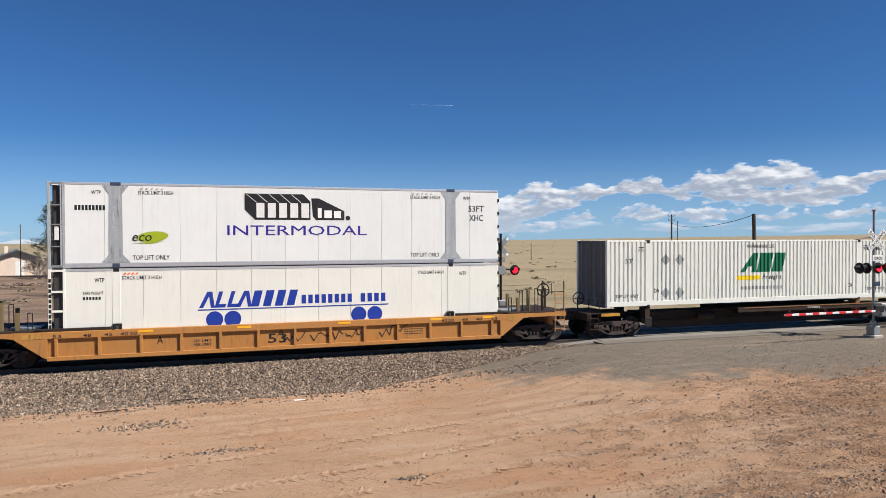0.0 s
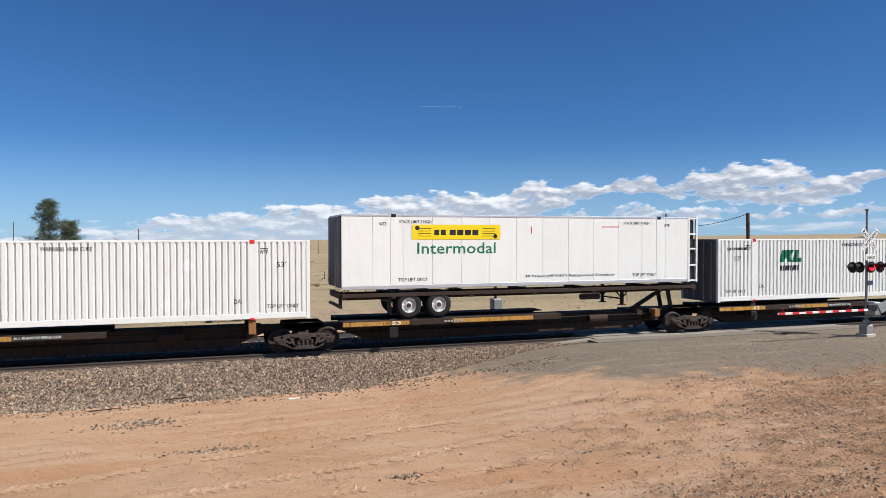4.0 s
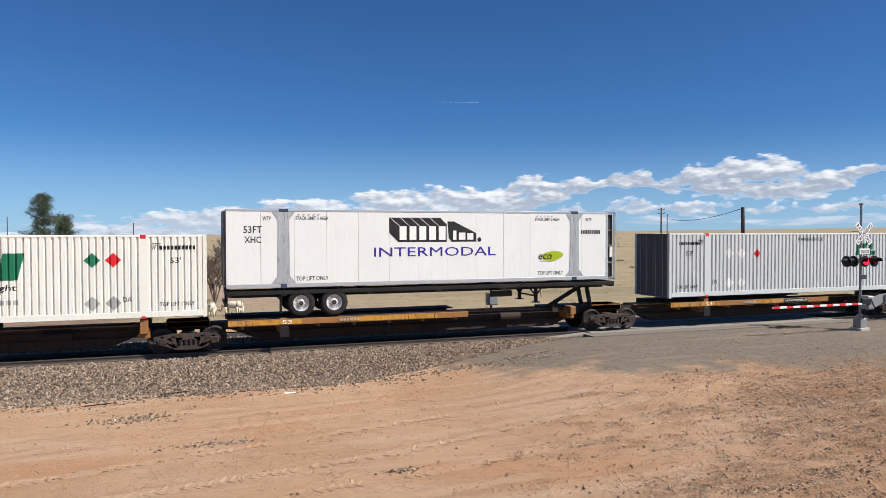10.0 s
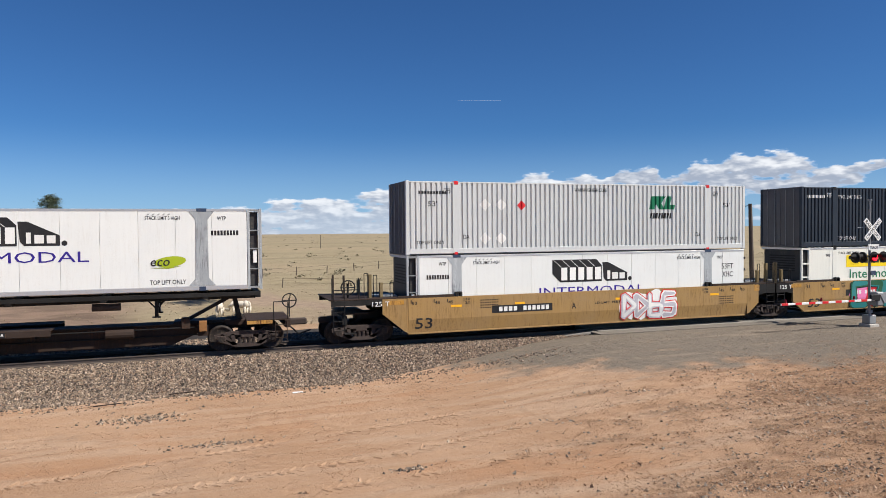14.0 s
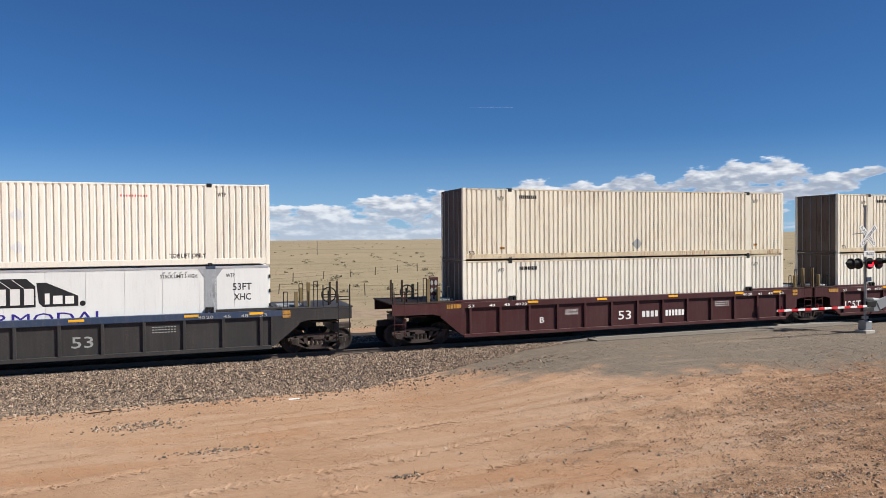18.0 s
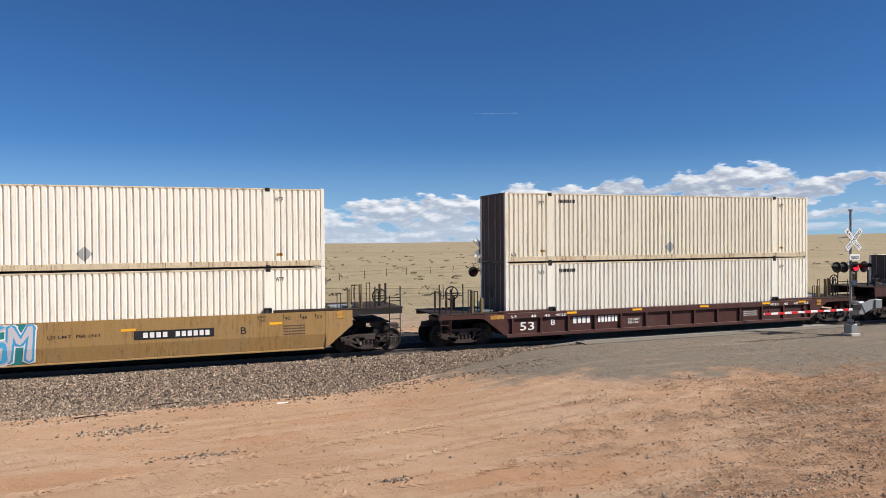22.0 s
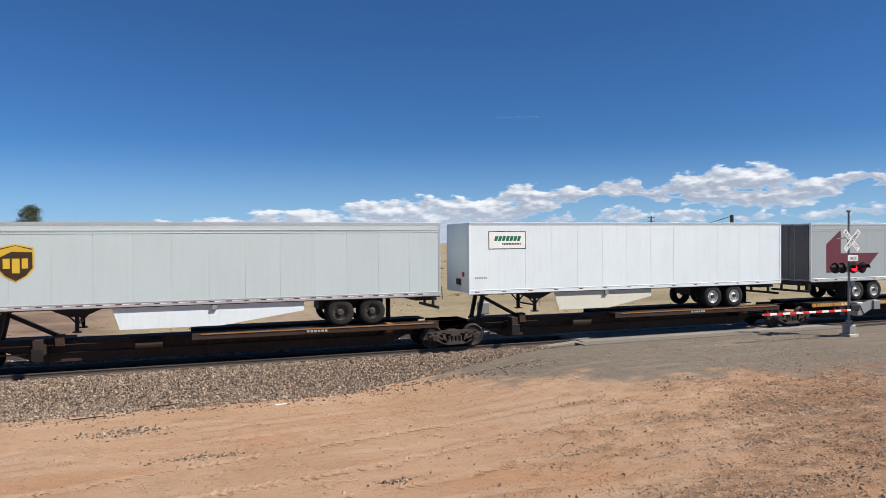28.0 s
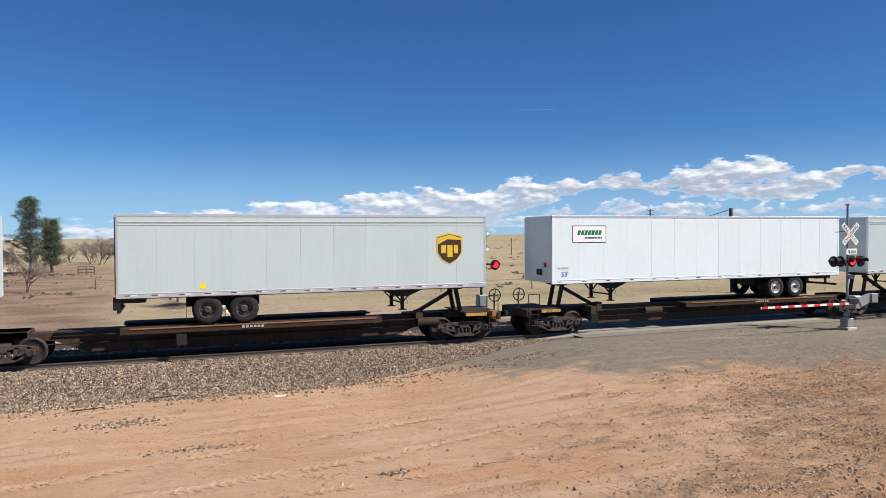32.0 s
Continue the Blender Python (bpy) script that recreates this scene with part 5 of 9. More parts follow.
def reefer_container(label, col, marks, front="L", posts=True):
    """Smooth insulated container; the open frame at one end holds the cooling unit."""
    C = M[col]
    o = thing("container", label, "refrigerated container", "containers on the train")
    fl = front == "L"
    a, b = (0.52, 16.10) if fl else (0.05, 15.63)
    k = 13
    for i in range(k):
        x0, x1 = a + (b - a) * i / k + 0.004, a + (b - a) * (i + 1) / k - 0.004
        sp("panel", (fl, i), lambda: bx(x0, x1, 0.0, 0.05, 0.17, 2.80, 0.004), C, o)
    sp("core", fl, lambda: bx(a, b, 0.03, WIDE - 0.01, 0.08, 2.82), C, o)
    sp("roof", fl, lambda: bx(a, b, 0.05, WIDE - 0.05, 2.82, 2.87), C, o)
    sp("top_rail", fl, lambda: bx(a, b, -0.010, 0.08, 2.80, 2.885, 0.01), M["alu"], o)
    sp("bottom_rail", fl, lambda: bx(a, b, -0.012, 0.08, 0.02, 0.17, 0.01), M["alu"], o)
    for x0 in ((0.0, 0.44) if fl else (15.64, 16.06)):
        sp("frame_post", x0, lambda: bx(x0, x0 + 0.09, -0.012, 0.08, 0.0, HIGH, 0.008), M["postgrey"] if posts else C, o)
    q = 0.0 if fl else 15.64
    for z in (0.04, 0.72, 1.45, 2.10, 2.80):
        sp("frame_bar", (fl, z), lambda: bx(q + 0.09, q + 0.44, -0.008, 0.05, z, z + (0.07 if z in (0.04, 2.80) or not posts else 0.035)), M["galv"] if posts else C, o)
    for z in (0.0, 2.80):
        e = 0.0 if fl else 16.06
        sp("frame_sill", (fl, z), lambda: bx(e, e + 0.09, 0.08, WIDE - 0.08, z, z + 0.09), C, o)
    if posts:
        sp("unit_guard", fl, lambda: bx(q + 0.20, q + 0.33, 0.03, 0.07, 0.95, 1.42, 0.01), M["w"], o)
        sp("ladder_rail", fl, lambda: bx(q + 0.385, q + 0.425, -0.004, 0.03, 0.11, 2.80), M["galvlight"], o)
    u0 = 0.14 if fl else 15.66
    sp("cooling_unit", fl, lambda: bx(u0, u0 + 0.36, 0.10, WIDE - 0.10, 0.10, 2.78, 0.03), M["reefer"], o, "dark grey cooling unit")
    xe = u0 - 0.012 if fl else u0 + 0.372
    for j in range(7):
        sp("grille_slat", (fl, j), lambda: bx(xe - 0.01, xe + 0.01, 0.5, 2.1, 1.75 + 0.12 * j, 1.80 + 0.12 * j), M["black"], o)
    if posts:
        for c in (2.07, 14.10):
            sp("corner_casting", c, lambda: bx(c - 0.17, c + 0.17, -0.016, 0.14, 2.78, 2.905, 0.01), M["blue"], o)
            sp("corner_casting", (c, 1), lambda: bx(c - 0.12, c + 0.12, -0.016, 0.14, 0.0, 0.16, 0.01), M["blue"], o)
    else:
        for c in (2.07, 14.10):
            sp("lifting_post", c, lambda: bx(c - 0.13, c + 0.13, -0.010, 0.05, 0.02, 2.86, 0.006), C, o)
            sp("corner_casting", (c, 2), lambda: bx(c - 0.10, c + 0.10, -0.015, 0.14, 2.77, 2.90, 0.01), M["black"], o)
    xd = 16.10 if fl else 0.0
    # doors towards -x take the grey that has shade painted in
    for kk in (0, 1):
        sp("door", (fl, kk), lambda: bx(xd, xd + 0.05, 0.05 + kk * 1.26, 1.29 + kk * 1.26, 0.1, 2.8, 0.008), C if fl else M["doorgrey_shade"], o)
        for j in (0.35, 0.85):
            xr = xd - 0.02 if not fl else xd + 0.06
            sp("locking_rod", (fl, kk, j), lambda: rod(B(), (xr, j + kk * 1.26, 0.06), (xr, j + kk * 1.26, 2.84), 0.018, 6), M["galv"], o)
    if fl:
        for j in range(5):
            sp("hinge", j, lambda: bx(16.10, 16.165, -0.02, 0.04, 0.35 + 0.52 * j, 0.47 + 0.52 * j, 0.006), M["black"], o)
    marks(o)
    return o


def road_wheel(parent, x, y, z, rim, r=0.52):
    """Tyre with a dished rim; the axle lies along y."""
    def tyre():
        bm = B()
        prof = [(0.30, -0.02), (0.40, -0.03), (0.48, -0.01), (0.52, 0.05), (0.52, 0.26), (0.48, 0.30), (0.30, 0.30)]
        n = 24
        ring = [[bm.verts.new((p * r / 0.52 * math.cos(6.28318 * i / n), q, p * r / 0.52 * math.sin(6.28318 * i / n))) for p, q in prof] for i in range(n)]
        for i in range(n):
            for j in range(len(prof) - 1):
                bm.faces.new((ring[i][j], ring[i][j + 1], ring[(i + 1) % n][j + 1], ring[(i + 1) % n][j]))
        return bm

    def rim_():
        bm = B()
        prof = [(0.30, 0.0), (0.275, 0.0), (0.26, 0.08), (0.16, 0.11), (0.13, 0.05), (0.10, 0.03), (0.001, 0.03)]
        n = 20
        ring = [[bm.verts.new((p * math.cos(6.28318 * i / n), q, p * math.sin(6.28318 * i / n))) for p, q in prof] for i in range(n)]
        for i in range(n):
            for j in range(len(prof) - 1):
                bm.faces.new((ring[i][j], ring[i][j + 1], ring[(i + 1) % n][j + 1], ring[(i + 1) % n][j]))
        for i in range(8):
            a = 6.28318 * i / 8
            rod(bm, (0.19 * math.cos(a), 0.055, 0.19 * math.sin(a)), (0.19 * math.cos(a), 0.12, 0.19 * math.sin(a)), 0.03, 6)
        return bm
    w = sp("wheel", "tyre", tyre, M["rubber"], parent, "", True)
    w.location = (x, y, z)
    if y > 0.2:
        return w
    sp("rim", "rim", rim_, M[rim], w)
    sp("hub", "hub", lambda: rod(B(), (0, -0.03, 0), (0, 0.06, 0), 0.085, 10), M["truck"], w)
    return w


def running_gear(o, xs, rim, zb=0.0):
    """Bogie: two axles with twin tyres on each side; zb is the height of the floor above the tyre contact."""
    rims = rim if isinstance(rim, tuple) else (rim, rim)
    for x, rm in zip(xs, rims):
        road_wheel(o, x, 0.06, -zb + 0.52, rm)
        road_wheel(o, x, 0.37, -zb + 0.52, "dkrim")
        road_wheel(o, x, WIDE - 0.36, -zb + 0.52, "dkrim")
        sp("axle", zb, lambda: rod(B(), (0, 0.3, -zb + 0.52), (0, WIDE - 0.3, -zb + 0.52), 0.07, 8), M["black"], o).location.x = x
    a, b = min(xs) - 0.7, max(xs) + 0.6
    sp("bogie_frame", (round(b - a, 2), zb), lambda: bx(0, b - a, 0.75, WIDE - 0.75, -0.42, -0.02), M["black"], o).location.x = a
    sp("mud_flap", zb, lambda: bx(0, 0.02, 0.06, 0.68, -zb + 0.16, -0.05), M["black"], o).location.x = (a - 0.02 if xs[0] < 8 else b + 0.1)


def landing_gear(o, x, zb):
    for y in (0.45, WIDE - 0.57):
        sp("landing_leg", (y, zb), lambda: box(box(B(), -0.06, 0.06, y, y + 0.12, -zb + 0.20, -0.02), -0.14, 0.14, y - 0.05, y + 0.17, -zb + 0.17, -zb + 0.21), M["black"], o).location.x = x
        sp("leg_brace", (y, zb), lambda: beam(beam(B(), (-0.45, y + 0.06, -0.05), (0, y + 0.06, -0.55), 0.05, 0.05), (0.45, y + 0.06, -0.05), (0, y + 0.06, -0.55), 0.05, 0.05), M["black"], o).location.x = x
    sp("leg_crossbar", zb, lambda: bx(-0.03, 0.03, 0.5, WIDE - 0.5, -0.6, -0.54), M["black"], o).location.x = x
    sp("crank", zb, lambda: rod(rod(B(), (0.1, 0.40, -0.35), (0.1, 0.30, -0.35), 0.015, 6), (0.1, 0.30, -0.35), (0.16, 0.30, -0.62), 0.013, 6), M["galv"], o).location.x = x


def trailer(label, col, marks, length=LEN, wheels="R", rim="dkrim", skirt=None, bands=False, tape=1.2, reefer=False, panel=1.22, slats=False, vstripe=False, toprail="alu"):
    """Road van trailer; wheels tells at which end the bogie is."""
    C = M[col]
    o = thing("trailer", label, "semi-trailer", "trailers on the train")
    L_ = length
    wr = wheels == "R"
    if slats:
        n = 22
        for i in range(n):
            z0 = 0.36 + (2.80 - 0.36) * i / n
            sp("slat", (i, L_), lambda: bx(0.05, L_ - 0.05, 0.0, 0.04, z0 + 0.004, z0 + (2.80 - 0.36) / n - 0.004, 0.004), C, o)
    else:
        n = max(4, round(L_ / panel))
        for i in range(n):
            x0, x1 = 0.06 + (L_ - 0.12) * i / n + 0.0015, 0.06 + (L_ - 0.12) * (i + 1) / n - 0.0015
            sp("panel", (i, n, L_), lambda: bx(x0, x1, 0.0, 0.04, 0.16, 2.80, 0.003), C, o)
    sp("core", L_, lambda: bx(0.03, L_ - 0.03, 0.02, WIDE - 0.01, 0.04, 2.84), C, o)
    sp("roof", L_, lambda: bx(0.03, L_ - 0.03, 0.04, WIDE - 0.04, 2.84, 2.88), M["alu"], o)
    sp("top_rail", L_, lambda: bx(0.0, L_, -0.012, 0.05, 2.79, 2.90, 0.01), M[toprail], o)
    sp("bottom_rail", L_, lambda: bx(0.0, L_, -0.014, 0.06, 0.0, 0.17, 0.008), M["alu"] if col not in ("white", "vanwhite") else C, o)
    for x0 in (0.0, L_ - 0.10):
        sp("corner_post", (x0, L_), lambda: bx(x0, x0 + 0.10, -0.010, 0.10, 0.0, 2.89, 0.012), M["alu"] if col not in ("white", "vanwhite") else C, o)
    if bands:
        for z in (2.50, 2.60):
            sp("rub_band", (z, L_), lambda: bx(0.1, L_ - 0.1, -0.012, 0.01, z, z + 0.035, 0.004), C, o)
        sp("dark_seam", L_, lambda: bx(0.1, L_ - 0.1, -0.004, 0.01, 2.555, 2.585), M["gmark"], o)
    sp("rivet_rail", L_, lambda: bx(0.1, L_ - 0.1, -0.019, -0.012, 0.135, 0.150), M["galv"], o)
    sp("drip_edge", L_, lambda: bx(0.05, L_ - 0.05, -0.006, 0.05, -0.025, -0.002), M["black"], o)
    sp("gear_plate", (wr, L_), lambda: prism(B(), [(-0.85, -0.03), (0.85, -0.03), (0.25, -0.30), (-0.25, -0.30)], 0.42, 0.46), M["black"], o).location.x = 3.2 if wr else L_ - 3.4
    # reflective tape: red and white in turn
    n = int(L_ / tape)
    red, wh = [], []
    for i in range(n):
        x = 0.25 + (L_ - 0.6) * i / n
        red.append(rect(x, x + 0.20, 0.075, 0.11))
        wh.append(rect(x + 0.21, x + 0.42, 0.075, 0.11))
    lay(o, "reflective_tape", shape(*red), "wine", False, -0.018, "dark red reflective strips")
    lay(o, "reflective_tape", shape(*wh), "w", False, -0.018, "white reflective strips")
    zb = 1.02
    xs = (L_ - 4.35 + 0.35, L_ - 4.35 + 1.58) if wr else (3.10, 4.32)
    if L_ < 15:
        xs = (9.85, 11.10) if wr else (2.95, 4.2)
    running_gear(o, xs, rim, zb)
    landing_gear(o, 3.2 if wr else L_ - 3.4, zb)
    # rear guard and tail
    xr = L_ if wr else 0.0
    s = -1 if wr else 1
    sp("rear_guard", (wr, L_), lambda: box(box(box(B(), xr + s * 0.02, xr + s * 0.10, 0.12, WIDE - 0.12, -0.52, -0.42), xr + s * 0.02, xr + s * 0.1, 0.7, 0.8, -0.45, 0.0), xr + s * 0.02, xr + s * 0.1, WIDE - 0.8, WIDE - 0.7, -0.45, 0.0), M["black"], o)
    sp("rear_sill", (wr, L_), lambda: bx(min(xr, xr + s * 0.9), max(xr, xr + s * 0.9), 0.5, WIDE - 0.5, -0.2, 0.0), M["black"], o)
    xf = 0.0 if wr else L_
    if reefer:
        u0, u1 = (-0.62, 0.0) if wr else (L_, L_ + 0.45)
        sp("cooling_unit", (wr, L_), lambda: bx(u0, u1, 0.30, WIDE - 0.30, 0.72, 2.86, 0.06), M["vanwhite"], o, "cooling unit on the nose")
        ft = L_ - 5.45 if not wr else 5.4
        sp("fuel_tank", (wr, L_), lambda: rod(B(), (ft, 0.25, -0.42), (ft, 1.6, -0.42), 0.30, 18), M["alu"], o, "round aluminium fuel tank")
        sp("spare_wheel", (wr, L_), lambda: rod(B(), (ft - 1.6, 0.85, -0.50), (ft - 1.6, 0.85, -0.20), 0.52, 18), M["rubber"], o)
        sp("wheel_carrier", (wr, L_), lambda: bx(ft - 2.1, ft - 1.1, 0.5, 1.2, -0.19, -0.02), M["black"], o)
        sp("cooling_grille", (wr, L_), lambda: bx(u0 - 0.02, u1 - 0.03, 0.27, 0.34, 1.45, 2.75, 0.02), M["reefer"], o)
    else:
        sp("nose_box", (wr, L_), lambda: bx(xf - 0.05 if wr else xf, xf if wr else xf + 0.05, 0.9, 1.3, 0.35, 0.6, 0.01), M["black"], o)
        sp("hose_coupling", (wr, L_), lambda: bx(xf - 0.06 if wr else xf, xf if wr else xf + 0.06, 0.5, 0.62, 0.7, 0.9, 0.01), M["red"], o)
    if not wr:
        # tail doors towards -x, also in the grey darkened for shade
        for kk in (0, 1):
            sp("door", (kk, L_), lambda: bx(-0.04, 0.02, 0.08 + kk * 1.23, 1.29 + kk * 1.23, 0.12, 2.78, 0.008), M["doorgrey_shade"], o)
            sp("locking_rod", (kk, L_), lambda: rod(B(), (-0.06, 0.9 + kk * 0.8, 0.1), (-0.06, 0.9 + kk * 0.8, 2.8), 0.018, 6), M["galv"], o)
        sp("bumper_block", L_, lambda: bx(-0.10, 0.12, 0.05, 0.25, -0.40, 0.05, 0.02), M["black"], o)
    if skirt:
        a, b = skirt
        sp("side_skirt", skirt, lambda: prism(B(), [(a + 0.25, -0.78), (a + 0.55 * (b - a), -0.78), (b, -0.36), (b, -0.02), (a, -0.02)], 0.10, 0.125), M["skirt"] if col != "parcel" else M["vanwhite"], o, "pale side skirt")
        sp("skirt_clip", skirt, lambda: bx((a + b) / 2, (a + b) / 2 + 0.18, 0.0, 0.1, -0.18, 0.02), M["galv"], o)
    marks(o)
    return o


def chassis(label, wheels="R", rim="dkrim", col="black"):
    """Skeleton container chassis: two rails, bogie, landing legs."""
    o = thing("container_chassis", label, "container chassis", "chassis on the train")
    C = M[col]
    for y in (0.75, WIDE - 0.90):
        sp("main_rail", y, lambda: bx(0.2, LEN - 0.2, y, y + 0.15, -0.30, -0.06, 0.01), C, o)
    for x in (0.05, 2.0, 5.2, 8.0, 10.8, 14.1, LEN - 0.25):
        sp("cross_beam", x, lambda: bx(x, x + 0.18, 0.03, WIDE - 0.03, -0.22, -0.002, 0.008), C, o)
    sp("side_rail", 0, lambda: bx(0.1, LEN - 0.1, 0.02, 0.12, -0.15, -0.003, 0.006), C, o)
    wr = wheels == "R"
    xs = (12.6, 13.85) if wr else (2.70, 3.93)
    running_gear(o, xs, rim, 1.02)
    landing_gear(o, 3.4 if wr else LEN - 3.6, 1.02)
    xr = LEN - 0.1 if wr else 0.0
    sp("rear_guard", wr, lambda: box(box(B(), xr, xr + 0.1, 0.1, WIDE - 0.1, -0.55, -0.45), xr, xr + 0.1, 0.15, 0.35, -0.5, -0.05), M["black"], o)
    x = 10.5 if not wr else 5.5
    sp("air_tank", wr, lambda: rod(B(), (x, 0.5, -0.42), (x + 0.9, 0.5, -0.42), 0.13, 10), M["truck"], o)
    return o


def m_none(o):
    pass


def gold_shield(o, c, z0=0.93, z1=2.18):
    h = (z1 - z0)
    w = 0.54
    pts = [(c - w, z1 - 0.10 * h), (c, z1), (c + w, z1 - 0.10 * h), (c + w, z0 + 0.36 * h), (c + 0.62 * w, z0 + 0.15 * h), (c, z0), (c - 0.62 * w, z0 + 0.15 * h), (c - w, z0 + 0.36 * h)]
    k = 0.90
    zc = (z0 + z1) / 2
    lay(o, "shield_rim", shape(pts), "gold", False, -0.008, "gold shield sign")
    lay(o, "shield_face", shape([(c + (x - c) * k, zc + (z - zc) * 0.93) for x, z in pts]), "umber", False, -0.012)
    lay(o, "shield_cap", shape([(c - w * k, z1 - 0.16 * h), (c, z1 - 0.05 * h), (c + w * k, z1 - 0.16 * h), (c + w * k, z1 - 0.22 * h), (c - 0.2 * w, z1 - 0.20 * h), (c - w * k, z1 - 0.36 * h)]), "gold", False, -0.016)
    lay(o, "wordmark", shape(rect(c - 0.36, c - 0.16, z0 + 0.36 * h, z0 + 0.62 * h), rect(c - 0.10, c + 0.12, z0 + 0.24 * h, z0 + 0.62 * h), rect(c + 0.18, c + 0.36, z0 + 0.36 * h, z0 + 0.62 * h)), "gold", False, -0.016)


def m_shield(c, n53=None, lime=None):
    def f(o):
        gold_shield(o, c)
        if n53:
            txt(o, "53", n53, n53 + 0.28, 0.5, 0.72)
        if lime:
            lay(o, "sticker", shape(rect(lime, lime + 0.2, 0.25, 0.45)), "yel")
    return f


def framed_sign(o, x0, z0, w, h, framed):
    if framed:
        lay(o, "sign_border", shape(rect(x0 - 0.03, x0 + w + 0.03, z0 - 0.03, z0 + h + 0.03)), "k")
    lay(o, "sign_panel", shape(rect(x0, x0 + w, z0, z0 + h)), "w", False, -0.010)
    lay(o, "wordmark", bars(x0 + 0.12 * w, x0 + 0.86 * w, z0 + 0.45 * h, z0 + 0.74 * h, 7, 0.3, 0.2), "grn", False, -0.014)
    lay(o, "small_print", bars(x0 + 0.35 * w, x0 + 0.88 * w, z0 + 0.22 * h, z0 + 0.32 * h, 12), "k", False, -0.014)


def m_framed(x0, z0, w, h, framed, n53=None):
    def f(o):
        framed_sign(o, x0, z0, w, h, framed)
        if n53:
            txt(o, "53'", n53, n53 + 0.32, 0.30, 0.52, "bl" if framed else "k")
        number(o, 0.25, 0.8, 0.62, 0.70, 7, "gmark")
    return f


def m_slant_van(o):
    lx = 6.75
    for x0, x1 in ((0.0, 0.95), (1.05, 1.90), (2.0, 2.65)):
        lay(o, "logo_block", shape(rect(lx + x0, lx + x1, 1.35, 2.33, 0.26)) if x0 else shape([(lx, 1.35), (lx + 0.30, 1.35), (lx + 0.5, 1.66), (lx + 0.76, 1.66), (lx + 0.72, 1.35), (lx + 1.0, 1.35), (lx + 1.18, 2.33), (lx + 0.84, 2.33)]), "k")
    lay(o, "logo_bar", shape(rect(6.45, 8.06, 1.0, 1.22)), "yel")
    txt(o, "Freight", 8.14, 9.26, 0.96, 1.26, "k", False, 0.15)
    lay(o, "wordmark", bars(6.7, 9.35, 0.50, 0.66, 14), "k")
    number(o, 14.9, 15.9, 0.88, 1.0, 9, "yel")
    lay(o, "placard", shape(dia(14.45, 0.5, 0.2), dia(15.05, 0.5, 0.2)), "w")


def m_swoosh(o):
    lay(o, "wordmark", bars(11.12, 13.35, 1.76, 2.14, 7, 0, 0.35), "wine")
    arc = [(13.1 + 1.3 * math.sin(a), 1.9 + 0.55 * math.cos(a)) for a in [0.0 + 0.16 * i for i in range(14)]]
    inn = [(13.05 + 1.02 * math.sin(a), 1.95 + 0.46 * math.cos(a)) for a in [0.0 + 0.16 * i for i in range(14)]]
    lay(o, "logo_swoosh", shape(*[[arc[i], arc[i + 1], inn[i + 1], inn[i]] for i in range(13)]), "gmark")
    txt(o, "ROAD & RAIL", 14.2, 15.9, 1.46, 1.62, "gmark")
    txt(o, "It's the Network that Delivers!", 11.08, 15.30, 0.70, 0.92, "gmark", False, 0.2)
    lay(o, "small_print", bars(12.3, 15.35, 0.20, 0.31, 22), "red")
    number(o, 1.3, 2.9, 0.20, 0.34, 10, "gmark")
    lay(o, "placard", shape(dia(6.03, 1.52, 0.19), dia(6.5, 1.52, 0.19), dia(5.72, 0.98, 0.18), dia(6.05, 0.84, 0.18)), "reefer_mark")
    for x in (7.5, 7.9, 8.3, 8.65):
        lay(o, "glue_mark", shape(rect(x, x + 0.03, 0.76, 1.84)), "stain")
    for z in (1.1, 1.5, 1.8):
        lay(o, "glue_mark", shape(rect(7.42, 8.75, z, z + 0.03)), "stain", False, -0.009)
    lay(o, "number_mark", shape(*[rect(0.04, 0.14, 0.9 + 0.18 * k, 1.02 + 0.18 * k) for k in range(10)]), "k", False, -0.02)


M["reefer_mark"] = M["k"]


def m_wind(o):
    lay(o, "logo_block", shape([(12.4, 2.15), (12.62, 2.15), (12.78, 1.72), (12.90, 2.0), (12.98, 1.9), (12.80, 1.52), (12.70, 1.52)]), "red")
    lay(o, "logo_block", shape([(12.95, 2.15), (13.12, 2.15), (13.28, 1.72), (13.5, 2.25), (13.62, 2.25), (13.32, 1.5), (13.2, 1.5)]), "k")
    lay(o, "wordmark", bars(13.5, 14.8, 2.0, 2.18, 8, 0, 0.3), "red")
    lay(o, "number_mark", bars(13.5, 14.8, 1.60, 1.78, 10, 0, 0.3), "red")
    txt(o, "53'", 14.86, 15.12, 0.40, 0.58)


def m_maroon(o):
    lay(o, "sign_block", shape([(1.03, 0.45), (3.55, 0.45), (4.58, 1.39), (1.99, 1.39), (1.99, 2.57), (1.03, 1.85)]), "wine", False, -0.006, "faded maroon angular sign")
    lay(o, "placard", shape(dia(7.7, 0.73, 0.22), dia(8.15, 0.73, 0.22), dia(8.6, 0.73, 0.22)), "w")
    txt(o, "53'", 15.70, 15.98, 0.80, 1.0, "bl")
    number(o, 15.1, 15.95, 0.5, 0.62, 9, "k")
    lay(o, "sticker", shape(rect(11.6, 11.9, 0.35, 0.65)), "red")


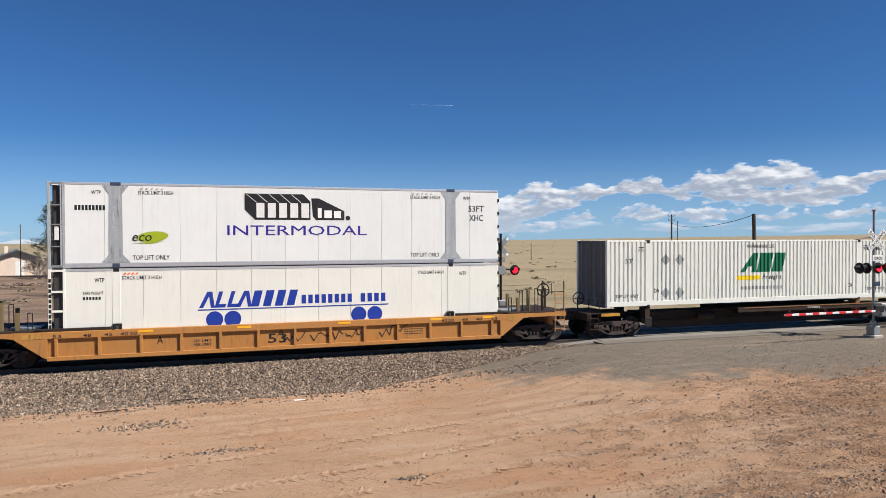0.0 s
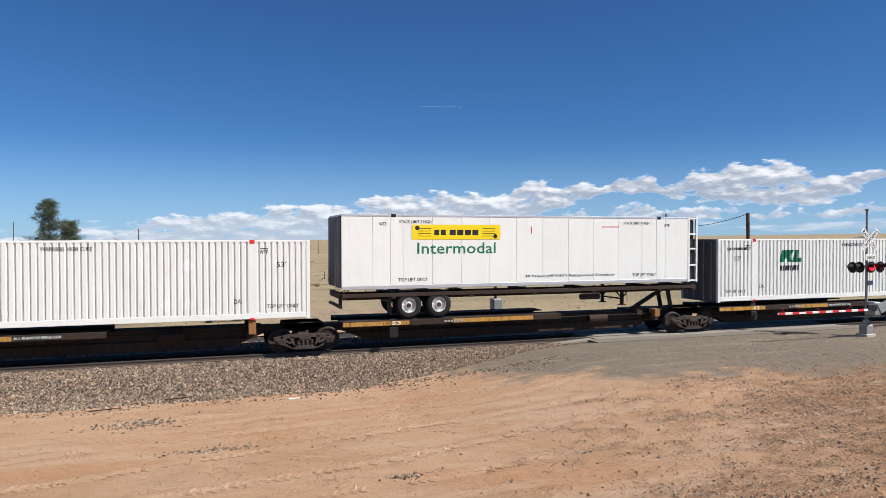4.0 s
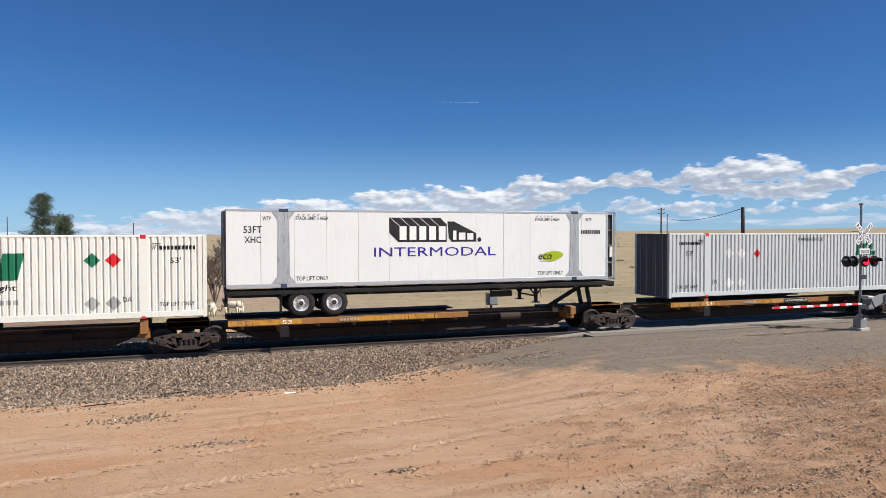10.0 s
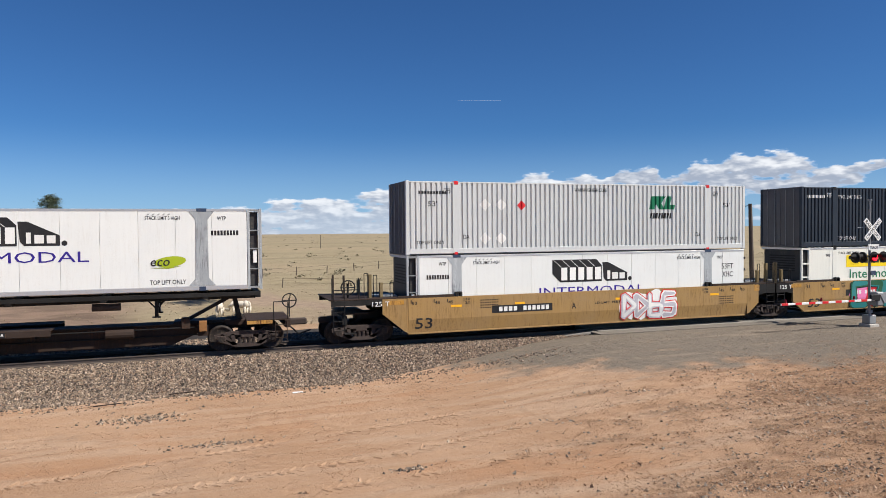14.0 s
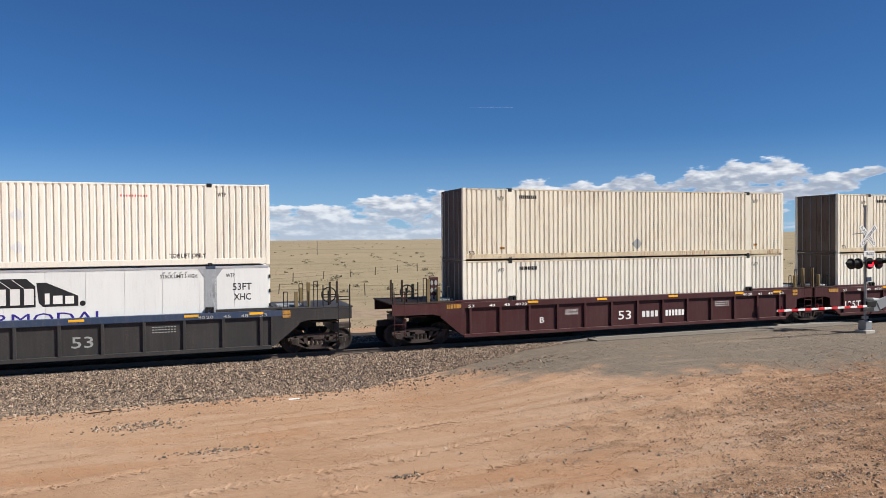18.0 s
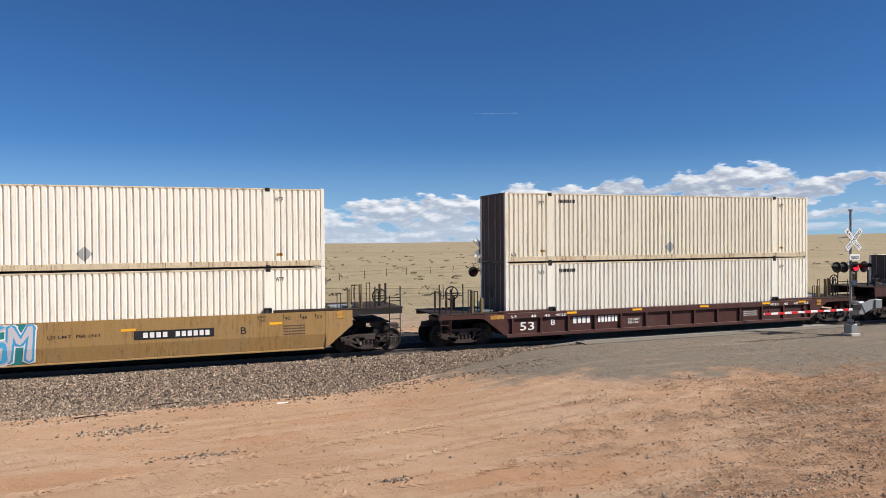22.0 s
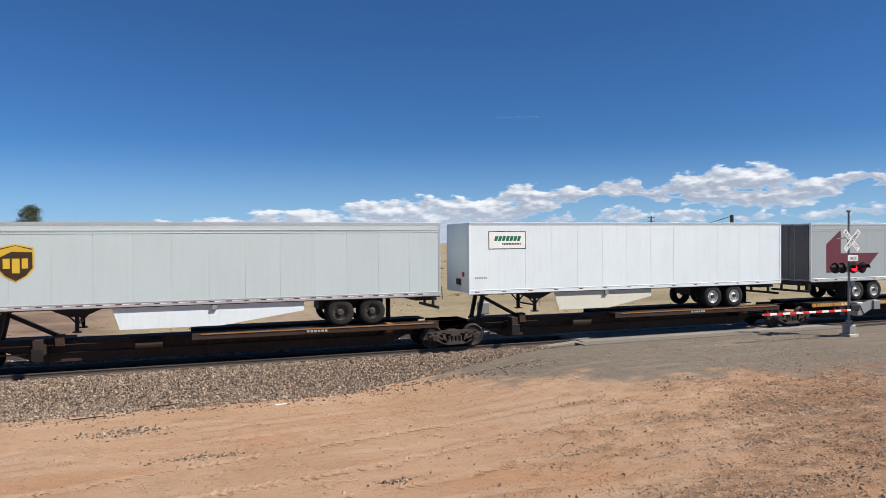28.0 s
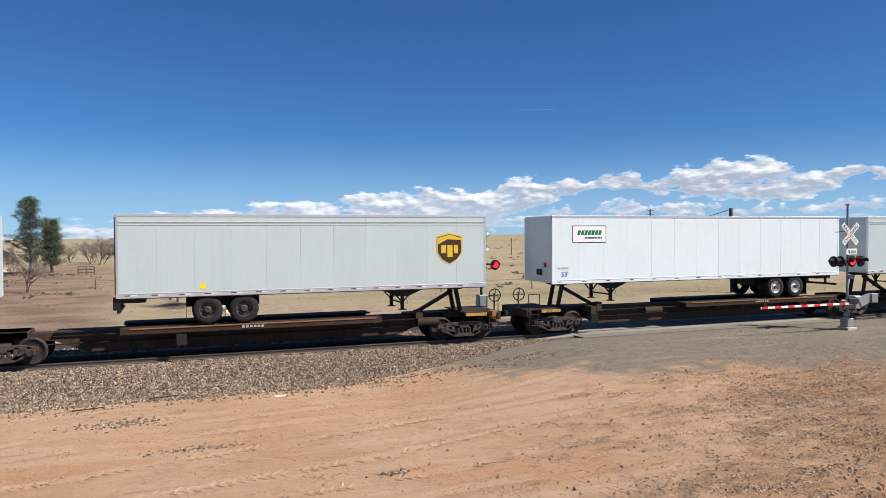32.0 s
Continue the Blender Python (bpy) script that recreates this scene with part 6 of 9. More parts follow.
# ---------------------------------------------------------------- train: cars
def rail_truck():
    """Two-axle railway bogie; its origin is at rail top in the middle of the track."""
    o = thing("rail_truck", "grimy cast-steel railway bogie with two spoked-plate wheelsets", "railway bogie", "bogies of the train")
    for s in (-1, 1):
        y = s * 1.02
        bm = B()
        for a, b in (((-1.12, 0.55), (-0.55, 0.66)), ((-0.55, 0.66), (0.55, 0.66)), ((0.55, 0.66), (1.12, 0.55)), ((-0.86, 0.42), (-0.36, 0.22)), ((-0.36, 0.22), (0.36, 0.22)), ((0.36, 0.22), (0.86, 0.42)), ((-0.42, 0.24), (-0.50, 0.64)), ((0.42, 0.24), (0.50, 0.64)), ((-0.9, 0.62), (-0.45, 0.28)), ((0.9, 0.62), (0.45, 0.28))):
            beam(bm, (a[0], y, a[1]), (b[0], y, b[1]), 0.13, 0.15)
        for x in (-0.88, 0.88):
            box(bm, x - 0.17, x + 0.17, y - 0.09, y + 0.09, 0.36, 0.60, 0.03)
        part("side_frame", bm, M["truck"], o)
        bm = B()
        for x in (-0.24, -0.08, 0.08, 0.24):
            for k in range(4):
                bmesh.ops.create_cone(bm, cap_ends=True, segments=8, radius1=0.075, radius2=0.075, depth=0.03, matrix=Matrix.Translation((x, y, 0.31 + 0.055 * k)))
            rod(bm, (x, y, 0.28), (x, y, 0.50), 0.05, 8)
        box(bm, -0.34, 0.34, y - 0.07, y + 0.07, 0.26, 0.29)
        part("spring_nest", bm, M["truck"], o)["kind"] = "stuff"
        for x in (-0.88, 0.88):
            part("bearing_cap", rod(B(), (x, y, 0.457), (x, y + s * 0.14, 0.457), 0.11, 12), M["wheel"], o)
            bm = B()
            w = s * GAUGE
            prof = [(0.475, s * -0.07), (0.475, s * -0.04), (0.457, s * -0.03), (0.452, s * 0.065), (0.40, s * 0.065), (0.36, s * 0.03), (0.16, s * 0.0), (0.10, s * 0.05), (0.001, s * 0.05)]
            n = 28
            ring = [[bm.verts.new((x + p * math.cos(6.28318 * i / n), w + q, 0.457 + p * math.sin(6.28318 * i / n))) for p, q in prof] for i in range(n)]
            for i in range(n):
                for j in range(len(prof) - 1):
                    bm.faces.new((ring[i][j], ring[i][j + 1], ring[(i + 1) % n][j + 1], ring[(i + 1) % n][j]))
            part("rail_wheel", bm, M["wheel"], o, "", True)
    for x in (-0.88, 0.88):
        part("axle", rod(B(), (x, -0.8, 0.457), (x, 0.8, 0.457), 0.08, 10), M["wheel"], o)
    part("bolster", bx(-0.22, 0.22, -1.1, 1.1, 0.48, 0.72, 0.03), M["truck"], o)
    part("center_bowl", rod(B(), (0, 0, 0.72), (0, 0, 0.86), 0.24, 14), M["black"], o)
    return o


def ladder(o, x, z0, z1, mat, y=0.0, w=0.42, n=4):
    bm = B()
    for a in (x, x + w):
        rod(bm, (a, y, z0), (a, y, z1), 0.018, 6)
    for i in range(n):
        z = z0 + (z1 - z0) * (i + 0.4) / n
        rod(bm, (x, y, z), (x + w, y, z), 0.016, 6)
    return part("ladder", bm, mat, o)


def spine_unit(x0, x1, run, load, hitch, col, end_l, end_r, yellow, text=False):
    """One platform of an articulated spine car: x0, x1 its bogie centres, run the end with the wheel runway,
    load the place of the load's left edge. The origin is at the load's left edge, at the near load face, on rail top."""
    o = thing("spine_car_platform", "%s steel spine car platform with wheel runway" % ("rusty brown" if not yellow else "brown and worn yellow"), "railway flat car", "platforms of the spine cars")
    C, Yc = M[col], M["caryel"]
    a, b = x0 - load, x1 - load
    yc = TRACK - SIDE
    part("center_sill", prism(B(), [(a - 0.3, 0.98), (b + 0.3, 0.98), (b + 0.3, 0.80), (b - 1.5, 0.70), (b - 2.6, 0.24), (a + 2.6, 0.24), (a + 1.5, 0.70), (a - 0.3, 0.80)], yc - 0.32, yc + 0.32), M["sill"], o)
    part("sill_flange", bx(a + 1.5, b - 1.5, yc - 0.45, yc + 0.45, 0.98, 1.02), C, o)
    for x in (a, b):
        part("end_casting", bx(x - 0.75, x + 0.75, yc - 0.55, yc + 0.55, 0.86, 1.10, 0.04), C, o)
    # wheel runway: a shelf on brackets along half of the platform
    r0, r1 = (0.10, 9.3) if run == "L" else (LEN - 9.3, LEN - 0.10)
    for s, y0 in ((0, 0.02), (1, 2 * yc - 0.78)):
        part("runway", bx(r0, r1, y0, y0 + 0.76, 1.06, 1.11, 0.006), M["rust"], o)
        part("runway_edge", bx(r0, r1, y0 - 0.02 if not s else y0 + 0.76, y0 + 0.03 if not s else y0 + 0.81, 0.90, 1.12, 0.008), C, o)
    for i in range(7):
        x = r0 + 0.5 + (r1 - r0 - 1.0) * i / 6
        sp("bracket", 0, lambda: prism(B(), [(-0.04, 1.06), (0.04, 1.06), (0.04, 0.80), (-0.04, 0.80)], 0.06, yc - 0.3), C, o).location.x = x
    if not yellow:
        part("edge_trim", bx(r0 + 0.3, r1 - 0.2, -0.026, -0.019, 1.075, 1.118), M["rustor"], o, "rubbed rusty edge")
    if yellow:
        e0, e1 = (r0, r0 + 2.6) if run == "L" else (r1 - 2.6, r1)
        q0, q1 = (r0 + 4.4, r0 + 7.9) if run == "L" else (r0 + 1.0, r0 + 4.6)
        for p0, p1 in ((e0, e1), (q0, q1)):
            part("yellow_stripe", bx(p0, p1, -0.008, 0.0, 0.93, 1.09), Yc, o, "worn yellow stripe")
        txt(o, "53", (e0 + e1) / 2 + 0.6, (e0 + e1) / 2 + 0.95, 0.94, 1.08, "w", False, 0, -0.014)
        if text:
            lay(o, "stencil_plate", shape(rect(q1 - 1.5, q1, 0.92, 1.10)), "k", False, -0.014)
            txt(o, "ALL PURPOSE SPINE CAR", q1 - 1.45, q1 - 0.05, 0.97, 1.06, "w", False, 0, -0.018)
    number(o, (r0 + r1) / 2 - 0.6, (r0 + r1) / 2 + 0.2, 0.97, 1.05, 6, "gmark", False, -0.026)
    # container pedestals
    for x in (1.93, 13.96):
        part("pedestal", bx(x, x + 0.26, 0.06, 0.5, 0.80, 1.30 if not hitch else 1.14, 0.01), C if x < 5 else M["rustor"], o)
        part("pedestal_arm", bx(x - 0.05, x + 0.31, 0.3, yc - 0.3, 0.62, 0.95), C, o)
        if not hitch:
            part("pedestal", bx(x, x + 0.26, 2 * yc - 0.5, 2 * yc - 0.06, 0.80, 1.30), C, o)
    part("foot_bracket", bx(1.9, 2.25, 0.0, 0.04, 0.45, 0.85, 0.01), M["black"], o)
    part("brake_cylinder", rod(B(), (10.9 if run == "L" else 5.0, 0.55, 0.78), (11.8 if run == "L" else 5.9, 0.55, 0.78), 0.17, 12), M["rust"], o)
    part("air_pipe", rod(rod(B(), (a + 0.8, yc - 0.42, 0.6), (b - 0.8, yc - 0.42, 0.6), 0.025, 6), (a + 1.5, 0.6, 0.9), (b - 1.5, 0.6, 0.9), 0.02, 6), M["black"], o)
    if hitch:
        # fold-up trailer hitch: two legs and a slanting strut
        hx, dx = hitch
        bm = B()
        for y in (yc - 0.42, yc + 0.34):
            beam(bm, (hx, y, 1.02), (hx + (0.22 if dx > 0 else -0.22), y, 2.05), 0.16, 0.10)
        box(bm, hx - 0.25 + 0.2 * dx, hx + 0.25 + 0.2 * dx, yc - 0.5, yc + 0.5, 2.02, 2.14, 0.02)
        part("hitch_stand", bm, M["black"], o, "raised black trailer hitch")
        part("hitch_strut", beam(B(), (hx + dx * 2.0, yc - 0.2, 1.05), (hx + dx * 0.3, yc - 0.2, 1.95), 0.12, 0.2), M["black"], o)
        part("hitch_base", bx(min(hx, hx + dx * 2.2) - 0.1, max(hx, hx + dx * 2.2) + 0.1, yc - 0.42, yc + 0.42, 1.0, 1.10), M["black"], o)
        part("hitch_box", bx(hx + dx * 1.9 - 0.15, hx + dx * 1.9 + 0.15, 0.55, 0.9, 0.85, 1.25, 0.02), M["sill"], o)
    for flag, x, s in ((end_l, a, -1), (end_r, b, 1)):
        if flag:
            xe = x + s * 1.55
            part("end_sill", bx(min(xe, xe - s * 0.2), max(xe, xe - s * 0.2), 0.05, 2 * yc - 0.05, 0.80, 1.08, 0.01), C, o)
            part("end_platform", bx(min(xe, x), max(xe, x), 0.10, 2 * yc - 0.1, 1.08, 1.12), M["rust"], o)
            part("coupler", bx(min(xe, xe + s * 0.75), max(xe, xe + s * 0.75), yc - 0.14, yc + 0.14, 0.74, 0.98, 0.04), M["truck"], o)
            ladder(o, min(xe - s * 0.1, xe - s * 0.55), 0.35, 1.05, M["rust"], 0.03, 0.42, 3)
            part("grab_rail", rod(rod(rod(B(), (xe - s * 0.1, 0.1, 1.1), (xe - s * 0.1, 0.1, 1.75), 0.017, 6), (xe - s * 0.1, 0.1, 1.75), (xe - s * 0.6, 0.1, 1.75), 0.017, 6), (xe - s * 0.6, 0.1, 1.75), (xe - s * 0.6, 0.1, 1.1), 0.017, 6), M["black"], o)
            part("brake_wheel", rod(ring(B(), (xe + s * 0.04, yc - 0.56, 1.72), 0.26, 0.024), (xe + s * 0.04, yc - 0.5, 1.1), (xe + s * 0.04, yc - 0.5, 1.8), 0.03, 6), M["black"], o)
            part("air_hose", rod(rod(B(), (xe, yc - 0.35, 0.8), (xe + s * 0.4, yc - 0.35, 0.42), 0.03, 6), (xe + s * 0.4, yc - 0.35, 0.42), (xe + s * 0.85, yc - 0.35, 0.55), 0.03, 6), M["black"], o)
            part("yellow_step", bx(min(x, x + s * 0.9), max(x, x + s * 0.9), -0.01, 0.03, 0.98, 1.10), Yc, o)
    return o


def well_unit(style, col, marks, label, end_l, end_r, sill=None, endcol=None, drop=0.0):
    """One platform of a well car. The origin is at the load's left edge, 0.16 m outside the near load face, on rail top."""
    o = thing("well_car", label, "railway well car", "well cars of the train")
    C, E_ = M[col], M[endcol or col]
    yc = TRACK - (SIDE - 0.16)
    top, bot = 1.70 - drop, 0.30
    def spd(name, key, *rest):
        return sp(name, (key, drop), *rest)

    for s in (0, 1):
        y0 = 0.0 if not s else 2 * yc - 0.12
        if style == "smooth":
            def leaning():
                bm = B()
                sec = [(0.0, top), (0.0, 0.86), (0.09, bot), (0.19, bot), (0.12, 0.86), (0.12, top)]
                sg = 1 if not s else -1
                yb = 0.0 if not s else 2 * yc
                A_ = [bm.verts.new((0.02, yb + sg * q, z)) for q, z in sec]
                Z_ = [bm.verts.new((16.14, yb + sg * q, z)) for q, z in sec]
                for i in range(6):
                    bm.faces.new((A_[i], A_[(i + 1) % 6], Z_[(i + 1) % 6], Z_[i]))
                bm.faces.new(A_), bm.faces.new(Z_)
                return bm
            spd("side_sheet", (style, s), leaning, C, o)
            if not s:
                spd("bottom_edge", 0, lambda: bx(0.06, 16.1, 0.06, 0.13, bot - 0.01, bot + 0.05, 0.008), C, o)
        else:
            spd("side_sheet", (style, s), lambda: prism(B(), [(-0.10, top - 0.22), (0.0, bot + 0.05), (16.15, bot + 0.05), (16.25, top - 0.22)], y0 + (0.09 if not s else 0), y0 + 0.12), C, o)
            spd("top_sill", s, lambda: bx(-0.6, 16.75, y0, y0 + 0.16, top - 0.24, top, 0.015), M[sill] if sill else C, o)
            spd("bottom_sill", s, lambda: bx(-0.02, 16.17, y0, y0 + 0.14, bot, bot + 0.14, 0.01), C, o)
            if not s:
                for i in range(13):
                    x = 0.25 + 15.55 * i / 12
                    spd("rib", 0, lambda: bx(-0.05, 0.05, 0.0, 0.10, bot + 0.12, top - 0.23, 0.008), C, o).location.x = x
    for s, xx, flag in ((-1, 0.0, end_l), (1, LEN, end_r)):
        X = (lambda d: xx + s * d)
        # end structure above the bogie
        for k in (0, 1):
            y0 = 0.0 if not k else 2 * yc - 0.10
            e1 = 1.0 if flag else 0.65
            ze, far_ = 0.42 + 0.82 * (e1 - 0.12), 2.95 if flag else 1.62
            ze = min(ze, top - 0.2)
            spd("end_side", (s, k, flag), lambda: prism(B(), [(X(0.0), top), (X(0.0), 0.38), (X(0.12), 0.42), (X(e1), ze), (X(e1), top)], y0 + 0.003, y0 + 0.10), C, o)
            zl = top - 0.20 if flag and col == "tan" else min(1.28, top - 0.16)
            spd("end_wing", (s, k, flag), lambda: prism(B(), [(X(e1), top - 0.004), (X(e1), max(ze, zl - 0.08)), (X(e1 + 0.3), zl), (X(far_), zl), (X(far_), top - 0.004)], y0 + 0.008, y0 + 0.095), E_, o)
        spd("bulkhead", s, lambda: bx(min(X(0.05), X(0.25)), max(X(0.05), X(0.25)), 0.1, 2 * yc - 0.1, 0.5, top), E_, o)
        spd("end_deck", (s, flag), lambda: bx(min(X(0.15), X(3.0 if flag else 1.66)), max(X(0.15), X(3.0 if flag else 1.66)), 0.02, 2 * yc - 0.02, top, top + 0.05, 0.01), M["rust"] if col != "slate" else M["slate"], o)
        spd("deck_step", s, lambda: bx(min(X(0.3), X(1.2)), max(X(0.3), X(1.2)), 0.5, 1.3, top + 0.05, top + 0.12, 0.01), M["galv"], o)
        spd("wall_lip", s, lambda: bx(min(X(0.4), X(-1.9)), max(X(0.4), X(-1.9)), 0.02, 0.10, top, top + 0.10, 0.01), M["rust"] if col in ("tan", "tanold") else E_, o)
        spd("post_foot", s, lambda: box(box(box(B(), X(-2.10) - 0.14, X(-2.10) - 0.06, 0.0, 0.14, top, top + 0.15), X(-2.10) + 0.06, X(-2.10) + 0.14, 0.0, 0.14, top, top + 0.15), X(-2.10) - 0.14, X(-2.10) + 0.14, 0.02, 0.14, top + 0.13, top + 0.19, 0.01), M["black"], o)
        spd("drawbar", s, lambda: bx(min(X(0.2), X(1.8)), max(X(0.2), X(1.8)), yc - 0.3, yc + 0.3, 0.85, 1.15, 0.02), M["black"], o)
        spd("yellow_patch", s, lambda: box(box(B(), X(0.55) - 0.14, X(0.55) + 0.14, -0.006, 0.01, top - 0.15, top - 0.03), X(0.55) - 0.14, X(0.55) + 0.14, -0.006, 0.01, top - 0.29, top - 0.18) if s > 0 else box(B(), X(0.45) - 0.3, X(0.45) + 0.3, -0.006, 0.01, top - 0.22, top - 0.06), M["caryel"], o)
        # ladder, uprights, hand rails
        ladder(o, min(X(2.45), X(2.87)) if flag else min(X(1.14), X(1.56)), 0.45, 2.2 if flag else 1.95, M["black"] if col in ("tan", "slate") else E_, 0.02, 0.42, 5)
        for q, (dx, y) in enumerate(((0.95, 0.35), (1.40, 0.30), (1.40, 2 * yc - 0.5))):
            spd("upright", (s, q), lambda: bx(X(dx) - 0.06, X(dx) + 0.06, y, y + 0.14, top, top + (0.62 if q != 1 else 0.95), 0.01), M["olive"], o)
        if flag and col == "maroon" and style == "ribbed":
            pl = spd("perforated_post", s, lambda: bx(X(1.1) - 0.19, X(1.1) + 0.19, 0.55, 0.63, top, top + 1.0, 0.01), M["maroon"], o)
            for j in range(6):
                lay(pl, "post_hole", shape(disc(X(1.1) - 0.09 + 0.18 * (j % 2), top + 0.2 + 0.29 * (j // 2), 0.065, 12, 0.10)), "gmark", False, 0.543)
        if flag:
            for q, dx in enumerate((2.3, 2.65)):
                spd("stake", (s, q), lambda: bx(X(dx) - 0.035, X(dx) + 0.035, 0.9 + 0.4 * q, 0.97 + 0.4 * q, top, top + 0.9), M["rust"], o)
        for q, (dx, y, h) in enumerate(((0.55, 0.3, 0.62), (1.15, 0.55, 0.9), (1.62, 0.06, 1.0))):
            spd("hand_rail", (s, q), lambda: rod(rod(rod(B(), (X(dx) - 0.07, y, top), (X(dx) - 0.07, y, top + h), 0.016, 6), (X(dx) + 0.07, y, top), (X(dx) + 0.07, y, top + h), 0.016, 6), (X(dx) - 0.07, y, top + h), (X(dx) + 0.07, y, top + h), 0.016, 6), M["black"], o)
        if flag:
            spd("end_beam", s, lambda: bx(min(X(2.3), X(2.5)), max(X(2.3), X(2.5)), 0.3, 2 * yc - 0.3, 0.75, 1.10, 0.02), E_, o)
            spd("end_floor", s, lambda: bx(min(X(1.5), X(2.5)), max(X(1.5), X(2.5)), 0.25, 2 * yc - 0.25, 1.15, 1.20), M["rust"], o)
            spd("coupler", s, lambda: bx(min(X(2.5), X(3.2)), max(X(2.5), X(3.2)), yc - 0.14, yc + 0.14, 0.74, 0.98, 0.04), M["truck"], o)
            spd("brake_wheel", s, lambda: rod(rod(ring(B(), (X(2.2), yc - 0.87, 2.15), 0.27, 0.026), (X(2.2), yc - 0.8, top), (X(2.2), yc - 0.8, 2.3), 0.04, 6), (X(2.2), yc - 0.83, 2.15), (X(2.2), yc - 0.89, 2.15), 0.05, 8), M["black"], o)
            spd("grab_rail", s, lambda: rod(rod(rod(B(), (X(2.9), 0.1, top), (X(2.9), 0.1, 2.55), 0.024, 6), (X(1.9), 0.1, top), (X(1.9), 0.1, 2.55), 0.024, 6), (X(2.9), 0.1, 2.1), (X(1.9), 0.1, 2.1), 0.018, 6), M["black"], o)
            spd("step", s, lambda: box(B(), X(2.2) - 0.2, X(2.2) + 0.2, 0.25, 0.5, 0.40, 0.44), M["black"], o)
    spd("floor_beam", 0, lambda: [b for b in [B()] if [box(b, x, x + 0.3, 0.34, 2 * yc - 0.34, 0.28, 0.42) for x in (0.3, 3.8, 7.9, 12.0, 15.6)]][0], M["black"], o)
    marks(o)
    return o


def wk_load_lines(o, c):
    """Load-length marks along the top of a well."""
    for x, w in ((0.12, "53"), (1.05, "48"), (1.6, "45"), (14.6, "45"), (15.2, "48"), (15.75, "53")):
        txt(o, w, x + 0.05, x + 0.25, 1.44, 1.56, c)
    lay(o, "tick_mark", shape(*[rect(x, x + 0.03, 1.50, 1.63) for x in (0.12, 1.05, 1.6, 14.6, 15.2, 15.75, 2.29, 13.69)]), c)
    for x in (2.35, 13.75):
        txt(o, "40", x, x + 0.22, 1.54, 1.64, c)
        txt(o, "20", x, x + 0.22, 1.40, 1.50, c)
    for x in (1.75, 4.5, 9.2, 14.1):
        lay(o, "yellow_mark", shape(rect(x, x + 0.46, 1.29, 1.38)), "yellow")


def wm_smooth(seed, graf=None, plate=(2.6, 5.0), big="k"):
    def f(o):
        wk_load_lines(o, "k")
        txt(o, "53", 0.30, 1.0, 0.50, 0.92, big, "well")
        txt(o, "125 T", -1.40, -0.72, 1.44, 1.62, "w")
        lay(o, "number_plate", shape(rect(plate[0], plate[1], 0.98, 1.28)), "k")
        w = plate[1] - plate[0]
        number(o, plate[0] + 0.1 * w, plate[0] + 0.42 * w, 1.04, 1.22, 4, "w", False, -0.012)
        number(o, plate[0] + 0.5 * w, plate[0] + 0.95 * w, 1.04, 1.22, 6, "w", False, -0.012)
        txt(o, "ABC"[seed % 3], plate[1] + 0.9, plate[1] + 1.1, 1.0, 1.25, "k")
        lx = plate[1] + 2.0 if plate[0] < 8 else plate[0] - 2.6
        txt(o, "LD LMT", lx, lx + 0.7, 1.15, 1.25, "k")
        txt(o, "PER UNIT", lx + 0.85, lx + 1.6, 1.15, 1.25, "k")
        for x, z in ((3.0, 1.5), (14.6, 1.2)):
            lay(o, "small_print", shape(*[rect(x + 0.1 * j, x + 0.1 * j + 0.07, z - 0.1 * k, z + 0.04 - 0.1 * k) for k in range(4) for j in range(8)]), "k")
        if graf:
            graf(o)
    return f


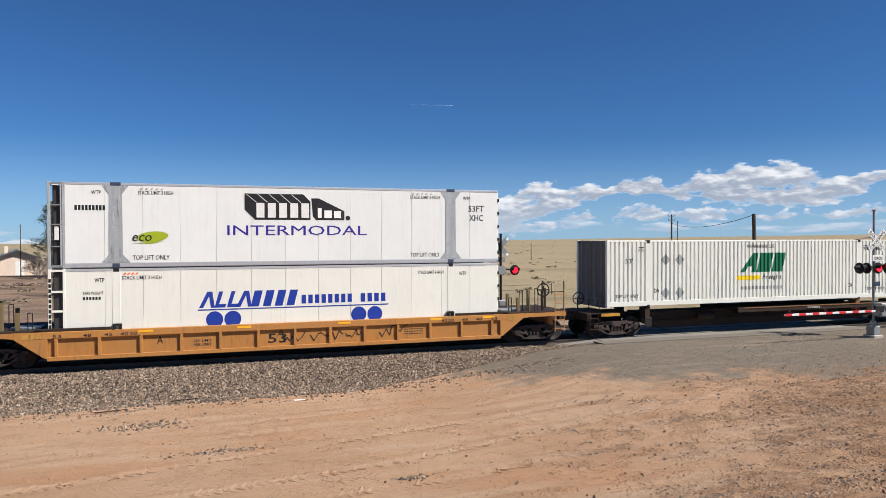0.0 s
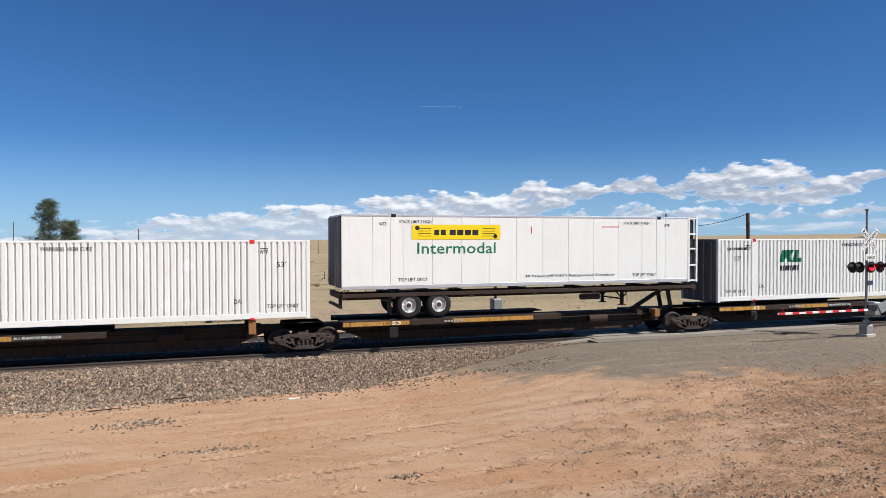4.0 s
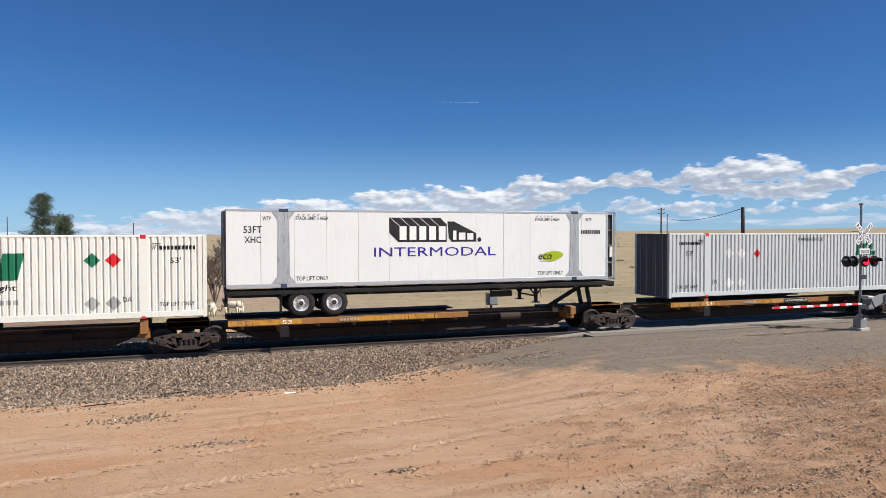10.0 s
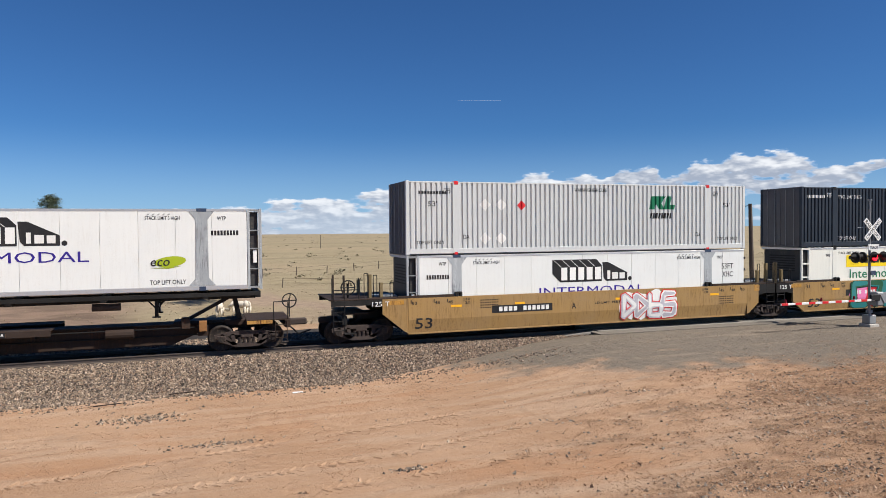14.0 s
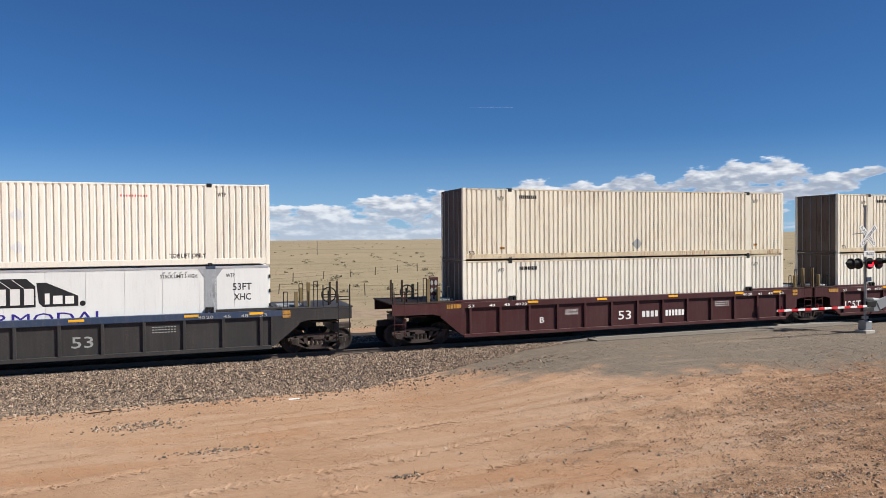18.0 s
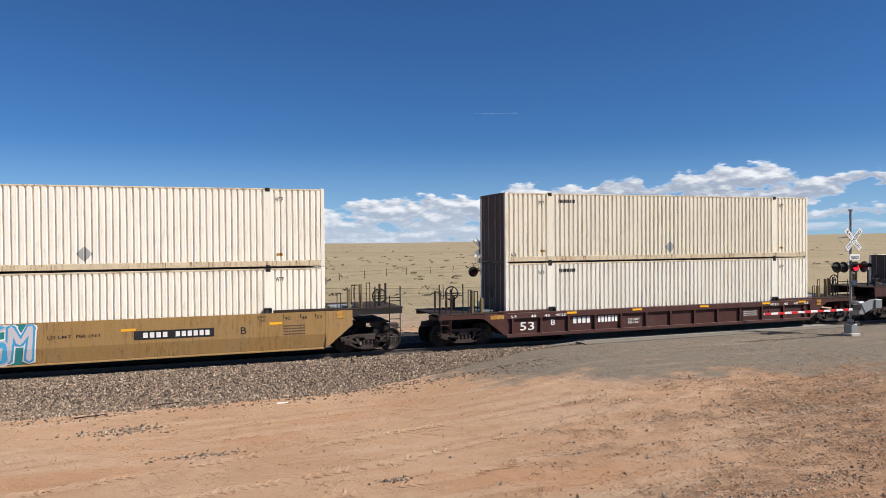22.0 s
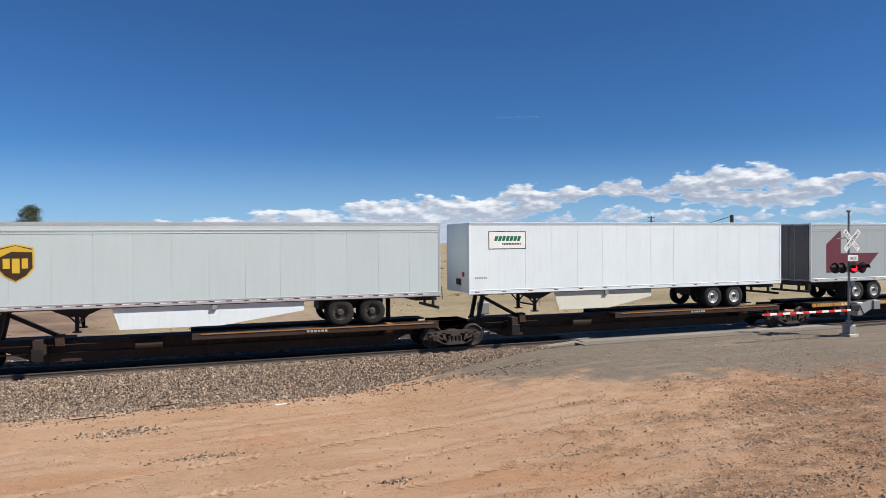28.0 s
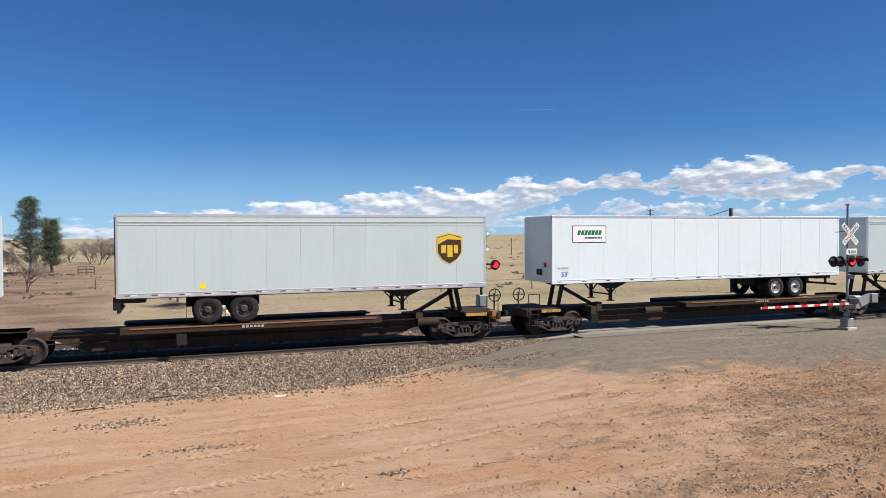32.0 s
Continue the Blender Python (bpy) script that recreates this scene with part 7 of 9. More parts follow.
def blobs(seed, x0, x1, z0, z1, cols, n, edge="w", seg="well", base=0.0, lo=0.34):
    """Spray-painted lettering that cannot be read: rounded, outlined shapes in a row, over a cloud of colour."""
    def f(o):
        rng = random.Random(seed)
        w = (x1 - x0) / n
        keep = (lambda z: min(1.68, max(lo, z)))
        for i in range(n):
            cx = x0 + w * (i + 0.5)
            rag = []
            k = 16
            for j in range(k):
                a = 6.28318 * j / k
                q = 0.80 + 0.35 * rng.random()
                rag.append((cx + 0.66 * w * q * math.cos(a), keep((z0 + z1) / 2 + 0.62 * (z1 - z0) * q * math.sin(a))))
            lay(o, "spray_cloud", shape(rag), rng.choice(cols[2:] or cols), seg, base - 0.010 - 0.0006 * i)
        nodes = [(0.10, 0.04), (0.88, 0.04), (0.04, 0.5), (0.95, 0.5), (0.12, 0.97), (0.92, 0.97), (0.5, 0.5), (0.5, 0.02), (0.5, 0.98)]
        forms = ((0, 4, 5, 3, 6), (5, 4, 2, 3, 1, 0), (4, 0, 1, 3, 2), (0, 4, 6, 5, 1), (0, 8, 1), (5, 4, 0, 1), (4, 5, 7), (0, 4, 5, 1, 0), (4, 0, 6, 5), (0, 4, 3, 0))
        for i in range(n):
            r2 = random.Random(seed * 31 + i)
            cx, lean, wide = x0 + w * i, r2.uniform(-0.12, 0.18), 1.06
            walk_ = r2.choice(forms)
            for grow, mt, y in ((0.04, edge, base - 0.022), (0.0, cols[i % 2], base - 0.030), (-0.06, cols[(i + 1) % 2], base - 0.036)):
                polys = []
                for j, (a_, b_) in enumerate(zip(walk_, walk_[1:])):
                    p_, q_ = nodes[a_], nodes[b_]
                    ax, az_ = cx + (p_[0] + lean * p_[1]) * w * wide, z0 + p_[1] * (z1 - z0)
                    bx_, bz = cx + (q_[0] + lean * q_[1]) * w * wide, z0 + q_[1] * (z1 - z0)
                    dx, dz = bx_ - ax, bz - az_
                    ln = math.hypot(dx, dz) or 1
                    t1, t2 = max(0.03, 0.16 * w + grow), max(0.04, 0.22 * w + grow)
                    ux, uz = dx / ln, dz / ln
                    e = t1 * 0.8
                    quad = [(ax - uz * t1 - ux * grow, az_ + ux * t1 - uz * grow), (ax - ux * e, az_ - uz * e), (ax + uz * t1 - ux * grow, az_ - ux * t1 - uz * grow), (bx_ + uz * t2 + ux * grow, bz - ux * t2 + uz * grow), (bx_ + ux * e, bz + uz * e), (bx_ - uz * t2 + ux * grow, bz + ux * t2 + uz * grow)]
                    polys.append([(px_, keep(pz_), 0.0006 * j + 0.0001 * (i % 3)) for px_, pz_ in quad])
                lay(o, "spray_letter" if not grow else "spray_outline" if grow > 0 else "spray_fill", shape(*polys), mt, seg, y)
    return f


def wm_tags(seed, zc, spots, mat="w"):
    """Thin scribbled tags."""
    def f(o):
        rng = random.Random(seed)
        for x0, w, h in spots:
            polys = []
            px, pz = x0, zc
            for k in range(9):
                qx, qz = x0 + w * (k + 1) / 9 + rng.uniform(-0.05, 0.05), zc + rng.uniform(-0.5, 0.5) * h
                d = 0.018
                polys.append([(px - d, pz), (px + d, pz), (qx + d, qz), (qx - d, qz)] if abs(qz - pz) > 0.1 else [(px, pz - d), (qx, qz - d), (qx, qz + d), (px, pz + d)])
                px, pz = qx, qz
            lay(o, "spray_tag", shape(*polys), mat, False, 0.078)
    return f


def wm_ribbed(c, letter, bay53=5, num=None, extra=None, t125=None, yy=0.084, drop=0.0):
    """Lettering of a ribbed well; bay53 and num count the bays between the ribs."""
    bay = (lambda k: 0.30 + 1.2958 * k)

    load, side = (num + 2, num - 1) if num in (1, 2) else (3, 2)

    def f(o):
        for x, w in ((0.15, "53"), (1.05, "48"), (1.7, "45"), (14.5, "45"), (15.1, "48"), (15.75, "53")):
            txt(o, w, x, x + 0.26, 1.49 - drop, 1.60 - drop, c)
        for x in (2.2, 13.65):
            txt(o, "40", x, x + 0.24, 1.49 - drop, 1.60 - drop, c)
            txt(o, "20", x + 0.28, x + 0.52, 1.49 - drop, 1.60 - drop, c)
        for x in (2.75, 6.0, 9.6, 13.2, 15.4):
            lay(o, "yellow_mark", shape(rect(x, x + 0.48, 1.57 - drop, 1.655 - drop)), "yellow", False, -0.006)
        b = bay(bay53)
        txt(o, "53", b + 0.30, b + 0.96, 0.68 - 0.3 * drop, 1.06 - 0.4 * drop, c, False, 0, yy)
        if t125 is not None:
            txt(o, "125T", bay(t125) + 0.1, bay(t125) + 1.1, 0.68, 1.0, c, False, 0, yy)
        txt(o, letter, bay(side) + 0.45, bay(side) + 0.65, 0.72, 0.96, c, False, 0, yy)
        if num is not None:
            number(o, bay(num) + 0.18, bay(num) + 1.06, 0.74, 1.0, 4, c, False, yy)
            number(o, bay(num + 1) + 0.10, bay(num + 1) + 1.12, 0.74, 1.0, 6, c, False, yy)
        txt(o, "LD LMT", bay(load) + 0.35, bay(load) + 0.95, 1.14 - drop, 1.23 - drop, c, False, 0, yy)
        txt(o, "PER UNIT", bay(load) + 0.35, bay(load) + 0.95, 1.0 - drop, 1.09 - drop, c, False, 0, yy)
        lay(o, "small_print", shape(*[rect(bay(9) + 0.2 + 0.1 * j, bay(9) + 0.27 + 0.1 * j, 1.25 - drop - 0.09 * k, 1.28 - drop - 0.09 * k) for k in range(3) for j in range(8)]), c, False, yy)
        if extra:
            extra(o)
    return f


def wm_brown(letter, graf=None):
    def f(o):
        wk_load_lines(o, "w")
        txt(o, "53", 0.06, 0.69, 0.50, 0.90, "w", "well")
        number(o, 3.94, 4.85, 0.90, 1.10, 4, "w")
        number(o, 5.05, 6.31, 0.90, 1.10, 6, "w")
        txt(o, letter, 6.95, 7.2, 0.88, 1.13, "w")
        txt(o, "WELL LD LMT", 7.7, 8.9, 1.12, 1.22, "w")
        # slanted sign of four blocks over a wedge
        if not graf:
            for k in range(4):
                a = 10.0 + 0.68 * k
                lay(o, "logo_block", shape(rect(a, a + 0.56, 1.0, 1.28, 0.5)), "w")
            lay(o, "logo_wedge", shape([(9.63, 0.88), (12.3, 0.92), (12.2, 0.96), (9.85, 0.96)]), "w")
        for x, z in ((3.0, 1.55), (14.6, 1.2)):
            lay(o, "small_print", shape(*[rect(x + 0.09 * j, x + 0.09 * j + 0.06, z - 0.09 * k, z + 0.035 - 0.09 * k) for k in range(3) for j in range(8)]), "w")
        if graf:
            graf(o)
    return f


# ---------------------------------------------------------------- the train, front to rear
# places are metres along the train; at t seconds it has gone speed * t
MOVING = []


def put(ob, u, y, z):
    """Set a thing at place u of the train, to be keyed in motions()."""
    ob.matrix_basis = pose(u, y, z)
    MOVING.append((ob, u, y, z))
    return ob


BOX_Z, VAN_Z, WELL_Z = 1.32, 2.15, 0.44


def again(ob, u, y, z):
    return put(copy_thing(ob, pose(u, y, z)), u, y, z)


def on_spine(ob, u):
    return put(ob, u, SIDE, BOX_Z)


def van(ob, u):
    return put(ob, u, SIDE, VAN_Z)


BOX_SLANT = corr_container("white ribbed container with green slanted logo blocks", "offwhite", m_slant(6.97), "black")
on_spine(BOX_SLANT, 16.22)
van(trailer("grey van trailer with black slanted logo and yellow bar", "tgrey", m_slant_van, wheels="L", rim=("rim", "rim"), skirt=(5.6, 11.6)), 36.82)
BOX_DISC = corr_container("white ribbed container with orange-yellow end and round red sign", "white", m_disc(), "black", left="yellow", right="strip", doors="doorbrown_shade")
put(BOX_DISC, 55.32, SIDE, 2.38)
put(chassis("black container chassis with one white wheel rim", "L", ("dkrim", "rim")), 55.32, SIDE, 2.17)
on_spine(corr_container("grey ribbed container with lime green stripes", "grey", m_lime, "red"), 74.31)
on_spine(corr_container("white ribbed container with round red and orange sign", "white", m_disc(low=True), "black"), 92.72)
BOX_GREEN_A = corr_container("white ribbed container with green carrier logo", "white", m_green(), "red")
on_spine(BOX_GREEN_A, 110.0)
REEF_YEL_R = reefer_container("white insulated container with yellow sign panel", "white", m_yellow(False, False, True), "R", posts=False)
put(REEF_YEL_R, 127.28, SIDE, 2.30)
put(chassis("red-brown container chassis with pale rims", "L", "rim", "rust"), 127.28, SIDE, 2.17)
again(BOX_GREEN_A, 144.56, SIDE, BOX_Z)
REEF_YEL_N = reefer_container("clean white insulated container with black-bordered yellow panel", "white", m_yellow(True, False, True), "L", posts=False)
on_spine(REEF_YEL_N, 163.31)
on_spine(corr_container("light grey ribbed container with purple sign panel", "lgrey", m_purple(2.36, 12.7), "red"), 180.63)
REEF_BLOCK = reefer_container("white insulated container with black block logo, grey lift posts", "white", m_block(), "L")
on_spine(REEF_BLOCK, 197.96)
van(trailer("white horizontally ribbed refrigerated trailer with glue stains", "offwhite", m_swoosh, wheels="R", rim=("dkrim", "rim"), skirt=(6.0, 11.0), reefer=True, slats=True), 215.51)
van(trailer("plain white refrigerated trailer with red wind logo", "vanwhite", m_wind, wheels="L", rim=("rim", "rim"), reefer=True, toprail="black"), 233.57)
on_spine(corr_container("white ribbed container, orange-yellow bay, round red sign", "white", m_disc(True), "black", left=None, right="yellow", doors="doorbrown_shade"), 251.95)
on_spine(corr_container("light grey ribbed container with purple panel and blue triangle", "lgrey", m_purple(10.05, 2.32), "red"), 272.67)
on_spine(corr_container("off-white ribbed container with green slanted logo", "offwhite", m_slant(7.9, True), "red"), 290.19)
REEF_BLOCK_R = reefer_container("white insulated container with cooling frame at the rear", "white", m_block(True), "R")
put(REEF_BLOCK_R, 306.95, SIDE, 2.25)
put(chassis("black container chassis with bright rims", "L", ("rim", "rim")), 306.95, SIDE, 2.17)
BOX_GREEN_B = corr_container("pale grey ribbed container with green logo near one end", "palegrey", m_green(True), "red")
on_spine(BOX_GREEN_B, 325.83)
put(copy_thing(REEF_BLOCK, pose(0, 0, 0)), 344.26, SIDE, 2.25)
put(chassis("red-brown container chassis with one pale rim", "R", ("rim", "dkrim"), "rust"), 344.26, SIDE, 2.17)
again(BOX_DISC, 362.46, SIDE, BOX_Z)
NAVY_A = corr_container("dark navy ribbed container with sky-blue smile arc", "navy", m_smile(4.85, 3.55), "black")
on_spine(NAVY_A, 379.96)
REEF_YEL_L = reefer_container("off-white insulated container with yellow panel and green lettering", "offwhite", m_yellow(False, False, True), "L", posts=False)
on_spine(REEF_YEL_L, 397.52)
again(REEF_BLOCK_R, 414.51, SIDE, 2.25)
put(chassis("black container chassis under a white container", "L", "dkrim"), 414.51, SIDE, 2.17)


def in_well(ob, u, tier=0):
    return put(ob, u, SIDE, WELL_Z + tier * (HIGH + 0.014))


REEF_BLUE = reefer_container("off-white insulated container with blue block logo and discs", "offwhite", m_blue, "L", posts=False)
in_well(REEF_BLUE, -4.92)
in_well(copy_thing(REEF_BLOCK, pose(0, 0, 0)), -4.92, 1)
in_well(copy_thing(REEF_BLOCK, pose(0, 0, 0)), 436.07)
in_well(copy_thing(BOX_GREEN_B, pose(0, 0, 0)), 436.07, 1)
in_well(copy_thing(REEF_YEL_L, pose(0, 0, 0)), 455.54)
NAVY_B = corr_container("dark navy ribbed container with smile arc and pale placards", "navy", m_smile(5.6, 12.95), "black")
in_well(NAVY_B, 455.54, 1)
in_well(copy_thing(REEF_YEL_N, pose(0, 0, 0)), 475.1)
in_well(copy_thing(REEF_BLOCK, pose(0, 0, 0)), 475.1, 1)
in_well(copy_thing(REEF_YEL_L, pose(0, 0, 0)), 498.66)
in_well(reefer_container("off-white insulated container with blue striped logo", "offwhite", m_striped, "L", posts=False), 498.66, 1)
RIB_YEL_A = corr_container("cream ribbed container with yellow panel and green lettering", "creamw", m_yellow(False, True), "black")
RIB_YEL_B = corr_container("white ribbed container with black-bordered yellow panel", "white", m_yellow(True, True), "black")
in_well(RIB_YEL_A, 518.22)
in_well(RIB_YEL_B, 518.22, 1)
in_well(copy_thing(REEF_BLOCK, pose(0, 0, 0)), 537.73)
in_well(corr_container("weathered cream ribbed container with yellow panel", "creamw", m_yellow(False, True), "black"), 537.73, 1)
CREAMS = {k: corr_container(lb, k, m_cream, "black", doors="doorbrown_shade", rail="rusty", posts=None) for k, lb in (("cream", "faded cream ribbed container with grey placard frame"), ("creamw", "pale cream ribbed container, lightly stained"), ("rustcream", "cream ribbed container streaked with rust"))}
_first = {}
for u, lo, hi in ((561.36, "creamw", "cream"), (580.89, "creamw", "cream"), (600.47, "cream", "rustcream"), (624.19, "creamw", "creamw"), (643.68, "creamw", "creamw"), (663.11, "creamw", "creamw"),
                  (686.67, "creamw", "cream"), (710.09, "creamw", None), (729.57, "cream", "creamw"), (749.0, "creamw", "cream"), (772.6, "cream", None), (796.41, "cream", None)):
    for tier, k in ((0, lo), (1, hi)):
        if k:
            ob = CREAMS[k] if k not in _first else copy_thing(CREAMS[k], pose(0, 0, 0))
            _first[k] = 1
            in_well(ob, u, tier)

# trailers at the rear
van(trailer("white van trailer with white sign panel", "vanwhite", m_framed(1.55, 1.76, 2.0, 0.76, False, 0.22), wheels="R", rim=("dkrim", "dkrim"), toprail="alu"), 817.91)
SHORT_VAN = trailer("short pale grey parcel trailer with gold shield", "parcel", m_shield(1.56, None, 2.2), length=13.68, wheels="R", rim=("dkrim", "dkrim"), bands=True, tape=0.62)
van(SHORT_VAN, 835.15)
van(trailer("pale grey parcel trailer with gold shield and cream skirt", "parcel", m_shield(1.5, 0.3), wheels="R", rim="dkrim", bands=True, tape=0.62, skirt=(4.3, 10.8)), 852.56)
van(trailer("clean white van trailer with framed green sign", "vanwhite", m_framed(0.9, 1.84, 1.62, 0.68, True), wheels="R", rim=("rim", "rim"), skirt=(3.9, 8.8)), 869.92)
van(trailer("aluminium-grey van trailer with faded maroon shape", "tgrey", m_maroon, wheels="L", rim=("rim", "rim"), bands=True, tape=1.3), 887.92)
part("side_box", bx(6.0, 8.4, 0.12, 0.7, -0.82, -0.06, 0.03), M["galvlight"], again(SHORT_VAN, 907.13, SIDE, VAN_Z), "pale box under the floor")
LONG_VAN = trailer("pale grey parcel trailer with shield near its nose", "parcel", m_shield(14.26, 15.44), wheels="L", rim=("dkrim", "dkrim"), bands=True, tape=0.62, skirt=(5.6, 12.3))
van(LONG_VAN, 925.71)
again(LONG_VAN, 943.02, SIDE, VAN_Z)
again(LONG_VAN, 960.44, SIDE, VAN_Z)
van(trailer("short pale grey parcel trailer, bogie at the tail, gold shield", "parcel", m_shield(12.1, None, 2.7), length=13.68, wheels="L", rim=("dkrim", "dkrim"), bands=True, tape=0.9), 980.4)
van(trailer("white van trailer with framed green sign on its side", "vanwhite", m_framed(1.0, 1.76, 1.62, 0.68, True, 0.45), wheels="R", rim=("rim", "rim")), 997.09)
van(trailer("pale grey van trailer at the end of the train", "parcel", m_none, wheels="R", rim="dkrim", bands=True, tape=0.62), 1015.2)

# spine cars: bogie places, and for every platform the load's place, the runway's end and the hitch
TRUCK = rail_truck()
_n = [0]


def truck(u):
    ob = TRUCK if not _n[0] else copy_thing(TRUCK, pose(u, TRACK, 0))
    _n[0] = 1
    put(ob, u, TRACK, 0.0)


HL, HR = (0.75, 1), (LEN - 0.75, -1)      # hitch at the left end, at the right end
SPINES = (
    ("rust", (16.85, 34.5, 53.0, 70.56), ((16.22, "R", None, 0), (36.82, "L", HR, 0), (55.32, "L", HR, 0))),
    ("rust", (74.9, 91.4, 108.7, 126.0, 143.4, 159.9), ((74.31, "R", None, 0), (92.72, "L", None, 1), (110.0, "L", None, 1), (127.28, "L", HR, 1), (144.56, "L", None, 1))),
    ("rust", (164.2, 180.5, 198.0, 215.1, 232.4, 248.9), ((163.31, "R", None, 1), (180.63, "R", None, 1), (197.96, "R", None, 1), (215.51, "R", HL, 1), (233.57, "L", HR, 1))),
    ("rustor", (253.0, 270.4, 288.1, 305.7, 323.1, 339.8), ((251.95, "R", None, 1), (272.67, "L", None, 1), (290.19, "L", None, 1), (306.95, "L", HR, 1), (325.83, "L", None, 1))),
    ("rust", (344.7, 361.5, 378.4, 396.0, 413.4, 430.1), ((344.26, "R", HL, 0), (362.46, "L", None, 1), (379.96, "L", None, 1), (397.52, "L", None, 1), (414.51, "L", HR, 1))),
    ("rust", (818.2, 834.8, 852.0, 869.4, 887.0, 903.3), ((817.91, "R", HL, 0), (835.15, "R", HL, 0), (852.56, "R", HL, 0), (869.92, "R", HL, 0), (887.92, "L", HR, 1))),
    ("rust", (907.7, 924.7, 941.9, 959.4, 976.9, 993.2), ((907.13, "R", HL, 0), (925.71, "L", HR, 0), (943.02, "L", HR, 0), (960.44, "L", HR, 0), (980.4, "L", (12.9, -1), 0))),
    ("rust", (997.5, 1014.4, 1031.5), ((997.09, "R", HL, 0), (1015.2, "R", HL, 0))),
)
for col, trucks, units in SPINES:
    for u in trucks:
        truck(u)
    k = len(units)
    for i, (u, run, hitch, yel) in enumerate(units):
        put(spine_unit(trucks[i], trucks[i + 1], run, u, hitch, col, i == 0, i == k - 1 and len(trucks) > 3, yel, i % 2 == 0), u, SIDE, 0.0)

gr_pink = blobs(3, 9.3, 13.6, 0.44, 1.62, ["peach", "pink", "aqua", "pink"], 7, "k")
gr_aqua = blobs(7, 2.4, 6.5, 0.44, 1.64, ["silver", "aqua", "teal", "k"], 6, "w")
gr_red = blobs(11, 9.5, 12.2, 0.50, 1.50, ["silver", "w", "w"], 4, "red")
gr_green = blobs(13, 3.0, 14.2, 0.42, 1.60, ["forest", "teal", "pink", "red"], 11, "k")
gr_teal = blobs(17, 8.9, 12.6, 0.46, 1.50, ["teal", "aqua", "teal"], 5, "aqua")
gr_scar = blobs(19, 7.4, 12.4, 0.42, 1.60, ["teal", "yel", "k", "forest"], 4, "w")


def gr_pink_sign(o):
    gr_pink(o)
    lay(o, "red_emblem", shape(rect(8.2, 8.55, 0.62, 1.12), rect(8.6, 8.92, 0.62, 1.12), rect(8.97, 9.3, 0.62, 1.12)), "red", "well", -0.006)


def gr_line(o):
    wm_tags(23, 0.78, ((7.4, 1.0, 0.5), (8.6, 1.2, 0.5), (9.9, 0.6, 0.4), (11.2, 1.1, 0.5)), "k")(o)


def slate_tags(o):
    wm_tags(29, 0.9, ((6.5, 1.2, 0.5), (9.5, 1.0, 0.4)), "w")(o)


def slate_letters(o):
    blobs(31, 11.95, 13.15, 0.60, 1.18, ["silver", "pink", "silver"], 3, "w", False)(o)
    blobs(33, 13.26, 14.4, 0.60, 1.18, ["pink", "silver", "pink"], 3, "w", False)(o)
    wm_tags(37, 0.9, ((4.3, 0.6, 0.5), (4.6, 0.6, 0.55)), "w")(o)


WELLS = (
    ("ribbed", "tanold", None, None, ((-4.92, wm_ribbed("k", "A", 5, None, gr_line, drop=0.43)),), "weathered orange-tan ribbed well car with scrawled tags"),
    ("smooth", "tan", None, "black", ((436.07, wm_smooth(0, gr_red, (3.5, 6.2))), (455.54, wm_smooth(1, gr_green)), (475.1, wm_smooth(2))), "tan smooth-sided well car with spray-painted side"),
    ("ribbed", "slate", "blue", None, ((498.66, wm_ribbed("gmark", "A", 7, 2, slate_tags)), (518.22, wm_ribbed("gmark", "C", 7, None, slate_letters)), (537.73, wm_ribbed("gmark", "B", 7, 1))), "dark slate ribbed well car with dull blue sill"),
    ("ribbed", "maroon", None, None, ((561.36, wm_ribbed("w", "B", 5, 6)), (580.89, wm_ribbed("w", "C", 5, None, None, 0)), (600.47, wm_ribbed("w", "A", 5, 6, None, 0))), "dark maroon ribbed well car with white lettering"),
    ("smooth", "tan", None, "black", ((624.19, wm_smooth(0, None, (3.6, 6.2))), (643.68, wm_smooth(2, gr_pink_sign, (4.0, 4.1))), (663.11, wm_smooth(1, gr_aqua, (9.6, 12.2)))), "tan smooth-sided well car, black ends, spray-painted side"),
    ("ribbed", "brown", None, None, ((686.67, wm_ribbed("w", "B", 0, 2, drop=0.40)),), "mineral-brown ribbed well car with white lettering"),
    ("smooth", "brown", None, None, ((710.09, wm_brown("B")), (729.57, wm_brown("C")), (749.0, wm_brown("A", gr_teal))), "mineral-brown smooth well car with pale slanted sign"),
    ("smooth", "maroon", None, None, ((772.6, wm_brown("B", gr_teal)),), "dark maroon smooth well car with spray paint"),
    ("smooth", "tanold", None, None, ((796.41, wm_smooth(0, gr_scar, (3.6, 6.0))),), "weathered rust-orange well car with colourful spray paint"),
)
for style, col, sill, endcol, units, label in WELLS:
    k = len(units)
    for i, (u, marks) in enumerate(units):
        put(well_unit(style, col, marks, label, i == 0, i == k - 1, sill, endcol, 0.43 if u < 0 else 0.40 if u == 686.67 else 0.0), u, SIDE - 0.16, 0.0)
    truck(units[0][0] - 1.75)
    truck(units[-1][0] + LEN + 1.75)
    for (a, _), (b, _) in zip(units, units[1:]):
        truck((a + LEN + b) / 2)


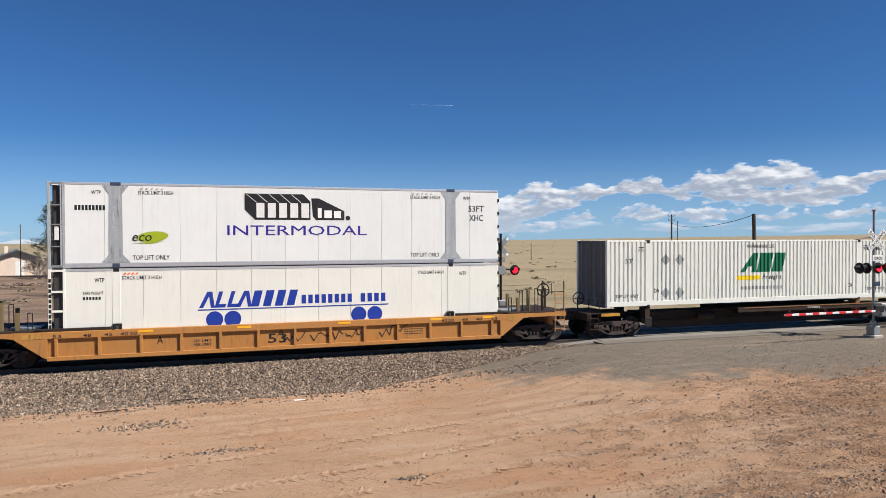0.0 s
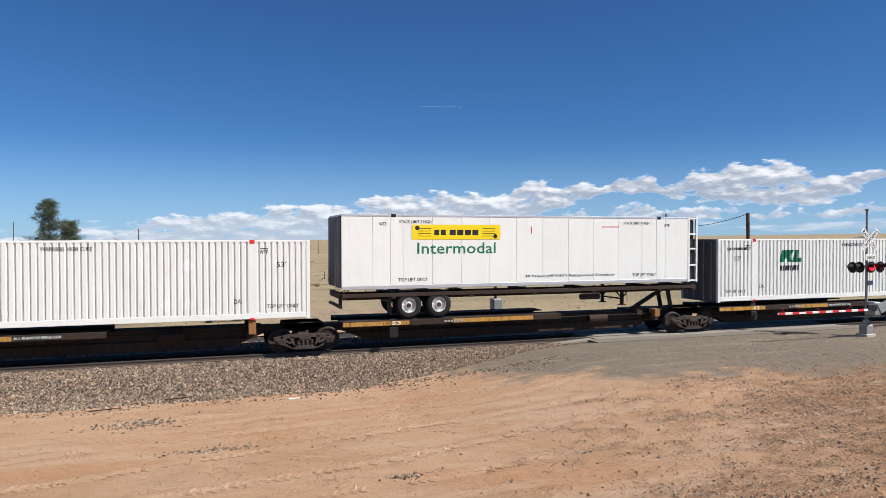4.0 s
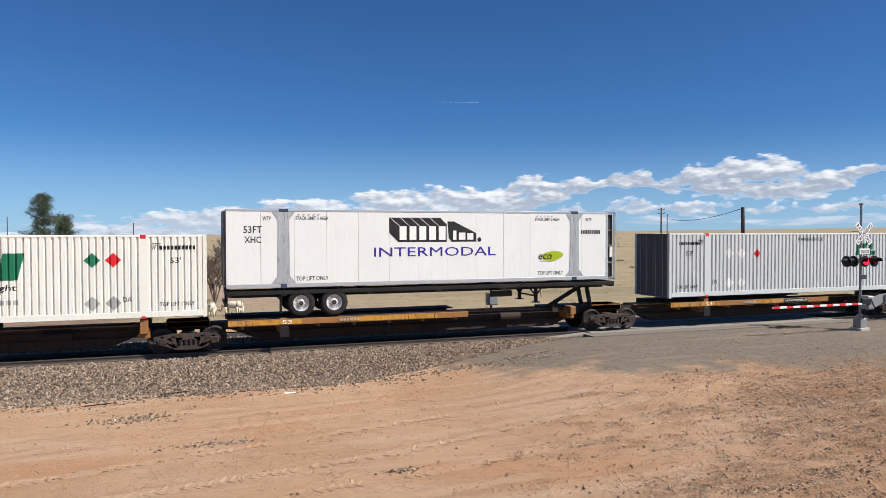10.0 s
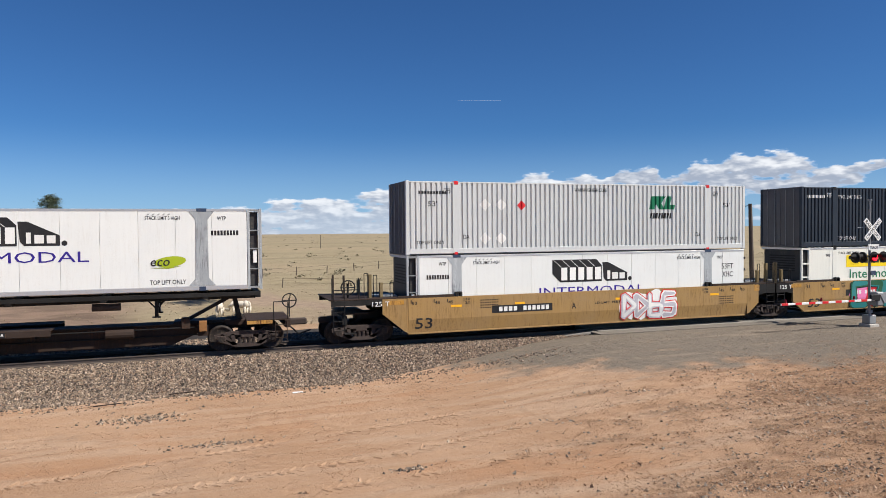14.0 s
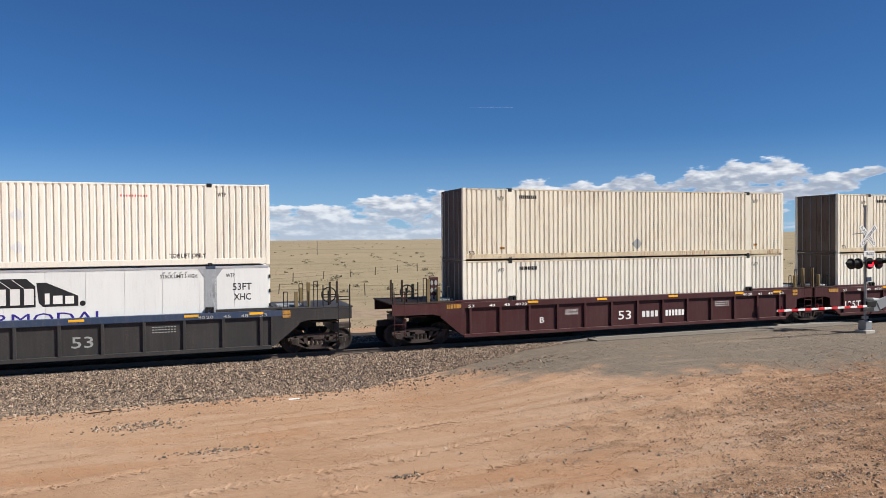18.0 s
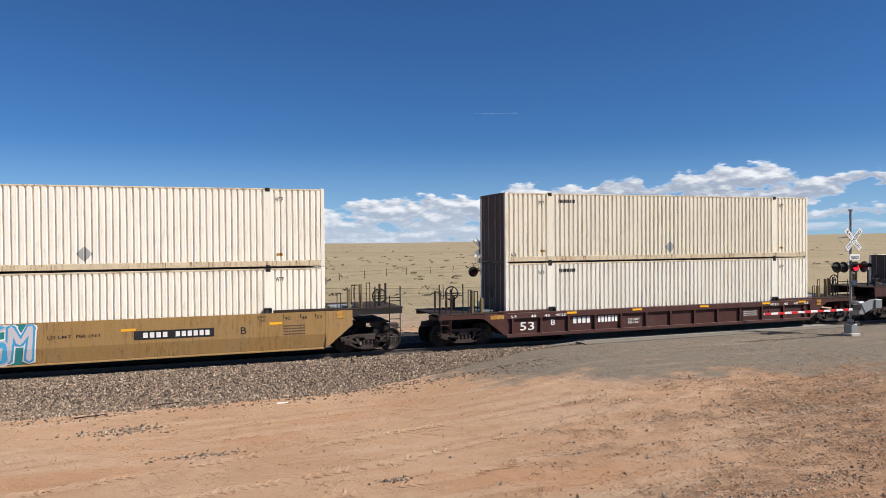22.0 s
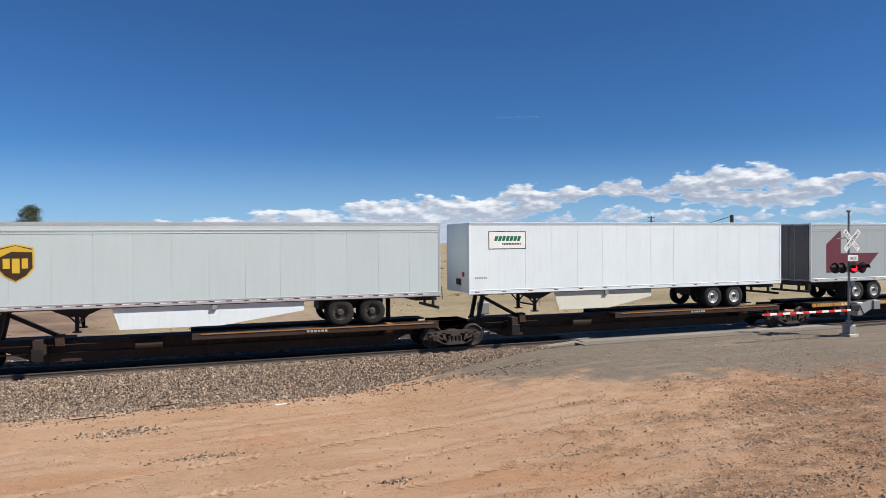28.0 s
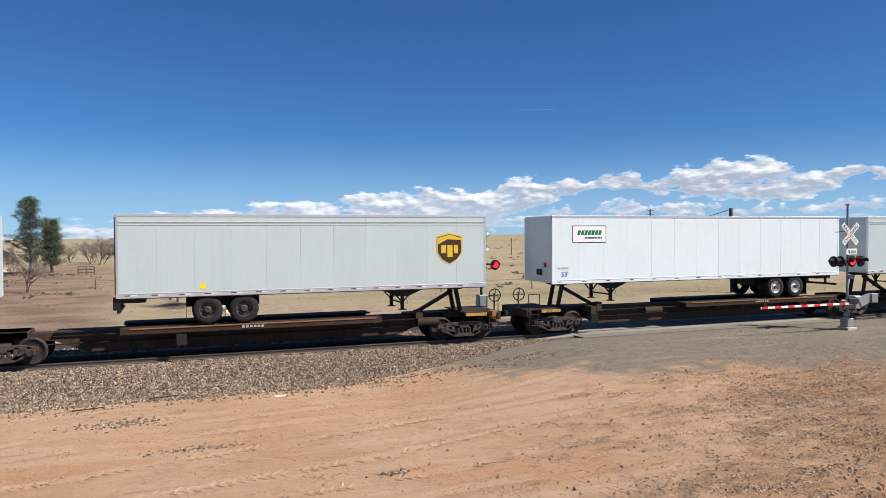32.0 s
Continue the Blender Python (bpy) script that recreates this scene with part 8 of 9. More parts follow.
# ---------------------------------------------------------------- crossing signals
def crossbuck(o, y, z, s=1.0):
    """Two crossed white blades with lettering, facing the camera side."""
    for a, w1, w2, y in ((45, "RAIL", "ROAD", y), (-45, "CROSSING", None, y - 0.035)):
        bm = B()
        bmesh.ops.create_cube(bm, size=1, matrix=Matrix.Translation((0, y, z)) @ Matrix.Rotation(radians(a), 4, "Y") @ Matrix.Diagonal((1.22 * s, 0.02, 0.23 * s, 1)))
        bl = part("blade", bm, M["w"], o)
        ww = [(w1, -0.54, -0.10), (w2, 0.10, 0.54)] if w2 else [(w1, -0.54, 0.54)]
        for w, p, q in ww:
            ps, fs = word(w, p * s, q * s, -0.075 * s, 0.075 * s)
            c, sn = math.cos(radians(-a)), math.sin(radians(-a))
            lay(bl, "lettering", ([(x * c - v * sn, z + x * sn + v * c) for x, v in ps], fs), "k", False, y - 0.016)


def lamp_head(o, x, y, z, lit, face=-1):
    h = part("lamp_backplate", rod(B(), (x, y, z), (x, y + 0.03, z), 0.25, 20), M["black"], o)
    part("lamp_hood", [b for b in [B()] if [b.faces.new((b.verts.new((x + 0.17 * math.cos(t), y, z + 0.17 * math.sin(t))), b.verts.new((x + 0.17 * math.cos(t + 0.25), y, z + 0.17 * math.sin(t + 0.25))),
         b.verts.new((x + 0.17 * math.cos(t + 0.25), y + face * 0.26, z + 0.17 * math.sin(t + 0.25))), b.verts.new((x + 0.17 * math.cos(t), y + face * 0.26, z + 0.17 * math.sin(t))))) for t in [0.25 * i for i in range(13)]]][0], M["black"], h)
    part("lamp_lens", rod(B(), (x, y + face * 0.02, z), (x, y + face * 0.05, z), 0.15, 18), M["lit"] if lit else M["unlit"], h, "glowing red lens" if lit else "dark red lens", )
    part("lamp_body", rod(B(), (x, y + 0.03, z), (x, y + 0.18, z), 0.12, 12, 0.08), M["black"], h)


M["lit"] = glow("lit_red_lens", (1.0, 0.012, 0.03), 1.9)
M["unlit"] = paint("dark_red_lens", (0.13, 0.006, 0.008), 0.2, dirt=0.05, bump=0)


def near_signal():
    X0, Y0 = 27.88, 23.5
    g = ground_z(X0, Y0)
    o = tagged(new("crossing_signal"), "aluminium crossing signal mast with crossbuck, red lamps and lowered gate", "crossing signal")
    o.location = (X0, Y0, g)
    part("foundation", bx(-0.28, 0.28, -0.28, 0.28, -0.1, 0.12, 0.02), M["crossconc"], o)
    part("base_box", bx(-0.20, 0.20, -0.20, 0.20, 0.12, 0.52, 0.03), M["galv"], o)
    part("mast", rod(B(), (0, 0, 0.3), (0, 0, 4.6), 0.056, 14), M["galv"], o)
    part("mast_sleeve", rod(B(), (0, 0, 4.55), (0, 0, 5.55), 0.05, 14), M["galv"], o)
    crossbuck(o, -0.13, 4.28)
    part("sign_plate", bx(-0.20, 0.42, -0.12, -0.10, 3.36, 3.62, 0.004), M["w"], o)
    txt(o, "TRACKS", -0.12, 0.36, 3.42, 3.55, "k", False, 0, -0.126)
    part("cross_arm", bx(-0.95, 0.75, -0.05, 0.05, 3.06, 3.14, 0.01), M["black"], o)
    lamp_head(o, 0.02, -0.22, 3.06, True)
    lamp_head(o, 0.56, -0.22, 3.06, False)
    # side lamps seen edge on, hoods pointing along the track
    for x in (-0.55, -0.95):
        part("side_lamp", rod(rod(rod(B(), (x, -0.1, 3.06), (x + 0.05, -0.1, 3.06), 0.24, 18), (x - 0.26, -0.1, 3.10), (x, -0.1, 3.08), 0.05, 12, 0.16), (x + 0.05, -0.1, 3.06), (x + 0.17, -0.1, 3.06), 0.13, 12, 0.07), M["black"], o)
    part("blue_sign", bx(-0.02, 0.26, -0.10, -0.08, 2.26, 2.46), M["blue"], o)
    part("bell", rod(B(), (0, 0, 5.55), (0, 0, 5.62), 0.09, 12), M["galv"], o)
    part("stub_arm", rod(B(), (-0.75, -0.02, 4.36), (0.0, -0.02, 4.4), 0.022, 6), M["galv"], o)
    # gate machine, counterweight and arm
    part("gate_machine", bx(-0.15, 0.28, -0.52, -0.10, 0.95, 1.55, 0.05), M["galv"], o)
    part("counterweight_arm", prism(B(), [(0.0, 1.45), (0.25, 1.05), (0.95, 1.35), (0.95, 1.65), (0.55, 1.62)], -0.55, -0.50), M["galv"], o)
    part("counterweight", bx(0.75, 1.15, -0.62, -0.42, 1.22, 1.62, 0.02), M["galv"], o)
    part("pivot_box", bx(-0.55, 0.0, -0.56, -0.46, 1.18, 1.46, 0.03), M["black"], o)
    gate = part("gate_arm", bx(-5.45, -0.3, -0.55, -0.51, 1.185, 1.275, 0.006), M["w"], o, "white arm with red bands")
    for i in range(7):
        x = -5.42 + 0.72 * i
        part("red_band", bx(x, x + 0.34, -0.556, -0.504, 1.182, 1.278, 0.004), M["red"], gate)
    for x in (-5.2, -3.3, -1.5):
        part("gate_lamp", rod(B(), (x, -0.53, 1.30), (x, -0.53, 1.44), 0.05, 8, 0.03), M["unlit"], gate)
    bm = B()
    pts = [(0.05, -0.1, 1.4), (0.22, -0.2, 1.0), (0.10, -0.1, 0.75), (0.16, -0.05, 0.5)]
    for a, b in zip(pts, pts[1:]):
        rod(bm, a, b, 0.022, 6)
    part("cable", bm, M["black"], o)
    part("clamp", bx(-0.10, 0.10, -0.10, 0.10, 0.6, 0.72, 0.01), M["galv"], o)


M["crossconc"] = paint("foundation_concrete", (0.42, 0.39, 0.35), 0.85, dirt=0.4, bump=0.4)


def far_signal():
    X0, Y0 = 13.7, 31.9
    g = ground_z(X0, Y0)
    o = tagged(new("crossing_signal"), "far crossing signal mast seen from behind, white-edged crossbuck, red lamps", "crossing signal")
    o.location = (X0, Y0, g)
    part("foundation", bx(-0.28, 0.28, -0.28, 0.28, -0.1, 0.15, 0.02), M["crossconc"], o)
    part("mast", rod(B(), (0, 0, 0.1), (0, 0, 4.95 - 0.1), 0.062, 12), M["black"], o)
    for a in (45, -45):
        bm = B()
        bmesh.ops.create_cube(bm, size=1, matrix=Matrix.Translation((0, 0.1, 4.2)) @ Matrix.Rotation(radians(a), 4, "Y") @ Matrix.Diagonal((1.22, 0.02, 0.23, 1)))
        bl = part("blade", bm, M["galv"], o)
        for e in (-0.54, 0.54):
            c, s = math.cos(radians(-a)) * e, math.sin(radians(-a)) * e
            lay(bl, "reflector", shape(dia(c, 4.2 + s, 0.10)), "w", False, 0.085)
    part("sign_plate", bx(-0.28, 0.28, 0.08, 0.10, 3.45, 3.7), M["galv"], o)
    part("cross_arm", bx(-0.75, 0.75, -0.04, 0.04, 3.06, 3.13, 0.01), M["black"], o)
    lamp_head(o, -0.62, -0.20, 3.06, False)
    lamp_head(o, 0.66, -0.20, 3.06, True)
    part("lamp_back", rod(B(), (0.0, -0.12, 3.06), (0.0, 0.12, 3.06), 0.22, 16, 0.15), M["galv"], o)
    part("gate_machine", bx(-0.15, 0.35, -0.1, 0.4, 1.0, 1.6, 0.05), M["galv"], o)


near_signal(), far_signal()


# ---------------------------------------------------------------- behind the track
def at_az(az, dist):
    return dist * math.sin(radians(az)), dist * math.cos(radians(az))


def twigs(seed, height, spread, levels, first, split, thick, droop=0.0, lean=(0, 0)):
    """Branch segments (a, b, ra, rb, level) of a plant that forks again and again."""
    rng = random.Random(seed)
    segs = []

    def grow(p, d, ln, r, lv):
        q = p + d * ln
        segs.append((p, q, r, r * 0.68, lv))
        if lv >= levels:
            return
        for _ in range(split if lv else first):
            nd = (d + Vector((rng.uniform(-1, 1), rng.uniform(-1, 1), rng.uniform(-0.45, 0.65) - droop)) * spread).normalized()
            if nd.z < -0.1:
                nd.z *= -0.5
            grow(p + d * ln * rng.uniform(0.55, 1.0), nd, ln * rng.uniform(0.58, 0.85), r * 0.60, lv + 1)
    grow(Vector((0, 0, 0)), Vector((lean[0], lean[1], 1)).normalized(), height * 0.34, thick, 0)
    return segs


def tubes(name, segs, material, sides=4):
    vs, fs = [], []
    for a, b, ra, rb, _ in segs:
        m = (b - a).to_track_quat("Z", "Y").to_matrix()
        k = len(vs)
        for p, r in ((a, ra), (b, rb)):
            for i in range(sides):
                t = 6.28318 * i / sides
                vs.append(tuple(p + m @ Vector((r * math.cos(t), r * math.sin(t), 0))))
        for i in range(sides):
            j = (i + 1) % sides
            fs.append((k + i, k + j, k + sides + j, k + sides + i))
    me = bpy.data.meshes.new(name)
    me.from_pydata(vs, [], fs)
    me.materials.append(material)
    return me


BARK = paint("grey_bark", (0.13, 0.10, 0.085), 0.9, dirt=0.4, bump=0.5)
TWIG = paint("dry_twigs", (0.25, 0.20, 0.16), 0.9, dirt=0.3)


def leaf_mat(name, a, b):
    m, n, l = nodes_of(name)
    g = n.new("ShaderNodeNewGeometry")
    l.new(mixc(n, l, g.outputs["Random Per Island"], a, b), n["Principled BSDF"].inputs["Base Color"])
    n["Principled BSDF"].inputs["Roughness"].default_value = 0.7
    return m


NEEDLE = leaf_mat("dark_pine_needles", (0.032, 0.048, 0.026), (0.095, 0.115, 0.06))
SCRUB = leaf_mat("dry_scrub", (0.13, 0.115, 0.07), (0.21, 0.175, 0.105))


def tufts(name, pts, material, seed, size, flat_=0.6, k=3):
    """Small leaf cards, k at every point."""
    rng = random.Random(seed)
    vs, fs = [], []
    for p in pts:
        for _ in range(k):
            c = Vector(p) + Vector((rng.gauss(0, size), rng.gauss(0, size), rng.gauss(0, size * flat_)))
            u = Vector((rng.uniform(-1, 1), rng.uniform(-1, 1), rng.uniform(-0.5, 0.8))).normalized() * size * rng.uniform(0.5, 1.1)
            w = u.cross(Vector((rng.uniform(-1, 1), rng.uniform(-1, 1), rng.uniform(-1, 1)))).normalized() * size * rng.uniform(0.2, 0.45)
            i = len(vs)
            vs += [tuple(c - u), tuple(c + w), tuple(c + u), tuple(c - w)]
            fs.append((i, i + 1, i + 2, i + 3))
    me = bpy.data.meshes.new(name)
    me.from_pydata(vs, [], fs)
    me.materials.append(material)
    return me


def pine(az, dist, h, seed, label):
    x, y = at_az(az, dist)
    o = thing("pine_tree", label, "tree")
    o.location = (x, y, ground_z(x, y) - 0.1)
    rng = random.Random(seed)
    segs, pts = [], []
    p, top = Vector((0, 0, 0)), Vector((0.15 * h * 0.2, 0, h))
    n = 10
    prev = Vector((0, 0, 0))
    for i in range(1, n + 1):
        q = Vector((rng.uniform(-0.12, 0.12) * (i > 1), rng.uniform(-0.12, 0.12), h * 0.96 * i / n))
        segs.append((prev, q, 0.20 * (1.08 - i / n) + 0.03, 0.20 * (1.0 - i / n) + 0.03, 0))
        prev = q
    for i in range(52):
        f = i / 51
        z = h * (0.16 + 0.82 * f)
        a = 2.4 * i + rng.uniform(-0.5, 0.5)
        ln = h * (0.05 + 0.24 * (1 - f) ** 0.75) * min(1.0, 0.45 + 2.2 * f) * rng.uniform(0.40, 1.20)
        base = Vector((0, 0, z))
        tip = base + Vector((math.cos(a) * ln, math.sin(a) * ln, ln * rng.uniform(0.15, 0.75)))
        segs.append((base, tip, 0.06, 0.02, 1))
        # needle clumps sit on the outer half of each limb and leave gaps between limbs
        for j in range(rng.randint(3, 6)):
            t = rng.uniform(0.25, 1.05)
            side = Vector((rng.gauss(0, 0.30), rng.gauss(0, 0.30), rng.gauss(0.1, 0.16)))
            c = base.lerp(tip, t) + side
            segs.append((base.lerp(tip, t * 0.8), c, 0.025, 0.012, 1))
            r_ = rng.uniform(0.18, 0.40)
            for q in range(26):
                pts.append(c + Vector((rng.gauss(0, r_), rng.gauss(0, r_), rng.gauss(0, r_ * 0.6))))
    part("trunk", tubes("trunk", [s for s in segs if s[4] == 0], BARK, 6), BARK, o)
    part("limb_mass", tubes("limb_mass", [s for s in segs if s[4]], BARK, 4), BARK, o)["kind"] = "stuff"
    part("crown", tufts("crown", pts, NEEDLE, seed, 0.12, 0.6, 3), NEEDLE, o)
    return o


def bare_bush(az, dist, h, seed, label, stems=4, spread=0.75, levels=5, kind_="bush"):
    x, y = at_az(az, dist)
    o = thing("bare_" + kind_, label, kind_)
    o.location = (x, y, ground_z(x, y) - 0.05)
    rng = random.Random(seed)
    low, high = [], []
    for s in range(stems):
        for sg in twigs(seed * 7 + s, h * rng.uniform(0.8, 1.1), spread, levels, 4, 3, 0.045 * h / 3.5, 0.0, (rng.uniform(-0.55, 0.55), rng.uniform(-0.55, 0.55))):
            (low if sg[4] < 2 else high).append(sg)
    high = [(a, b, max(ra, 0.010), max(rb, 0.007), l_) for a, b, ra, rb, l_ in high]
    part("stem", tubes("stem", low, BARK, 5), BARK, o)
    part("twig_mass", tubes("twig_mass", high, TWIG, 3), TWIG, o)["kind"] = "stuff"
    return o


pine(-10.05, 115, 10.6, 5, "dark green ragged pine by the house")
pine(-8.75, 117, 7.6, 8, "smaller leaning dark green pine")
bare_bush(-10.3, 78, 4.4, 3, "bare grey crooked tree before the house", 3, 0.9, 5, "tree")
bare_bush(-11.2, 112, 3.6, 6, "bare grey bush beside the house", 5)
for i, (a, d, h) in enumerate(((-9.2, 150, 5.2), (-8.4, 152, 5.4), (-7.6, 160, 3.9), (-6.3, 152, 5.6), (-5.7, 146, 5.3), (-5.4, 150, 5.0), (-6.0, 158, 4.6))):
    bare_bush(a, d, h, 20 + i, "leafless grey-brown tree at the farmyard", 4, 0.7, 5, "tree")
bare_bush(1.5, 56, 4.9, 41, "leafless twiggy tree with upright branches beside the track", 5, 0.50, 6, "tree")


def house():
    """Low farmhouse, gable towards the track."""
    x, y = at_az(-12.4, 124)
    g = ground_z(x, y)
    o = thing("farmhouse", "beige farmhouse with a low blue-grey metal roof", "house")
    o.location, o.rotation_euler = (x, y, g - 0.05), (0, 0, radians(14))
    wall, roof = paint("pinkish_stucco", (0.70, 0.56, 0.46), 0.9, dirt=0.2, bump=0.3), paint("blue_grey_metal_roof", (0.16, 0.20, 0.24), 0.45, 0.4, dirt=0.2)
    trimm = paint("white_trim", (0.72, 0.71, 0.68), 0.6, dirt=0.15)
    part("wall", prism(B(), [(-8, 0), (3.2, 0), (3.2, 2.5), (-8, 2.5)], 0, 7.5), wall, o)
    gb = B()
    prism(gb, [(-3.2, 2.5), (3.2, 2.5), (0, 3.75)], 0.02, 7.4)
    part("gable", gb, wall, o)
    for s in (-1, 1):
        r = B()
        bmesh.ops.create_cube(r, size=1, matrix=Matrix.Translation((s * 1.8, 3.6, 3.12)) @ Matrix.Rotation(s * math.atan2(1.25, 3.2), 4, "Y") @ Matrix.Diagonal((4.1, 8.6, 0.10, 1)))
        part("roof", r, roof, o)
    part("roof", bx(-8.6, -2.9, -0.5, 8.0, 2.5, 2.72), roof, o)
    for x0, w, z0, z1, nm in ((-0.2, 0.95, 0.05, 2.05, "door"), (-5.2, 1.1, 0.9, 2.0, "window"), (1.9, 0.5, 1.0, 1.9, "window")):
        f = part(nm, bx(x0 - 0.08, x0 + w + 0.08, -0.05, 0.03, z0 - 0.08, z1 + 0.08), trimm, o)
        part("pane" if nm == "window" else "door_leaf", bx(x0, x0 + w, -0.07, -0.04, z0, z1), M["reefer"] if nm == "window" else trimm, f)
    part("chimney", bx(-1.6, -1.1, 3.2, 3.7, 3.0, 4.4), wall, o)
    # woodpiles and clutter in the yard
    for i, (a, d) in enumerate(((-12.9, 92), (-11.6, 96), (-9.6, 108), (-8.6, 106))):
        px, py = at_az(a, d)
        bm = B()
        rng = random.Random(60 + i)
        for k in range(26):
            c = Vector((rng.gauss(0, 0.8), rng.gauss(0, 0.5), rng.uniform(0.05, 0.45)))
            v = Vector((rng.uniform(-1, 1), rng.uniform(-1, 1), rng.uniform(-0.3, 0.3))) * 0.55
            rod(bm, c - v, c + v, 0.06, 5)
        w = tagged(new("woodpile", mesh_of("woodpile", bm, paint("grey_dry_wood", (0.22, 0.16, 0.12), 0.9, dirt=0.4))), "heap of dry grey branches in the farmyard", "woodpile", kind="stuff")
        w.location = (px, py, ground_z(px, py))


def shed():
    x, y = at_az(-4.0, 212)
    o = thing("open_shelter", "open-fronted shelter with a brown hipped roof on posts", "shelter")
    o.location, o.rotation_euler = (x, y, ground_z(x, y)), (0, 0, radians(4))
    rf = paint("brown_shingle", (0.13, 0.095, 0.075), 0.9, dirt=0.3, bump=0.3)
    post = paint("dark_timber", (0.07, 0.05, 0.04), 0.9, dirt=0.3)
    bm = B()
    lo = [bm.verts.new(p) for p in ((-6.4, -2.8, 2.75), (6.4, -2.8, 2.75), (6.4, 6.2, 2.75), (-6.4, 6.2, 2.75))]
    hi = [bm.verts.new(p) for p in ((-3.6, 1.6, 4.5), (3.2, 1.6, 4.5))]
    for f in ((lo[0], lo[1], hi[1], hi[0]), (lo[1], lo[2], hi[1]), (lo[2], lo[3], hi[0], hi[1]), (lo[3], lo[0], hi[0]), (lo[3], lo[2], lo[1], lo[0])):
        bm.faces.new(f)
    part("roof", bm, rf, o)
    part("fascia", bx(-6.45, 6.45, -2.86, -2.78, 2.5, 2.78), post, o)
    part("back_wall", bx(-5.8, 0.2, 1.0, 5.6, 0, 2.7), paint("weathered_boards", (0.24, 0.18, 0.14), 0.9, dirt=0.4), o)
    part("door_opening", bx(-3.4, -2.0, 0.94, 1.0, 0, 2.2), M["reefer"], o)
    for px in (-5.9, -2.0, 2.2, 5.9):
        part("post", bx(px - 0.22, px + 0.22, -2.6, -2.2, 0, 2.6), post, o)
    part("bench", bx(-1.0, 1.6, -0.6, 0.2, 0, 0.8), post, o)


house(), shed()


def pole(az, dist, top, label, r=0.13, arms=0, lean=0.0):
    x, y = at_az(az, dist)
    g = ground_z(x, y)
    o = thing("utility_pole", label, "utility pole")
    o.location = (x, y, g - 0.2)
    h = top - g + 0.2
    pm = paint("weathered_pole", (0.10, 0.080, 0.068), 0.9, dirt=0.4, bump=0.4)
    part("pole", rod(B(), (0, 0, 0), (lean, 0, h), r * 1.15, 10, r * 0.8), pm, o)
    for k in range(arms):
        z = h - 0.35 - 0.75 * k
        part("crossarm", bx(-0.75, 0.75, -0.06, 0.06, z, z + 0.11), pm, o)
        for q in (-0.68, 0.0, 0.68):
            part("insulator", rod(B(), (q, 0, z + 0.11), (q, 0, z + 0.36), 0.05, 8, 0.03), M["galv"], o)
    return (x + lean, y, top)


a_top = pole(36.46, 138, 8.7, "tall weathered power pole with insulators", 0.17, 2)
pole(36.9, 139.5, 7.6, "shorter leaning pole beside the power pole", 0.09)
b_top = pole(42.41, 67, 6.4, "stout dark timber pole near the crossing", 0.19, 0, -0.25)
pole(-4.22, 140, 6.0, "slim pole by the shelter", 0.11, 0)
pole(9.03, 225, 3.4, "small far pole on the plain", 0.09)
pole(25.68, 178, 3.2, "thin far pole on the plain", 0.09)
pole(-12.2, 120, 6.6, "thin pole behind the house", 0.07)


def wire(a, b, sag, n=16):
    bm = B()
    a, b = Vector(a), Vector(b)
    pts = [a.lerp(b, i / n) - Vector((0, 0, sag * 4 * (i / n) * (1 - i / n))) for i in range(n + 1)]
    for p, q in zip(pts, pts[1:]):
        rod(bm, p, q, 0.028, 4)
    tagged(new("overhead_wire", mesh_of("overhead_wire", bm, M["black"])), "thin dark wire slung between the poles", "cable")


wire((b_top[0], b_top[1], b_top[2] - 0.1), (a_top[0], a_top[1], a_top[2] - 1.6), 0.9)


def fence(line, gap, h, seed, label, wires=2, fat=0.06):
    o = thing("fence", label, "fence")
    rng = random.Random(seed)
    wood = shared("fence_wood", lambda: paint("fence_wood", (0.10, 0.075, 0.060), 0.9, dirt=0.4))
    tops = []
    for (ax, ay), (bx_, by) in zip(line, line[1:]):
        d = math.hypot(bx_ - ax, by - ay)
        for i in range(max(1, int(d / gap))):
            t = i / max(1, int(d / gap))
            x, y = ax + (bx_ - ax) * t, ay + (by - ay) * t
            g = ground_z(x, y)
            hh = h * rng.uniform(0.8, 1.15)
            part("post", rod(B(), (x, y, g - 0.1), (x + rng.uniform(-0.1, 0.1), y, g + hh), fat * rng.uniform(0.8, 1.3), 6, fat * 0.8), wood, o)
            tops.append((x, y, g))
    for k in range(wires):
        bm = B()
        for p, q in zip(tops, tops[1:]):
            z = h * (0.45 + 0.4 * k)
            rod(bm, (p[0], p[1], p[2] + z), (q[0], q[1], q[2] + z), 0.012, 3)
        part("wire", bm, M["black"], o)


fence([at_az(-6, 78), at_az(-3.1, 73), at_az(-1.3, 66), at_az(2.5, 80), at_az(4.5, 84), at_az(9.5, 92), at_az(17, 112), at_az(24, 130)], 5.2, 1.15, 3, "line of crooked weathered fence posts with thin wire")
fence([at_az(-1.9, 67), at_az(-0.4, 61), at_az(1.4, 57)], 1.6, 1.2, 4, "short row of stout old posts", 0, 0.11)
fence([at_az(6, 70), at_az(20, 66), at_az(34, 72)], 6.0, 1.1, 8, "wire fence along the crossing road", 2, 0.05)


